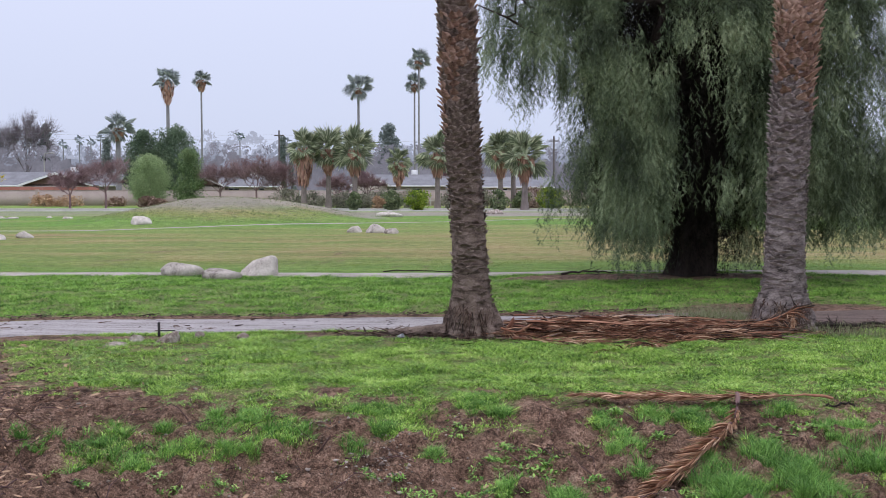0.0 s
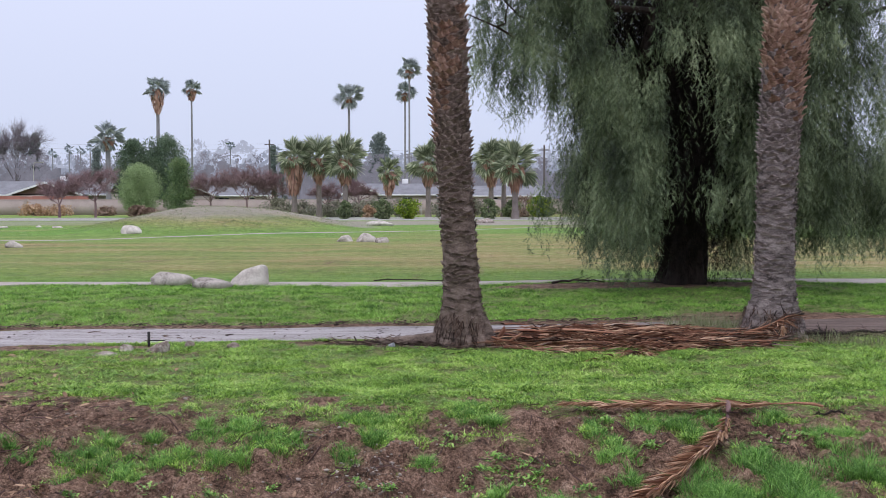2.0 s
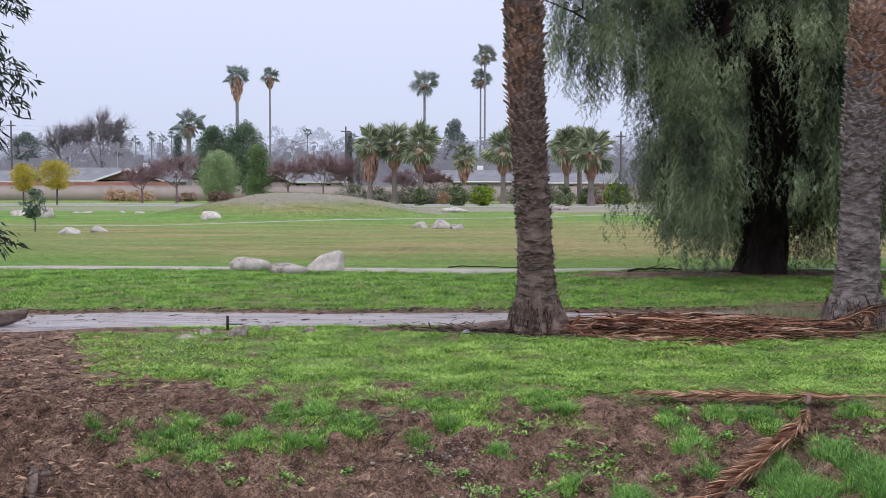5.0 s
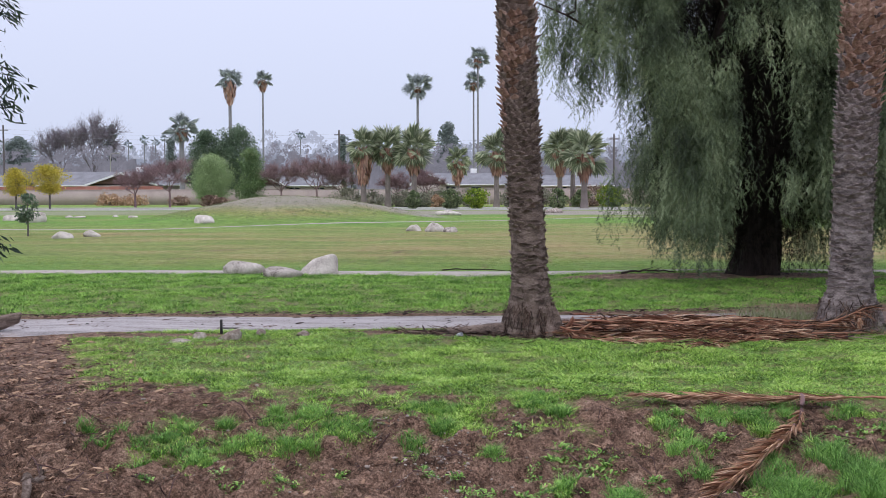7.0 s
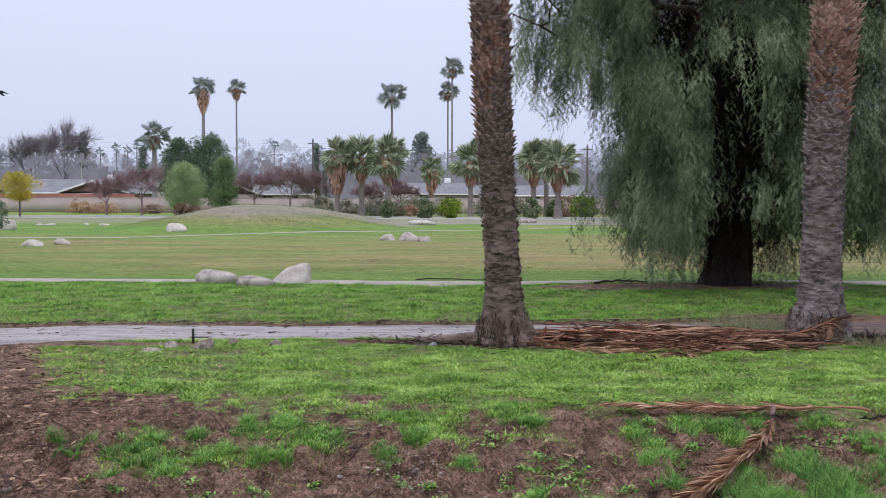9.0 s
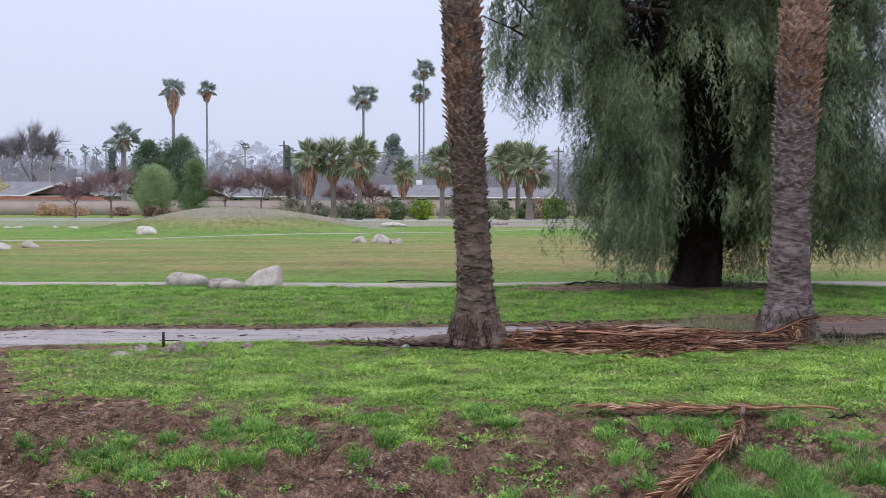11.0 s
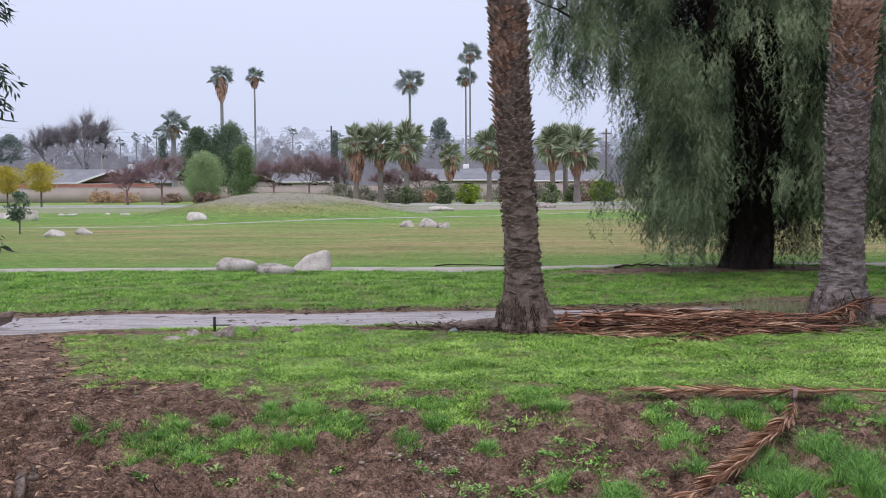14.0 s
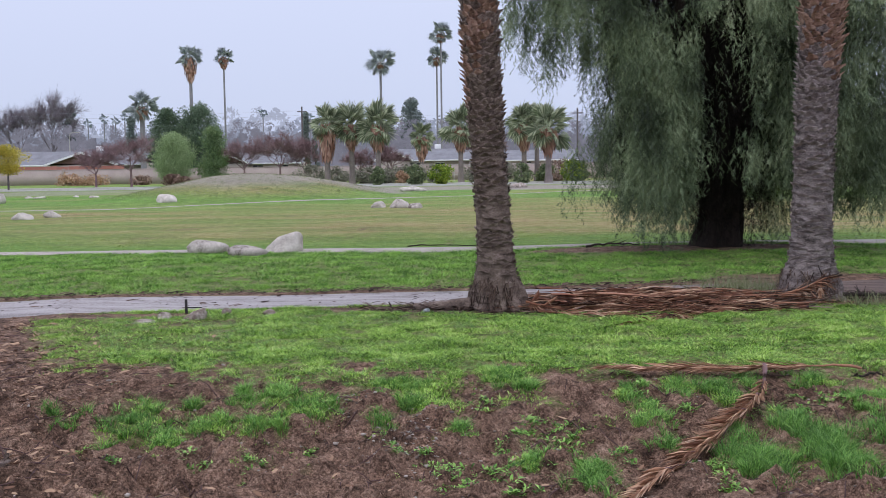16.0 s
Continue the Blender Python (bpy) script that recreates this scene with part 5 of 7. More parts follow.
def pepper_tree(cx, cy):
    rng = np.random.default_rng(111)
    z0 = float(height(cx, cy))
    tree = thing("pepper_tree", "large weeping pepper tree with hanging grey-green foliage", "tree", pose(cx, cy, z0))
    # trunk: a stout, fluted bole
    zs, sides, v = np.linspace(-0.15, 3.4, 26), 36, []
    for z in zs:
        for k in range(sides):
            a = 2 * math.pi * k / sides
            r = float(np.interp(z, [-0.15, 0.3, 1.2, 3.4], [0.6, 0.5, 0.44, 0.42])) * (1 + 0.16 * math.sin(5 * a + z) + 0.34 * noise.noise(Vector((math.cos(a) * 2, math.sin(a) * 2, z * 0.8))))
            v.append((r * math.cos(a) + 0.1 * z, r * math.sin(a), z))
    i = np.arange(len(zs) * sides).reshape(len(zs), sides)
    j = np.roll(i, -1, axis=1)
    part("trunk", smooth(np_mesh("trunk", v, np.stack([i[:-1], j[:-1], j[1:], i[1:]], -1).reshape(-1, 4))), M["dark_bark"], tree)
    ends = []
    limbs = [(-4.6, -0.8, 6.9), (-3.0, -2.6, 7.4), (-1.0, -3.0, 7.6), (1.6, -3.0, 7.6), (3.6, -2.0, 7.0), (5.2, 0.5, 6.8), (3.0, 3.2, 7.2), (0.2, 4.0, 7.2), (-3.2, 2.8, 7.3), (0.4, 0.2, 9.6), (-2.0, -0.5, 8.8), (2.4, 0.3, 8.8), (-5.3, -1.8, 6.2)]
    for n, e in enumerate(limbs):
        p = limb_line(rng, (0.25 + rng.normal(0, 0.25), rng.normal(0, 0.25), 2.6), e, 0.22, 8, 0.5)
        tv, tf = tube(p, np.linspace(0.24, 0.035, 8) * (1.0 if e[0] > -4 else 0.36), 7)
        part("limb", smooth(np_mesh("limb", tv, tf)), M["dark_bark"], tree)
        ends.append(p)
        for b in range(4):
            s = p[rng.integers(3, 8)]
            q = limb_line(rng, s, s + rng.normal(0, 1.0, 3) * (1, 1, 0.3) + (0, 0, 0.2), 0.1, 5)
            tv, tf = tube(q, np.linspace(0.05, 0.012, 5) * (1.0 if e[0] > -4 else 0.45), 4)
            part("branch", np_mesh("branch", tv, tf), M["dark_bark"], tree)
            ends.append(q)
    # foliage: lobes of strands hang over one another like shingles, round a dark hollow middle
    starts, lengths = [], []

    def face(x, y):
        """Across the tree as the bank sees it, the nearer lobes spread a little wider."""
        return (cx + x) * cy / (cy + y) - cx

    def hem(x):
        """How low the curtain reaches, across the tree."""
        return float(np.interp(x, [-5.6, -4.6, -3.9, -3.5, -3.2, -2.85, -2.5, -1.8, -0.7, -0.5, 0.4, 0.75, 1.2, 2.2, 2.7, 3.6, 4.0, 5.5],
                               [4.5, 4.2, 3.7, 4.4, 4.6, 1.3, 0.75, 0.3, 0.25, 1.5, 1.7, 1.35, 1.3, 1.1, 0.4, 0.35, 0.8, 0.9]))

    def hollow(x, z):
        """Where the dark inside of the crown shows between the lobes."""
        return (-1.8 < x < -0.62 and z > 5.0 + 0.3 * math.sin(3 * x)) or (-0.5 < x < 0.85 and 2.3 < z < 5.5 + 0.4 * math.sin(5 * x)) or (-0.55 < x < 0.55 and z < 3.0)

    def lobe(x, y, z, w, reach, n):
        """A drooping bough end: strands from a small dome, longest at its middle."""
        turn = math.atan2(y, x)
        for tail in range(max(4, n // 8)):             # strands hang together in tails
            b, q = rng.uniform(0, 6.28), math.sqrt(rng.random())
            tx, ty = x + w * q * math.cos(b), y + 0.75 * w * q * math.sin(b)
            long = reach * (0.4 + 0.8 * rng.random() ** 1.3) * (1.15 - 0.4 * q)
            lean = turn + rng.normal(0, 0.5)
            for k in range(rng.integers(4, 10)):
                sx, sy, sz = tx + rng.normal(0, 0.06), ty + rng.normal(0, 0.06), z - 0.95 * w * q * q + rng.normal(0, 0.07)
                fx = face(sx, sy)
                low = hem(fx) + rng.normal(0, 0.12) + 0.3 * rng.random() ** 3
                l = min(long * rng.uniform(0.55, 1.05), sz - low)
                if y < 0.8 and rng.random() < (0.95 if sz > 3.2 else 0.8):    # the fall ends where the hollow begins
                    if hollow(fx, sz):
                        continue
                    for t in (0.25, 0.5, 0.75, 1.0):
                        if hollow(fx, sz - t * l):
                            l *= t - 0.2
                            break
                if l > 0.2:
                    starts.append((sx, sy, sz, lean))
                    lengths.append(l)

    def outer(a, z):
        """The crown's half width towards a bearing: slimmer below where the long limb reaches out."""
        side = math.cos(a)
        rx = 5.5 if side > 0 else float(np.interp(z, [2, 4.2, 5.2, 6.2, 7.6, 9.2], [2.75, 2.85, 3.6, 4.9, 4.6, 2.6]))
        if side > 0:
            rx *= float(np.interp(z, [2, 5, 7, 9], [0.98, 1.0, 0.92, 0.5]))
        return rx, 3.5 * float(np.interp(z, [2, 5, 7, 9], [0.95, 1.0, 0.85, 0.45]))

    for row, z in enumerate(np.arange(8.4, 1.7, -0.42)):
        count = 17
        for k in range(count):
            a = 2 * math.pi * (k + 0.5 * (row % 2) + rng.uniform(-0.35, 0.35)) / count
            if math.sin(a) > 0.25 and rng.random() < 0.6:
                continue
            rx, ry = outer(a, z)
            g = rng.uniform(0.66, 1.02)
            x, y, zz = rx * g * math.cos(a), ry * g * math.sin(a), z + rng.uniform(-0.3, 0.3)
            if zz < hem(face(x, y)) + 0.8:
                continue
            thin = float(np.interp(x, [-5.4, -3.6, -2.9], [0.95, 1.05, 1.0]))
            w = rng.uniform(0.42, 0.85)
            lobe(x, y, zz, w, rng.uniform(0.9, 1.9), int(66 * w / 0.55 * thin))
    # boughs that arch across the front of the hollow, each with its own fall of leaves
    for x, y, z, w, reach, n in ((-1.1, -2.4, 2.4, 0.5, 2.2, 140), (-1.8, -2.4, 2.3, 0.5, 2.0, 130), (-2.3, -2.1, 2.7, 0.5, 2.1, 110), (3.0, -2.0, 2.7, 0.6, 2.4, 150), (3.6, -1.6, 2.5, 0.6, 2.0, 130), (4.3, -1.5, 2.9, 0.6, 2.1, 120), (2.5, -2.2, 3.2, 0.5, 2.4, 110), (-4.5, -1.2, 6.6, 0.6, 2.0, 70), (-4.1, -0.6, 6.0, 0.6, 1.9, 80), (-3.5, -1.6, 6.6, 0.6, 2.2, 80), (-4.9, -0.4, 5.9, 0.45, 1.6, 60), (-3.3, -0.8, 7.2, 0.6, 2.4, 80), (-0.35, -2.9, 6.15, 0.55, 2.6, 150), (-0.85, -3.0, 5.75, 0.5, 2.4, 130), (0.1, -2.8, 6.2, 0.4, 1.6, 80), (0.85, -2.4, 6.3, 0.5, 2.8, 130), (1.35, -2.5, 5.9, 0.55, 3.2, 150), (1.75, -2.2, 5.0, 0.5, 3.0, 130),
                                 (1.1, -1.6, 3.9, 0.45, 2.4, 110), (1.75, -1.8, 3.4, 0.4, 2.0, 90), (-1.3, -2.7, 4.7, 0.55, 3.2, 150), (-0.75, -2.2, 3.6, 0.4, 2.4, 110), (-1.9, -2.9, 3.6, 0.6, 2.8, 150), (0.25, -1.7, 2.9, 0.28, 1.3, 40), (-2.3, -2.6, 6.9, 0.6, 2.8, 150), (-1.95, -2.9, 5.6, 0.55, 2.6, 140)):
        lobe(x, y, z, w, reach, n)
    for k in range(900):                               # the far side, closed
        x = rng.uniform(-2.6, 5.2)
        z = rng.uniform(1.7, 8.5)
        starts.append((x, 2.6 + rng.normal(0, 0.5) - 0.05 * x * x, z))
        lengths.append(max(0.2, min(rng.uniform(1.2, 2.2), z - hem(x) - 0.2)))
    for k in range(150):                               # thin light shoots beside the bole, down to the path
        x, z = rng.choice([0.95, 1.3, 1.75]) + rng.normal(0, 0.16), rng.uniform(1.4, 2.4)
        starts.append((x, rng.uniform(-1.0, 0.6), z))
        lengths.append(min(rng.uniform(0.8, 1.9), z - rng.uniform(0.12, 0.5)))
    for x, z, l in ((-3.4, 2.5, 1.35), (-3.25, 2.45, 1.0), (-3.6, 2.3, 1.5), (-3.0, 2.2, 1.2), (-3.15, 2.7, 1.6), (-3.5, 2.4, 1.1)):
        for k in range(7):                             # ragged tails at the crown's side
            starts.append((x + rng.normal(0, 0.07), -0.6 + rng.normal(0, 0.1), z + rng.normal(0, 0.1)))
            lengths.append(l * rng.uniform(0.6, 1.05))
    roof, roof_len = [], []
    for k in range(190):                               # unseen coarse roof of the canopy, added to block light from above
        a, rr = rng.uniform(0, 6.28), math.sqrt(rng.random())
        x, y = 4.6 * rr * math.cos(a), 3.8 * rr * math.sin(a)
        for q in range(9):
            roof.append((x + rng.normal(0, 0.35), y + rng.normal(0, 0.35), 9.9 - 2.0 * rr ** 2.2 + rng.normal(0, 0.15)))
            roof_len.append(rng.uniform(0.7, 1.4))
    for k in range(2600):                              # the shaded inside of the crown
        a, q = rng.uniform(0, 6.28), rng.uniform(0.45, 0.8)
        z = rng.uniform(2.2, 8.3)
        rx, ry = outer(a, z)
        x, y = min(rx, 4.9) * q * math.cos(a), ry * q * math.sin(a)
        fx = face(x, y)
        if x < -2.7 or hollow(fx, z - 0.6):
            continue
        roof.append((x, y, z))
        roof_len.append(max(0.3, min(rng.uniform(0.8, 1.6), z - hem(fx) - 0.35)))
    v, f = hanging_leaves(roof, roof_len, rng, 0.12, 0.22, 0.13, 3, 0.2, 0.026)
    part("upper_crown", np_mesh("upper_crown", v, f), M["pepper_leaf"], tree)
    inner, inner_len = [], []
    for k in range(3000):                               # bare dead twigs hanging inside, near-black to paint the crown's shade
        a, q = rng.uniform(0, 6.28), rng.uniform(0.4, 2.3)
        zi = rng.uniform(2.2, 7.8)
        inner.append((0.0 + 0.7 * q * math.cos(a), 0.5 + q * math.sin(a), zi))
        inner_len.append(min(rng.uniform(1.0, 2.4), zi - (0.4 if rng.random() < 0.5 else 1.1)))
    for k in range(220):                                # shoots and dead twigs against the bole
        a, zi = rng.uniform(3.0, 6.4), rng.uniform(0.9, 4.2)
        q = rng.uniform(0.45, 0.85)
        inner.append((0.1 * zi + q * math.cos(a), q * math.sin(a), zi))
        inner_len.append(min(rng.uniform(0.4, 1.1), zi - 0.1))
    for k in range(1200):                               # and farther out, as painted shade in the gaps between the lobes
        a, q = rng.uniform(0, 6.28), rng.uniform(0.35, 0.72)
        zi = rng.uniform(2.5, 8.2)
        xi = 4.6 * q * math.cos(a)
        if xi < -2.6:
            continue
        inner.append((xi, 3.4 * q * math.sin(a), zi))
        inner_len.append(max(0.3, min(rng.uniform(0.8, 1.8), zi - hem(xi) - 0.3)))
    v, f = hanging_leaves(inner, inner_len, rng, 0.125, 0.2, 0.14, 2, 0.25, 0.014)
    tagged(part("twig_curtain", np_mesh("twig_curtain", v, f), M["dead_shade_twig"], tree, "dead twigs inside the crown, near-black in place of shade"), kind="stuff")
    v, f = hanging_leaves(starts, lengths, rng, 0.115, 0.19, 0.062, 4, 0.24, 0.0112)
    part("crown", np_mesh("crown", v, f), M["pepper_leaf"], tree, "weeping feathery grey-green foliage")


pepper_tree(6.05, 25.4)


# ---- trees and palms farther off ----
def twig_tree(name, label, x, y, h, spread, seed, levels=5, material="bare", trunk_r=0.12, group="bare trees"):
    """A leafless tree: a trunk, and a crown of branches that fork again and again."""
    rng = np.random.default_rng(seed)
    z0 = float(height(x, y))
    tree = thing(name, label, "tree", pose(x, y, z0), group)
    fork = h * 0.3
    v, f = tube([(0, 0, -0.1), (0.02, 0, fork * 0.5), (0, 0.02, fork)], [trunk_r * 1.3, trunk_r, trunk_r * 0.9], 7)
    part("trunk", np_mesh("trunk", v, f), M[material], tree)
    p = Pile()

    def grow(o, d, l, r, lev):
        o2 = o + d * l
        r = max(r, h * 0.002)
        p.add(*tube([o, o + d * l * 0.5 + Vector(rng.normal(0, 0.04, 3)) * l, o2], [r, r * 0.8, r * 0.6], 4 if lev > 1 else 3))
        if lev == 0:
            for k in range(8):
                e = (d + Vector(rng.normal(0, 0.5, 3)) + Vector((0, 0, 0.15))).normalized() * h * rng.uniform(0.06, 0.17)
                w = Vector(rng.normal(0, 1, 3)).cross(e).normalized() * max(0.011, h * 0.0016)
                q = o + (o2 - o) * rng.random()
                p.add([q - w, q + w, q + e + w * 0.3, q + e - w * 0.3], [(0, 1, 2, 3)])
            return
        for k in range(3 if lev > 1 else 4):
            n = (d + Vector(rng.normal(0, 0.48, 3)) * Vector((spread, spread, 0.55)) + Vector((0, 0, 0.12))).normalized()
            grow(o2 if k < 2 else o + d * l * 0.6, n, l * rng.uniform(0.6, 0.82), r * 0.58, lev - 1)

    for k in range(5):
        a = k * 1.257 + rng.uniform(-0.3, 0.3)
        out = spread * (0.95 if k % 2 else 0.35)
        d = Vector((math.cos(a) * out, math.sin(a) * out, 1)).normalized()
        grow(Vector((0, 0, fork)), d, h * rng.uniform(0.19, 0.26), trunk_r * 0.55, levels - 1)
    part("crown", p.mesh("crown"), M[material], tree)
    return tree


def crown_leaves(rng, centres, radii, per, size, droop=0.0):
    """Many small leaves in clumps."""
    vs = []
    for c, r in zip(centres, radii):
        d = rng.normal(0, 1, (per, 3))
        d /= np.linalg.norm(d, axis=1)[:, None]
        o = np.array(c) + d * (r * rng.random((per, 1)) ** 0.45) * np.array([1, 1, 0.85])
        a = rng.normal(0, 1, (per, 3))
        a[:, 2] -= droop
        a /= np.linalg.norm(a, axis=1)[:, None]
        b = np.cross(a, rng.normal(0, 1, (per, 3)))
        b /= np.linalg.norm(b, axis=1)[:, None]
        s = size * rng.uniform(0.5, 1.3, (per, 1))
        vs.append(np.stack([o - a * s * 0.5, o + b * s * 0.3, o + a * s * 0.5, o - b * s * 0.3], 1))
    v = np.concatenate(vs).reshape(-1, 3)
    return v, np.arange(len(v)).reshape(-1, 4)


def leafy_tree(name, label, x, y, h, r, material, seed, low=0.25, size=0.28, clumps=38, per=90, droop=0.0, trunk_r=0.15, cone=0.0, category="tree", group=""):
    rng = np.random.default_rng(seed)
    z0 = float(height(x, y))
    tree = thing(name, label, category, pose(x, y, z0), group)
    part("trunk", np_mesh("trunk", *tube([(0, 0, -0.1), (0.03, 0, h * low), (0, 0.03, h * 0.8)], [trunk_r * 1.2, trunk_r, trunk_r * 0.3], 7)), M["pole"], tree)
    cs, rs = [], []
    for k in range(clumps):
        u = rng.random()
        z = h * (low + (1 - low) * u)
        wide = (1 - cone) * math.sqrt(max(0.02, 1 - (2 * u - 1) ** 2)) + cone * (1 - u)
        a, q = rng.uniform(0, 6.28), math.sqrt(rng.random()) * r * wide * 0.85
        cs.append((q * math.cos(a), q * math.sin(a), z - h * 0.04))
        rs.append(r * rng.uniform(0.22, 0.42) * (0.5 + 0.5 * wide) + 0.04 * h)
    for k in range(5):
        c = cs[k]
        part("limb", np_mesh("limb", *tube([(0, 0, h * low * 0.9), (c[0] * 0.4, c[1] * 0.4, (c[2] + h * low) / 2), c], [trunk_r * 0.6, trunk_r * 0.4, 0.02], 5)), M["pole"], tree)
    part("crown", np_mesh("crown", *crown_leaves(rng, cs, rs, per, size, droop)), M[material], tree)
    return tree


def fan_mesh(seed, size):
    """One fan leaf: a stalk and a fan of pleated blades, along +x."""
    rng = np.random.default_rng(seed)
    p = Pile()
    s = size * 0.45
    p.add([(0, -0.03, 0), (0, 0.03, 0), (s, 0.02, 0), (s, -0.02, 0)], [(0, 1, 2), (0, 2, 3)])
    n = 23
    for k in range(n):
        a = -1.35 + 2.7 * k / (n - 1)
        l = size * 0.7 * (1 - 0.22 * abs(a) / 1.35) * rng.uniform(0.85, 1.1)
        da = 0.047
        z = -0.1 * l * rng.random()
        p.add([(s, 0, 0), (s + l * 0.6 * math.cos(a - da), l * 0.6 * math.sin(a - da), 0.03), (s + l * math.cos(a), l * math.sin(a), z - 0.2 * l * rng.random()), (s + l * 0.6 * math.cos(a + da), l * 0.6 * math.sin(a + da), 0.03)],
              [(0, 1, 2), (0, 2, 3)])
    return p.mesh("leaf")


FANS = [fan_mesh(k, 1.0) for k in range(3)]
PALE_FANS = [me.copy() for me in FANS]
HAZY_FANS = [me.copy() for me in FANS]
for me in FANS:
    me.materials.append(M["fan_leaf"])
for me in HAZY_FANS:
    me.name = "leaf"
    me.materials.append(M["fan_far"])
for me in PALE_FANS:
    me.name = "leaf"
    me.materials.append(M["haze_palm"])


def fan_palm(label, x, y, h, crown, skirt, skirt_r, trunk_r, seed, leaves=26, group="fan palms", lean=0.0, mat="fan_leaf"):
    rng = np.random.default_rng(seed)
    z0 = float(height(x, y))
    palm = thing("fan_palm", label, "palm tree", pose(x, y, z0), group)
    zt = h - crown * 0.75
    zz = np.linspace(-0.2, zt, 10)
    part("trunk", smooth(np_mesh("trunk", *tube([(lean * (z / zt) ** 2, 0, z) for z in zz], np.interp(zz, [0, 1, zt], [trunk_r * 1.5, trunk_r, trunk_r * 0.8]), 10))), M["fan_trunk" if mat == "fan_leaf" else "far_trunk"], palm)
    for k in range(leaves):
        up = 84 - 142 * (k / leaves) + rng.uniform(-8, 8)
        s = crown * (rng.uniform(0.8, 1.08) if k % 3 else rng.uniform(0.45, 0.7))
        m = pose(lean, 0, zt + 0.1, 0, 0, k * 137.5 + rng.uniform(-15, 15)) @ pose(0, 0, 0, rng.uniform(-75, 75), -up, 0) @ Matrix.Diagonal((s, s, s, 1))
        part("leaf", {"fan_leaf": FANS, "fan_far": HAZY_FANS}.get(mat, PALE_FANS)[k % 3], None, palm, "", m)
    if skirt:
        p = Pile()
        n = int(260 + 60 * skirt)
        for k in range(n):
            u = rng.random()
            z = zt - skirt * u * 0.85
            a = rng.uniform(0, 6.28)
            rr = skirt_r * float(np.interp(u, [0, 0.15, 0.55, 1], [0.55, 1.0, 0.8, 0.35])) * rng.uniform(0.5, 1.1)
            l = rng.uniform(0.5, 1.1)
            o = np.array([lean + rr * math.cos(a), rr * math.sin(a), z + 0.3])
            w = 0.13 * rng.uniform(0.5, 1.2)
            t = np.array([-math.sin(a), math.cos(a), 0]) * w
            e = np.array([math.cos(a) * 0.1, math.sin(a) * 0.1, -l])
            p.add([o - t * 0.3, o + e * 0.5 - t, o + e, o + e * 0.5 + t], [(0, 1, 2), (0, 2, 3)])
        part("skirt", p.mesh("skirt"), M["skirt"], palm, "hanging brown skirt of dead leaves")
    return palm


TALL = "tall slender fan palm above the roofs, against the sky"
SHORT = "stout fan palm with a hanging brown skirt of dead leaves"
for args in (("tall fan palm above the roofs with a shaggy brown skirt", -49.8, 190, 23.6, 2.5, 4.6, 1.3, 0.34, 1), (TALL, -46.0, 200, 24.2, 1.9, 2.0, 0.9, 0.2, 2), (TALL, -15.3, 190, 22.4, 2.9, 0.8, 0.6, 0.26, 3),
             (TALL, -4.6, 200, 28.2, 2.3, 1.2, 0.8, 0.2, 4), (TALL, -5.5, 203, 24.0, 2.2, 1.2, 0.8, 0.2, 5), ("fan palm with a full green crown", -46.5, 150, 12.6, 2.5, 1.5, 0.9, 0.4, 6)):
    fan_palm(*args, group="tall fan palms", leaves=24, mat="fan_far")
for args in ((SHORT, -15.3, 115, 8.2, 2.2, 4.4, 1.2, 0.3, 11), (SHORT, -12.7, 116, 8.3, 2.5, 2.6, 1.0, 0.3, 12), (SHORT, -9.6, 114, 8.2, 2.6, 2.8, 1.1, 0.3, 13), (SHORT, -6.3, 148, 7.4, 2.1, 3.4, 1.1, 0.3, 14),
             (SHORT, -0.6, 115, 7.8, 2.4, 2.6, 1.0, 0.3, 15), (SHORT, 6.6, 120, 8.3, 2.5, 3.0, 1.1, 0.32, 16), (SHORT, 8.6, 110, 7.7, 2.8, 2.8, 1.1, 0.34, 17), (SHORT, 8.2, 122, 8.4, 2.2, 2.6, 1.0, 0.3, 18)):
    fan_palm(*args, group="fan palms by the road", leaves=30)
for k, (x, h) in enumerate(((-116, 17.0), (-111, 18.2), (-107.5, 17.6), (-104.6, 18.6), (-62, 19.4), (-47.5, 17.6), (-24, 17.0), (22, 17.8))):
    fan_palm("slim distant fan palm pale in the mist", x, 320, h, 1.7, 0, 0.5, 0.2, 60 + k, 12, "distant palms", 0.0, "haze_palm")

BARE = "leafless young tree with purple-brown twigs beside the road"
for k, (x, y, h, s) in enumerate(((-40.0, 112, 4.7, 1.0), (-36.8, 114, 5.7, 1.1), (-26.0, 122, 5.4, 0.9), (-21.8, 122, 6.4, 1.1), (-19.2, 124, 5.3, 1.2), (-9.0, 124, 4.4, 1.0), (-12.6, 124, 4.3, 1.1), (2.5, 128, 5.5, 0.8))):
    twig_tree("bare_tree", BARE, x, y, h * 1.06, s * 1.35, 200 + k, 5, "bare", 0.12)
twig_tree("bare_tree", "tall leafless tree with dense dark branches behind the houses", -87.5, 220, 16.6, 0.55, 231, 5, "bare_far", 0.4)
twig_tree("bare_tree", "tall leafless tree with dense dark branches behind the houses", -95.4, 222, 14.2, 0.55, 232, 5, "bare_far", 0.35)
leafy_tree("conifer", "narrow conifer hazed blue-grey behind the houses", -85.0, 224, 16.2, 1.5, "haze_green", 309, 0.3, 0.5, 60, 60, 0, 0.2, 0.4)

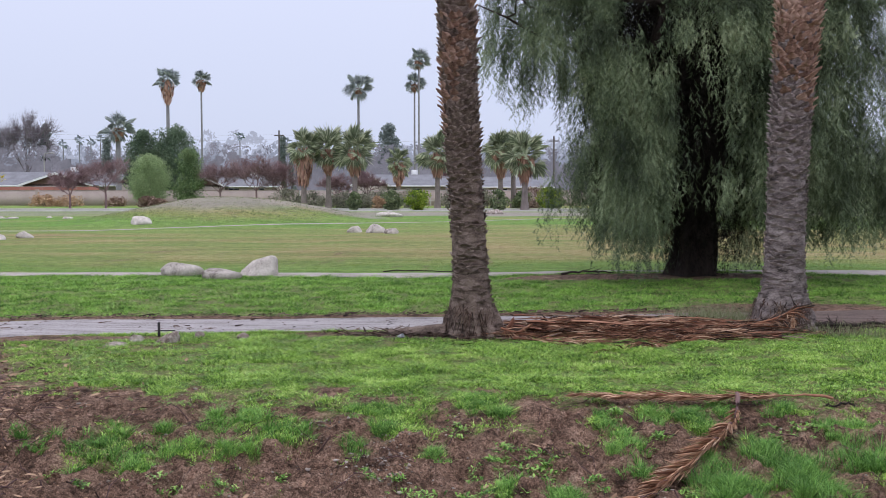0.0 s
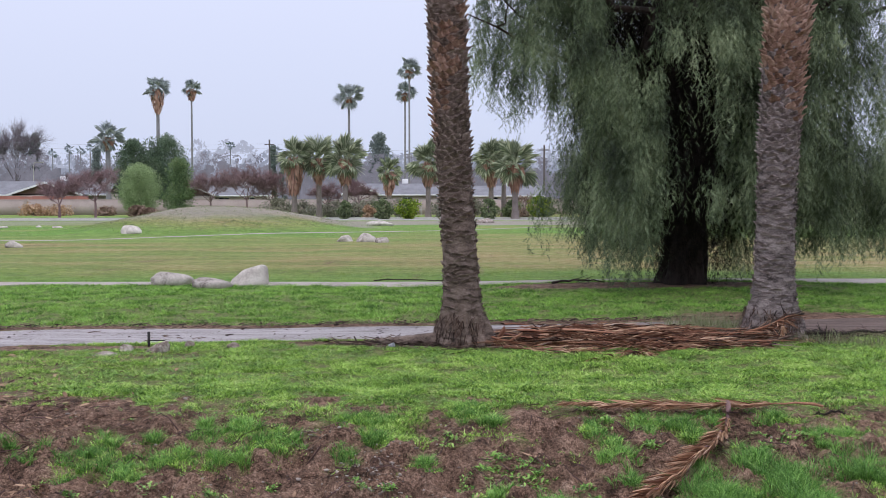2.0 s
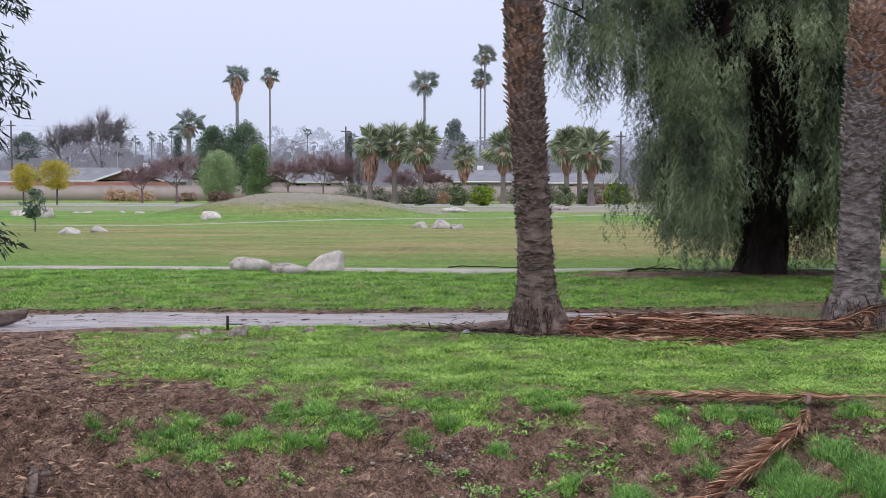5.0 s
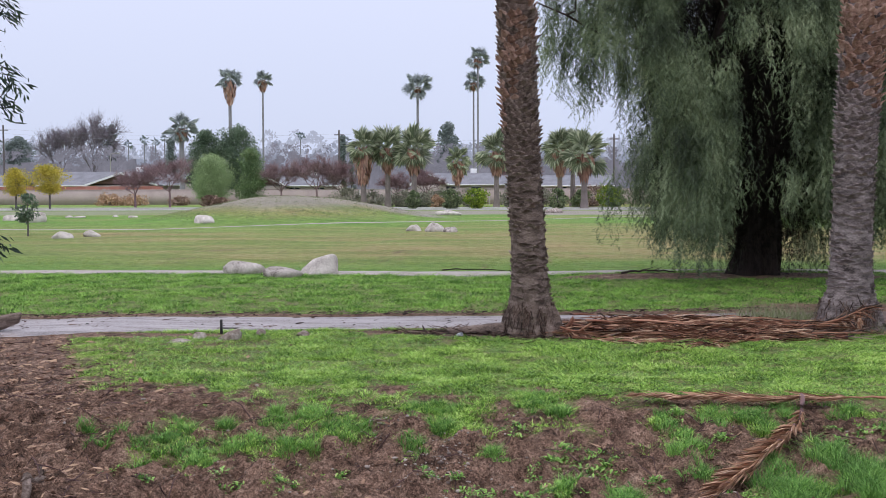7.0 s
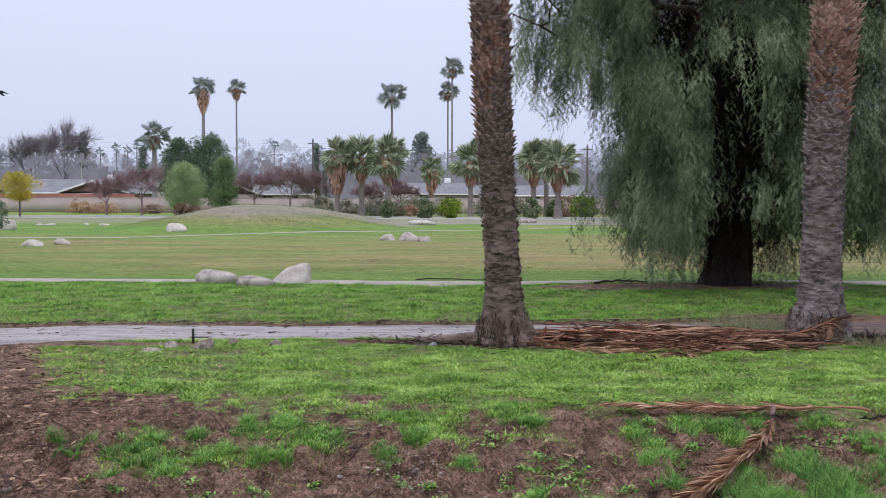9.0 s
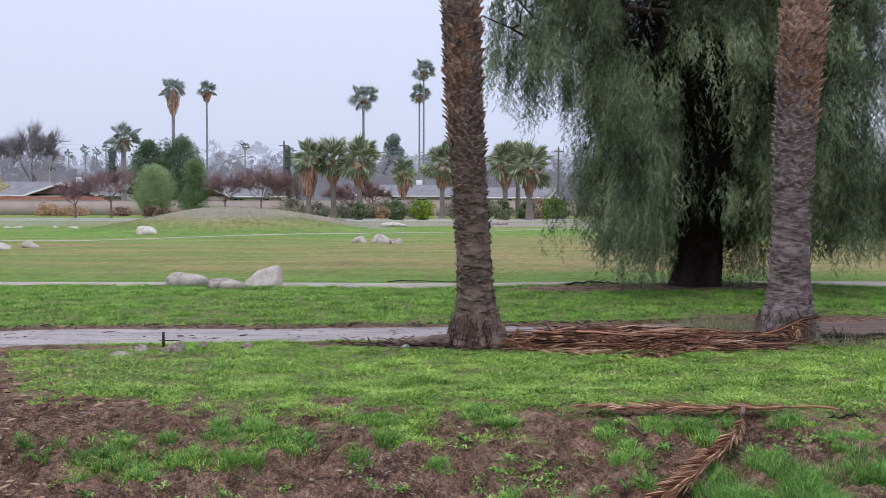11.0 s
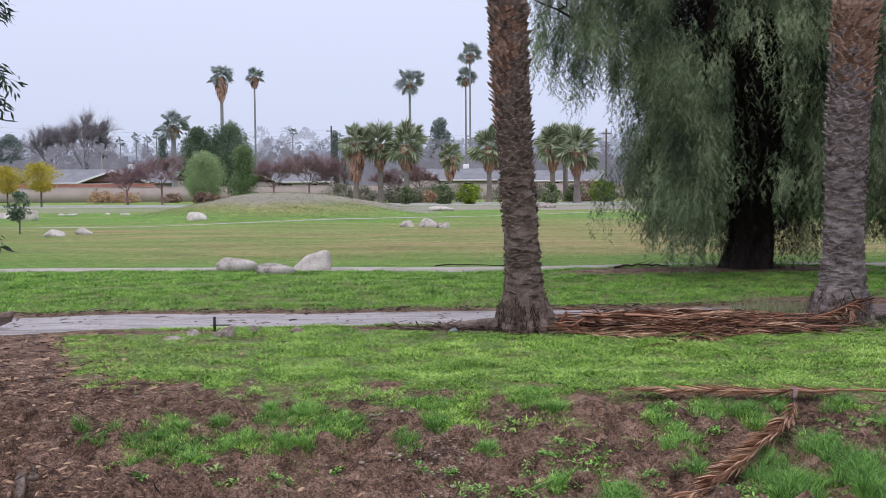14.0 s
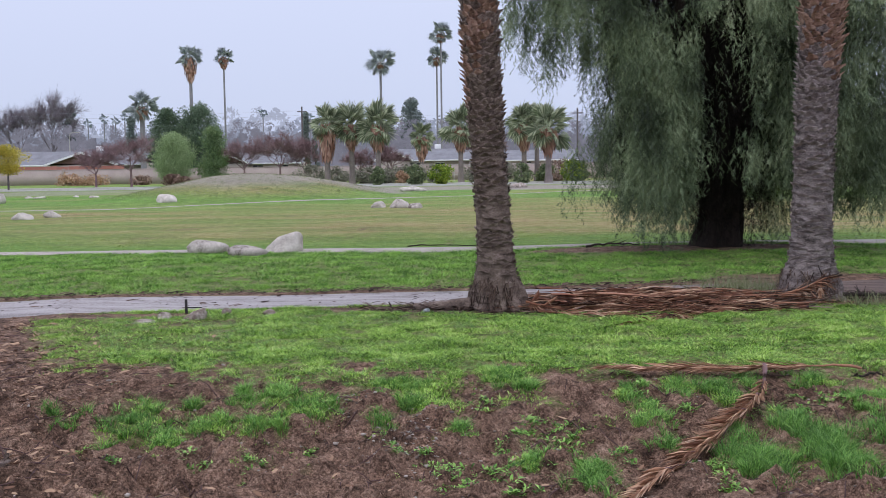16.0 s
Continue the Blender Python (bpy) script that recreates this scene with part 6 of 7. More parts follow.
leafy_tree("willow_tree", "rounded pale green weeping tree beside the road", -34.2, 122, 6.0, 2.6, "far_willow", 301, 0.2, 0.16, 150, 170, 1.8)
leafy_tree("broadleaf_tree", "dense dark green tree behind the wall", -45.3, 158, 11.0, 3.1, "far_dark", 302, 0.1, 0.26, 110, 190)
leafy_tree("broadleaf_tree", "dense dark green tree behind the wall", -41.0, 160, 11.9, 3.6, "far_dark", 303, 0.1, 0.26, 120, 190)
leafy_tree("broadleaf_tree", "upright mid-green young tree beside the road", -29.6, 122, 6.9, 2.3, "far_green", 304, 0.12, 0.2, 80, 150, 0, 0.12, 0.5)
leafy_tree("conifer", "broad dark conifer behind the houses", -11.7, 225, 16.0, 4.4, "haze_green", 305, 0.1, 0.5, 90, 90, 0, 0.3, 0.7)
leafy_tree("broadleaf_tree", "large rounded tree hazed grey-green behind the houses", -108.7, 230, 13.6, 4.2, "haze_green", 310, 0.15, 0.4, 110, 150, 0, 0.3)
leafy_tree("cypress", "narrow dark cypress behind the houses", -31.4, 205, 13.0, 0.55, "haze_green", 306, 0.04, 0.4, 60, 80, 0, 0.15, 0.2)
leafy_tree("cypress", "narrow dark cypress behind the houses", -61.0, 190, 11.6, 1.0, "haze_green", 307, 0.04, 0.4, 60, 80, 0, 0.15, 0.2)
leafy_tree("cypress", "narrow dark cypress behind the houses", -29.6, 205, 9.6, 0.6, "haze_green", 308, 0.04, 0.4, 30, 60, 0, 0.15, 0.4)
for k, (x, y, h, r, mat, lab) in enumerate(((-9.1, 107, 1.9, 0.8, "bush", "small dark green bush beside the road"), (-5.3, 107, 2.0, 1.2, "bush", "round green citrus bush beside the road"), (-2.5, 106, 2.3, 1.35, "citrus", "round yellow-green citrus tree beside the road"),
                                           (5.7, 108, 2.0, 1.2, "bush", "round green citrus bush beside the road"), (11.3, 112, 2.3, 1.3, "citrus", "round yellow-green citrus tree beside the road"), (12.6, 116, 2.2, 1.3, "bush", "round green bush beside the road"), (8.8, 118, 1.8, 1.4, "bush", "round green bush beside the road"))):
    leafy_tree("bush", lab, x, y, h, r, mat, 320 + k, 0.12, 0.24, 26, 70, 0, 0.07, 0.0, "bush", "bushes by the road")
for k, (x, y, h, r, mat) in enumerate(((-17.5, 118, 2.0, 2.2, "hedge"), (-14.8, 119, 1.7, 2.0, "hedge"), (-11.5, 119, 1.8, 2.0, "hedge"), (-7.0, 112, 1.5, 0.9, "straw"), (-4.0, 121, 2.0, 2.0, "hedge"), (1.5, 119, 2.0, 2.2, "hedge"), (4.6, 121, 2.0, 1.8, "hedge"), (10.5, 122, 2.2, 2.5, "dry_bush"), (-9.0, 120, 1.9, 2.0, "hedge"), (-6.6, 122, 2.0, 1.8, "hedge"),
                                      (-33.0, 117, 1.3, 1.4, "dry_bush"), (-50.4, 132, 1.3, 2.4, "straw"), (-47.6, 133, 1.1, 2.0, "straw"), (-42.0, 133, 0.9, 2.0, "dry_bush"), (-31.5, 116, 1.0, 1.2, "dry_bush"))):
    leafy_tree("shrub", {"straw": "clump of tall orange dry grass on the verge", "hedge": "low grey-green hedge shrub on the verge by the road"}.get(mat, "low scrubby brown shrub on the verge by the road"), x, y, h, r, mat, 340 + k, 0.02, 0.26, 26, 60, 0, 0.05, 0.0, "shrub", "verge shrubs")
leafy_tree("broadleaf_tree", "small tree with yellow autumn leaves beside the road", -46.9, 106, 4.5, 2.1, "far_yellow", 360, 0.48, 0.17, 60, 110, 0, 0.09)
leafy_tree("broadleaf_tree", "small tree with yellow-green autumn leaves beside the road", -52.4, 110, 4.3, 1.7, "far_yellow", 361, 0.42, 0.17, 50, 100, 0, 0.09)
leafy_tree("sapling", "slim staked sapling with dark green leaves on the lawn", -22.0, 47.3, 1.95, 0.62, "far_dark", 362, 0.4, 0.12, 26, 50, 0.6, 0.035)
place_boulder(-19.65, 45.6, 0.98, 0.7, 0.42, 31, "pale flat boulder on the lawn", 0, group="boulders on the lawn")
place_boulder(-19.0, 47.4, 0.78, 0.6, 0.34, 32, "small pale boulder on the lawn", 20, group="boulders on the lawn")
place_boulder(-30.6, 66.5, 1.9, 1.3, 0.95, 33, "large rounded pale boulder at the edge of the lawn", 0)
place_boulder(-34.2, 71.5, 1.7, 1.2, 0.55, 34, "low pale boulder at the edge of the lawn", 0)
place_boulder(-4.2, 83.5, 2.0, 1.3, 0.5, 35, "long flat pale rock at the edge of the gravel", 0)
place_boulder(4.6, 92, 1.7, 1.1, 0.55, 36, "dark grey rock at the edge of the gravel", 0, material="stone_dark")
for k in range(9):
    place_boulder(-33 + 1.7 * k + 0.6 * math.sin(k * 5), 78 + 1.5 * math.sin(k * 3.7), 0.7 + 0.25 * math.sin(k * 2.3), 0.5, 0.22, 50 + k, "low pale stone along the edge of the lawn", 20 * k, name="stone", group="edging stones")


# ---- wall, houses, poles ----
def build_block_wall():
    wall = thing("boundary_wall", "tan concrete block garden wall along the road", "wall", None, kind="structure")
    bm = bmesh.new()
    box(bm, -230, 140, -0.2, 180, 140.2, 2.0)
    part("wall_panel", bm, M["block_wall"], wall)
    post = bmesh.new()
    box(post, -0.2, -0.06, -0.2, 0.2, 0.26, 2.16, 0.02)
    post_me = bm_mesh("pillar", post, False)
    cap = bmesh.new()
    box(cap, -2.0, -0.05, 2.0, 2.0, 0.25, 2.07, 0.02)
    cap_me = bm_mesh("coping", cap, False)
    for k in range(60):
        x = -120 + 4.1 * k
        if k % 4 == 0:
            part("pillar", post_me, M["block_wall"], wall, "", pose(x, 140, 0))
        part("coping", cap_me, M["block_wall"], wall, "", pose(x + 2.05, 140, 0))


build_block_wall()


def build_fence():
    fence = thing("fence", "red-brown board fence above the garden wall", "fence")
    bm = bmesh.new()
    box(bm, -0.75, 0, 1.2, 0.75, 0.06, 2.5, 0.01)
    me = bm_mesh("board", bm, False)
    for k in range(26):
        part("board", me, M["clay"], fence, "", pose(-86 + 1.54 * k, 142, 0.04 * math.sin(k * 2.1)))
    for k in range(14):
        bm = bmesh.new()
        box(bm, -0.07, 0.06, -0.1, 0.07, 0.2, 2.4, 0.01)
        part("post", bm, M["brown_paint"], fence, "", pose(-86 + 3.0 * k, 142, 0))


build_fence()


def build_post_fence():
    fence = thing("post_fence", "pale thin-posted wire fence behind the hedge", "fence", pose(-18.4, 134, 0))
    bm = bmesh.new()
    box(bm, -0.06, -0.05, -0.1, 0.06, 0.05, 2.1, 0.01)
    me = bm_mesh("post", bm, False)
    for k in range(15):
        part("post", me, M["concrete"], fence, "", pose(2.1 * k, 0, 0))
    for z in (0.7, 2.0):
        bm = bmesh.new()
        box(bm, 0, 0.052, z, 29.4, 0.08, z + 0.05)
        part("rail", bm, M["concrete"], fence)


build_post_fence()


def house(label, x, y, w, d, eave, ridge, gable_x, gable_w, seed, wall="stucco", hipped=False):
    """A single-storey house: walls, a pitched roof with its ridge along x, a gable wing towards the road, windows."""
    h = thing("house", label, "house", pose(x, y, 0), "houses behind the wall")
    bm = bmesh.new()
    box(bm, 0, 0, -0.2, w, d, eave)
    part("wall", bm, M[wall], h)

    def roof(x0, y0, x1, y1, along_x, name):
        o, th = 0.6, 0.16
        bm = bmesh.new()
        if along_x:
            c = (y0 + y1) / 2
            prof = [(y0 - o, eave - 0.15), (c, ridge), (y1 + o, eave - 0.15), (y1 + o, eave - 0.15 - th), (c, ridge - th), (y0 - o, eave - 0.15 - th)]
            rings = [[bm.verts.new((xx, a, b)) for a, b in prof] for xx in (x0 - o, x1 + o)]
            if hipped:
                for r, s in zip(rings, (1, -1)):
                    for q in (1, 4):
                        r[q].co.x += s * d * 0.4
        else:
            c = (x0 + x1) / 2
            prof = [(x0 - o, eave - 0.1), (c, ridge - 0.25), (x1 + o, eave - 0.1), (x1 + o, eave - 0.1 - th), (c, ridge - 0.25 - th), (x0 - o, eave - 0.1 - th)]
            rings = [[bm.verts.new((a, yy, b)) for a, b in prof] for yy in (y0 - o, y1)]
        a, b = rings
        n = len(a)
        for i in range(n):
            bm.faces.new((a[i], a[(i + 1) % n], b[(i + 1) % n], b[i]))
        bm.faces.new((a[0], a[5], a[4], a[1])), bm.faces.new((a[1], a[4], a[3], a[2]))
        bm.faces.new((b[1], b[4], b[5], b[0])), bm.faces.new((b[2], b[3], b[4], b[1]))
        bmesh.ops.recalc_face_normals(bm, faces=bm.faces)
        return part(name, bm_mesh(name, bm, False), M["roof"], h, "grey shingle roof")

    r = roof(0, 0, w, d, True, "roof")
    bm = bmesh.new()
    box(bm, -0.6, -0.68, eave - 0.34, w + 0.6, -0.6, eave - 0.12)
    part("fascia", bm, M["white_paint"], h, "white fascia board")
    if gable_w:
        g0, g1 = gable_x - gable_w / 2, gable_x + gable_w / 2
        bm = bmesh.new()
        box(bm, g0, -3, -0.2, g1, 0.5, eave)
        part("wing", bm, M[wall], h)
        bm = bmesh.new()
        t = [bm.verts.new(c) for c in ((g0 - 0.3, -3, eave - 0.2), (g1 + 0.3, -3, eave - 0.2), (gable_x, -3, ridge - 0.45), (g0 - 0.3, -2.8, eave - 0.2), (g1 + 0.3, -2.8, eave - 0.2), (gable_x, -2.8, ridge - 0.45))]
        bm.faces.new(t[:3]), bm.faces.new(t[5:2:-1])
        for i in range(3):
            j = (i + 1) % 3
            bm.faces.new((t[j], t[i], t[3 + i], t[3 + j]))
        part("gable", bm_mesh("gable", bm, False), M["brown_paint"], h)
        roof(g0, -3, g1, d / 2, False, "wing_roof")
        for s in (-1, 1):
            a, b = Vector((gable_x, -3.68, ridge - 0.27)), Vector((gable_x + s * (gable_w / 2 + 0.65), -3.68, eave - 0.13))
            bm = bmesh.new()
            q = [bm.verts.new((p.x, p.y + o, p.z + z)) for p in (a, b) for o in (0, 0.07) for z in (0.06, -0.24)]
            for i in ((0, 1, 5, 4), (2, 6, 7, 3), (0, 4, 6, 2), (1, 3, 7, 5), (0, 2, 3, 1), (4, 5, 7, 6)):
                bm.faces.new([q[k] for k in i])
            bmesh.ops.recalc_face_normals(bm, faces=bm.faces)
            part("bargeboard", bm_mesh("bargeboard", bm, False), M["white_paint"], h, "white bargeboard")
    bm = bmesh.new()
    box(bm, w * 0.62, d * 0.5, ridge - 0.5, w * 0.62 + 1.0, d * 0.5 + 0.8, ridge + 0.75, 0.05)
    part("chimney", bm, M["white_paint"], h)
    for k in range(int(w / 4)):
        wx = 1.5 + 4 * k
        win = bmesh.new()
        box(win, wx, -0.05, 1.2, wx + 1.6, 0.02, 2.3)
        ob = part("window", win, M["dark_glass"], h)
        fr = bmesh.new()
        box(fr, wx - 0.1, -0.09, 1.1, wx + 1.7, -0.052, 1.2)
        box(fr, wx - 0.1, -0.09, 2.3, wx + 1.7, -0.052, 2.4)
        box(fr, wx + 0.76, -0.09, 1.2, wx + 0.84, -0.052, 2.3)
        part("window_frame", fr, M["white_paint"], ob)


house("single-storey house with a grey roof and a white-edged gable", -72.2, 160, 22, 9, 2.9, 4.9, 14.2, 10.0, 1)
house("single-storey house with a grey roof behind the wall", -39.5, 166, 13, 8, 2.8, 4.3, 2.5, 5.0, 2)
house("single-storey house with a grey roof behind the wall", -14.5, 168, 15, 9, 2.9, 4.6, 3.0, 5.0, 3)
house("single-storey house with a grey roof behind the wall", 3.0, 165, 14, 9, 2.7, 4.2, 9.0, 0, 4)
house("single-storey house with a grey roof behind the wall", -100, 165, 20, 9, 2.8, 4.5, 5.0, 6.0, 5)


def utility_pole(x, y, h, arm=True):
    p = thing("utility_pole", "weathered wooden utility pole behind the houses", "pole", pose(x, y, 0), "utility poles")
    part("pole", np_mesh("pole", *tube([(0, 0, -0.2), (0, 0, h)], [0.18, 0.13], 8)), M["pole"], p)
    if arm:
        bm = bmesh.new()
        box(bm, -0.8, -0.08, h - 0.9, 0.8, 0.08, h - 0.75, 0.01)
        part("crossarm", bm, M["pole"], p)


POLES = ((-130, 12.5), (-83.8, 12.9), (-26.9, 11.8), (18.2, 10.9), (65, 11.5))
for x, h in POLES:
    utility_pole(x, 172, h)
utility_pole(-56.0, 230, 11.0)


def street_lamp(x, y, h):
    s = thing("street_lamp", "pale metal street lamp behind the houses", "street lamp", pose(x, y, 0))
    part("post", np_mesh("post", *tube([(0, 0, -0.2), (0, 0, h - 0.5), (0.25, 0, h - 0.1), (1.2, 0, h)], [0.1, 0.07, 0.06, 0.05], 8)), M["concrete"], s)
    bm = bmesh.new()
    box(bm, 1.1, -0.15, h - 0.12, 1.8, 0.15, h + 0.05, 0.04)
    part("lamp_head", bm, M["concrete"], s)


street_lamp(-70.5, 185, 8.6)
for k in range(3):
    pts = []
    for (a, ha), (b, hb) in zip(POLES, POLES[1:]):
        for t in np.linspace(0, 1, 9)[:-1]:
            pts.append((a + (b - a) * t, 171.92 - 0.02 * k, (ha + (hb - ha) * t) - 0.66 - 0.75 * k - 3.0 * t * (1 - t)))
    tagged(part("overhead_cable", np_mesh("overhead_cable", *tube(pts, [0.013] * len(pts), 3)), M["cable"]), "thin overhead cable between utility poles", "cable", "overhead cables")


# ---- the misty distance ----
def woods(name, label, y, material, low, high, x0, x1, seed, lump, kind="structure", per=45, deep=6, leafy=0.17):
    """A belt of far trees: crowns of many leaves over a closed thicket."""
    rng = np.random.default_rng(seed)
    p = Pile()
    n = int((x1 - x0) / lump)
    for k in range(n):
        x = x0 + (x1 - x0) * (k + rng.random()) / n
        h = low + (high - low) * float(fbm(x, 0.0, (x1 - x0) / 16, seed)) * rng.uniform(0.7, 1.12)
        w = lump * rng.uniform(0.6, 1.3)
        slim = rng.random() < 0.25
        c = [(x + rng.normal(0, w * (0.12 if slim else 0.42)), y + rng.uniform(-deep, deep), h * rng.uniform(0.35, 0.88)) for j in range(7)]
        p.add(*crown_leaves(rng, c, [w * rng.uniform(0.3, 0.55) for j in c], per, w * leafy))
        z = rng.uniform(0, h * 0.7, 90) * rng.uniform(0.6, 1, 90)
        xx = x + rng.normal(0, w * 0.6, 90)
        s = w * rng.uniform(0.12, 0.34, 90)
        q = np.stack([np.stack([xx - s, 0 * s + y + deep + 1, z - s], 1), np.stack([xx + s, 0 * s + y + deep + 1, z - s * 0.6], 1), np.stack([xx + s * 0.7, 0 * s + y + deep + 1, z + s], 1), np.stack([xx - s * 0.8, 0 * s + y + deep + 1, z + s * 0.8], 1)], 1).reshape(-1, 3)
        q[:, 1] += rng.uniform(-2, 2, len(q))
        q[:, 2] = np.maximum(q[:, 2], -1)
        p.add(q, np.arange(360).reshape(-1, 4))
    tagged(part(name, p.mesh(name), material), label, "backdrop", kind=kind)


def tree_line(name, label, y, material, low, high, x0, x1, seed, wide, step):
    """The outline of far woods: a standing strip whose top follows many crowns, round, pointed and tufted."""
    rng = np.random.default_rng(seed)
    xs = np.arange(x0, x1, step)
    top = low * (0.7 + 0.5 * fbm(xs, 0 * xs, wide * 6, seed, 4))
    for k in range(int((x1 - x0) / wide * 5)):
        x, w = rng.uniform(x0, x1), wide * rng.uniform(0.18, 0.55)
        h = low * 0.9 + (high - low) * rng.random() ** 2.6 * (0.4 + 1.2 * float(fbm(x, 3.0, wide * 8, seed + 3, 3)))
        kind = rng.random()
        d = np.abs(xs - x)
        if kind < 0.65:
            crown = np.where(d < w, h * (0.72 + 0.28 * np.sqrt(np.clip(1 - (d / w) ** 2, 0, 1))), 0)
        elif kind < 0.85:
            crown = np.where(d < w * 0.6, h * (1.02 - 0.2 * d / (w * 0.6)), 0)
        else:
            crown = np.where(d < w * 0.35, h * 1.15 - w * 0.35 * (d / (w * 0.35)) ** 2, 0)
        top = np.maximum(top, crown)
    top = top + (fbm(xs, 0 * xs, step * 14, seed + 7, 5) - 0.5) * (high - low) * 0.9 + rng.normal(0, 0.07 * (high - low), len(xs))
    v = np.concatenate([np.stack([xs, 0 * xs + y, 0 * xs - 2], 1), np.stack([xs, 0 * xs + y + 3, np.maximum(top, 0.5)], 1)])
    n = len(xs)
    k = np.arange(n - 1)
    me = np_mesh(name, v, np.stack([k, k + 1, k + 1 + n, k + n], 1))
    tagged(part(name, me, material), label, "backdrop", kind="structure")


# these trees glow: the haze is in their colour, paler row by row
woods("tree_belt", "grey-brown belt of winter trees behind the houses, with a painted haze glow", 215, M["haze_belt"], 8.5, 16.5, -150, 70, 400, 2.8, "stuff", 45, 6, 0.21)
tree_line("backdrop", "grey belt of trees beyond the houses, in a painted haze glow", 290, M["mist_near"], 7.0, 9.0, -260, 180, 401, 4.5, 0.22)
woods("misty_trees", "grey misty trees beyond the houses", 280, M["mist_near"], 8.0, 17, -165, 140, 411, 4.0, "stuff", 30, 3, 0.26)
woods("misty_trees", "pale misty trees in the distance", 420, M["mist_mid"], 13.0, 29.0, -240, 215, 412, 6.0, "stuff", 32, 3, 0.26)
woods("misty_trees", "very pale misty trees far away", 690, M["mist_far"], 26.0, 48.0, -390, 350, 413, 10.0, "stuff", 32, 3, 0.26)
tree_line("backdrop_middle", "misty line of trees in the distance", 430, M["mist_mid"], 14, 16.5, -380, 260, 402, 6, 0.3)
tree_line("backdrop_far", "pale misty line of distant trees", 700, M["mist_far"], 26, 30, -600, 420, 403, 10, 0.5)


# ---- small things near the path ----
def build_stake():
    s = thing("marker_stake", "short dark iron stake with a cross arm beside the path", "stake", pose(-4.23, 15.45, float(height(-4.23, 15.45))))
    bm = bmesh.new()
    box(bm, -0.018, -0.015, -0.1, 0.018, 0.015, 0.22, 0.004)
    part("post", bm, M["iron"], s)
    bm = bmesh.new()
    box(bm, 0.018, -0.008, 0.085, 0.24, 0.008, 0.102, 0.003)
    part("cross_arm", bm, M["iron"], s)


build_stake()
place_boulder(-4.44, 15.0, 0.22, 0.17, 0.15, 61, "small grey stone in the grass", rough=0.5, name="stone", group="stones by the stake", material="stone_dark")
place_boulder(-3.95, 14.9, 0.3, 0.24, 0.18, 62, "grey-brown stone with a flat face in the grass", 15, 0.2, rough=0.5, name="stone", group="stones by the stake", material="stone_dark")
place_boulder(-3.62, 15.35, 0.18, 0.14, 0.13, 63, "small brown stone in the grass", rough=0.5, name="stone", group="stones by the stake", material="stone_dark")
place_boulder(-2.95, 15.25, 0.22, 0.16, 0.12, 64, "small brown stone in the grass", rough=0.5, name="stone", group="stones by the stake", material="stone_dark")
place_boulder(-4.6, 14.6, 0.42, 0.24, 0.085, 65, "flat grey stone level with the grass", rough=0.5, name="stone", group="stones by the stake", material="stone_dark")


def build_log():
    lg = thing("log", "weathered brown log lying at the edge of the path", "log", pose(-8.0, 15.9, float(height(-8.0, 15.9)) + 0.1, 0, 0, 22))
    part("bole", smooth(np_mesh("bole", *tube([(-1.4, 0, 0.02), (-0.6, 0.03, 0.02), (0.1, 0, 0.05), (0.35, 0, 0.12), (0.42, 0, 0.2)], [0.13, 0.13, 0.12, 0.09, 0.02], 10))), M["bark"], lg)


build_log()


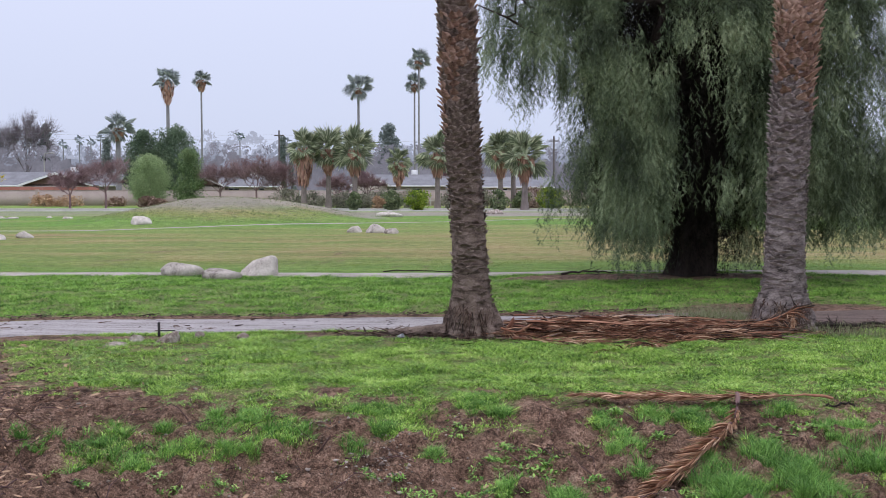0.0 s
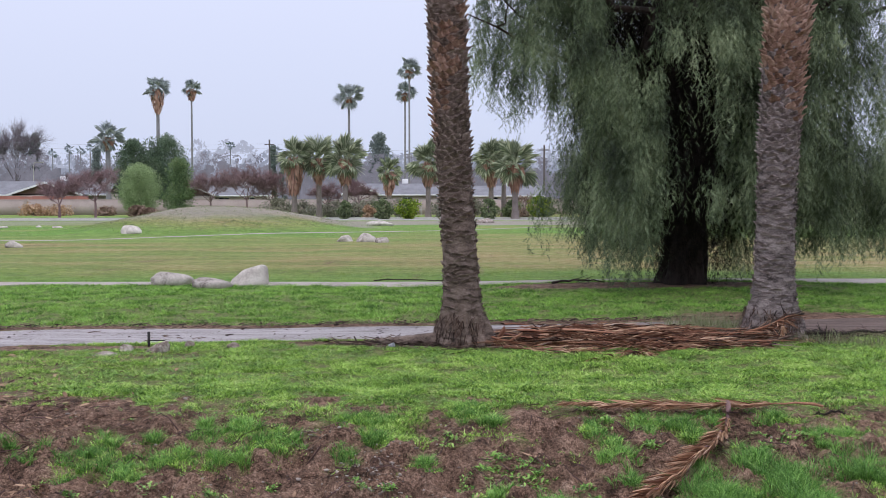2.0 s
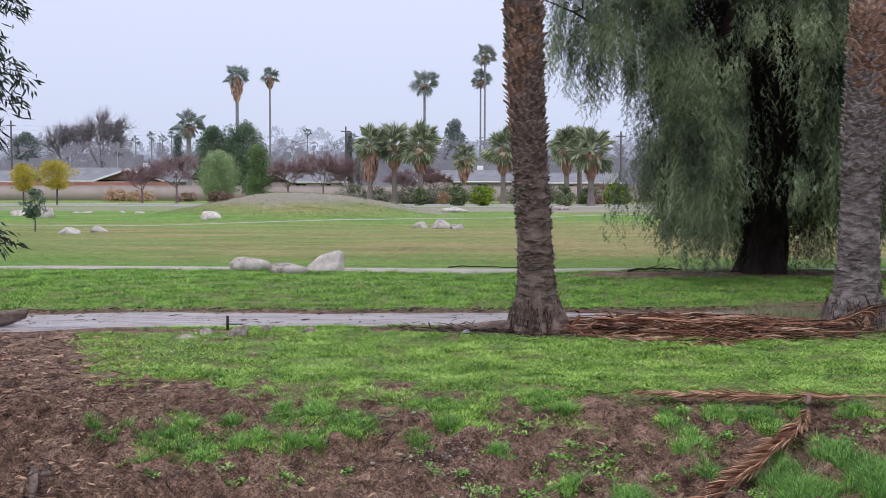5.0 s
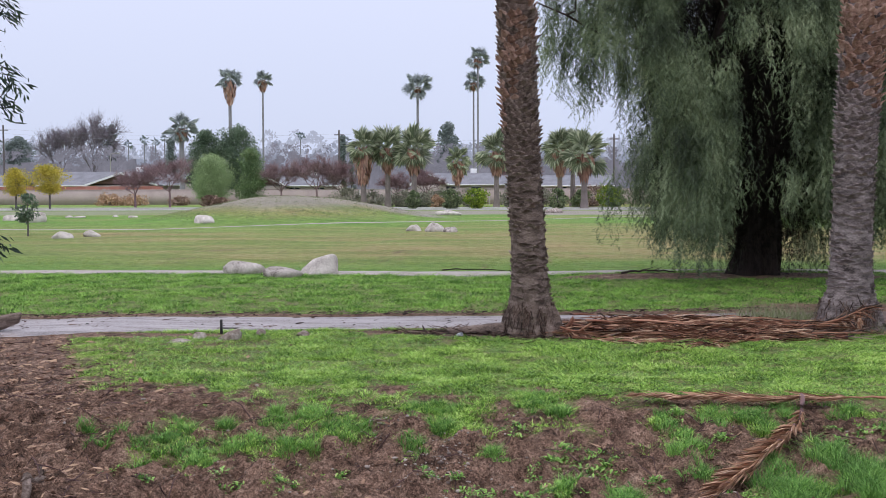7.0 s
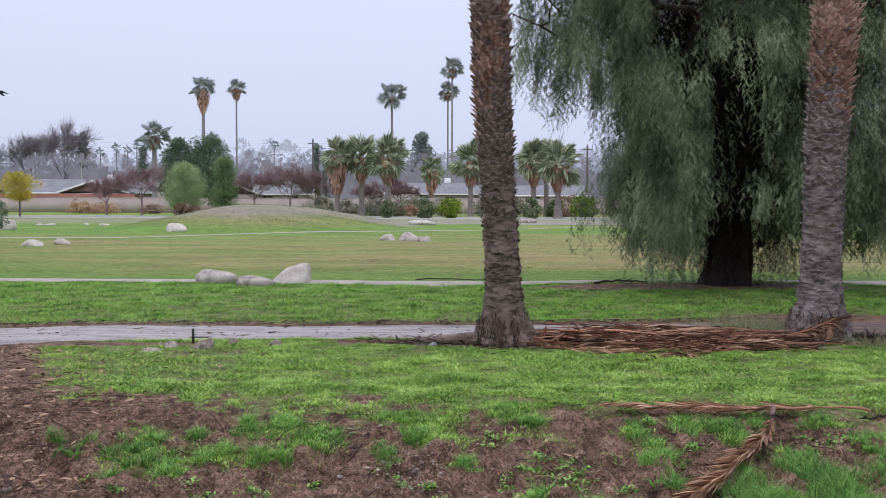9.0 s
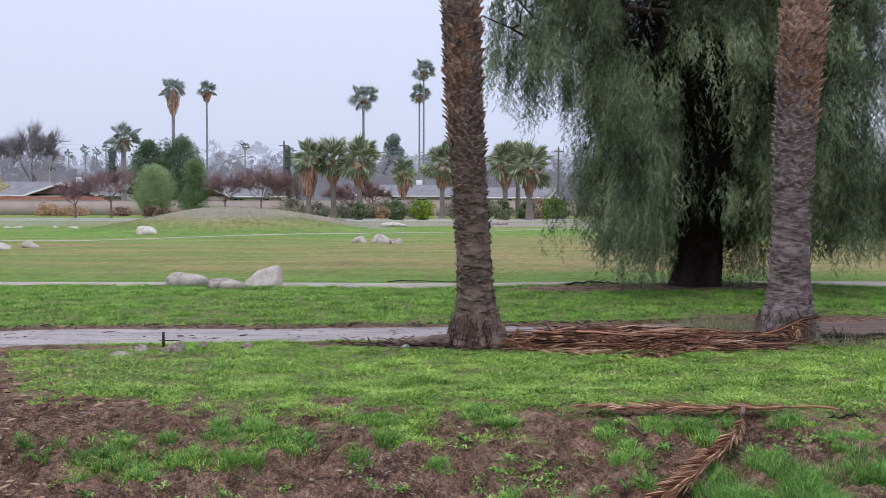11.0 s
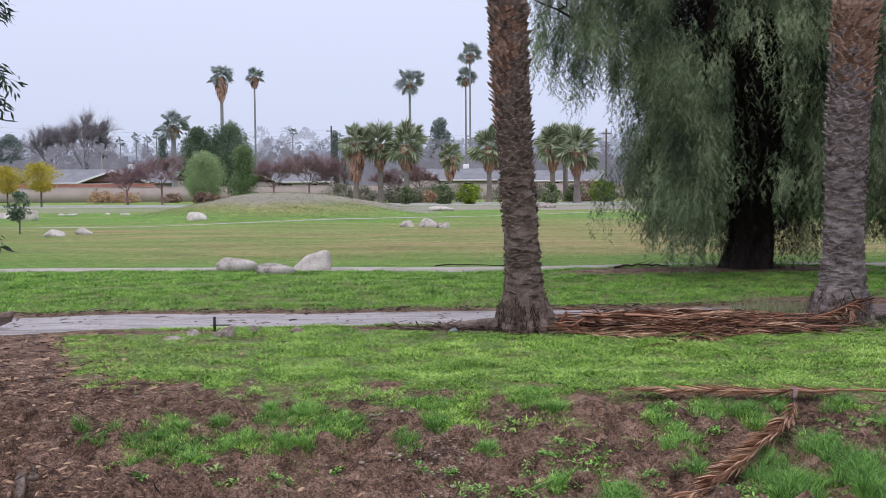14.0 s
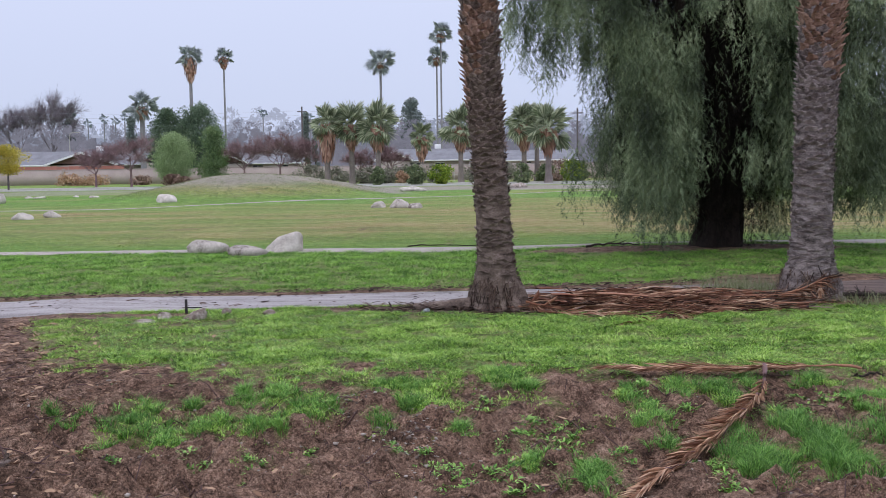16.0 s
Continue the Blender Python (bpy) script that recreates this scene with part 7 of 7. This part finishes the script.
def drooping_branch_tree():
    """The tree whose long-leaved branches hang into the picture's edge; its trunk stands aside."""
    rng = np.random.default_rng(131)
    x, y = -7.4, 8.6
    z0 = float(height(x, y))
    tree = thing("eucalyptus_tree", "tree with drooping branches of long narrow dark leaves", "tree", pose(x, y, z0))
    part("trunk", smooth(np_mesh("trunk", *tube([(0, 0, -0.2), (0.1, 0, 1.5), (0.05, 0.1, 3.2), (0.3, 0.1, 5.5)], [0.3, 0.24, 0.2, 0.12], 12))), M["dark_bark"], tree)
    p = Pile()
    tips = [(-4.30, 9.0, 3.78), (-4.45, 8.9, 3.5), (-4.28, 9.0, 3.2), (-4.40, 9.1, 2.97), (-4.55, 8.95, 2.62), (-4.50, 9.0, 1.76), (-4.65, 9.2, 2.8), (-4.60, 8.8, 3.3)]
    for k, (tx, ty, tz) in enumerate(tips):
        e = np.array([tx - x, ty - y, tz - z0])
        line = limb_line(rng, (0.1, 0.05, min(5.2, e[2] + 1.1)), e, 0.08, 10, 0.45)
        part("branch", np_mesh("branch", *tube(line, np.linspace(0.03, 0.004, 10), 5)), M["dark_bark"], tree)
        for j in range(620):
            u = rng.uniform(0.5, 1.02)
            o = np.array([np.interp(u, np.linspace(0, 1, 10), line[:, c]) for c in range(3)]) + rng.normal(0, 0.06, 3) - (0, 0, 0.05)
            a = rng.normal(0, 1, 3) * (0.7, 0.7, 0.35) + (0.45, 0, -0.75)
            a = a / np.linalg.norm(a) * rng.uniform(0.07, 0.15)
            b = np.cross(a, rng.normal(0, 1, 3))
            b = b / np.linalg.norm(b) * 0.011
            p.add([o, o + a * 0.45 + b, o + a, o + a * 0.45 - b], [(0, 1, 2, 3)])
    part("crown", p.mesh("crown"), M["euca_leaf"], tree)


drooping_branch_tree()


def build_wisps():
    """Tall thin weeds at the edge of the mud, between the pile and the second palm."""
    rng = np.random.default_rng(161)
    n = 800
    x = np.concatenate([rng.normal(4.6, 0.42, n), rng.normal(5.9, 0.5, n // 4), rng.normal(6.6, 0.3, 120)])
    y = np.concatenate([rng.normal(17.5, 0.35, n), rng.normal(15.55, 0.12, n // 4), rng.normal(15.5, 0.1, 120)])
    v, f = blades(x, y, np.where(y > 16.5, 0.3, 0.2), 0.011, rng, 0.9, False)
    tagged(part("wispy_weeds", np_mesh("wispy_weeds", v, f), M["dry_grass"]), "tall thin olive weeds at the edge of the mud", "weeds", kind="stuff")


def build_cup():
    x, y = -0.62, 15.22
    bm = bmesh.new()
    bmesh.ops.create_cone(bm, cap_ends=True, segments=16, radius1=0.025, radius2=0.032, depth=0.09)
    top = [f for f in bm.faces if f.normal.z > 0.9]
    bmesh.ops.inset_region(bm, faces=top, thickness=0.004)
    bmesh.ops.translate(bm, verts=[v for f in top for v in f.verts], vec=(0, 0, -0.075))
    cup = part("plastic_cup", bm, M["plastic"], None, "", pose(x, y, float(height(x, y)) + 0.035, 70, 10, 60))
    tagged(cup, "crumpled pale plastic cup dropped in the grass", "cup")


build_wisps()
build_cup()
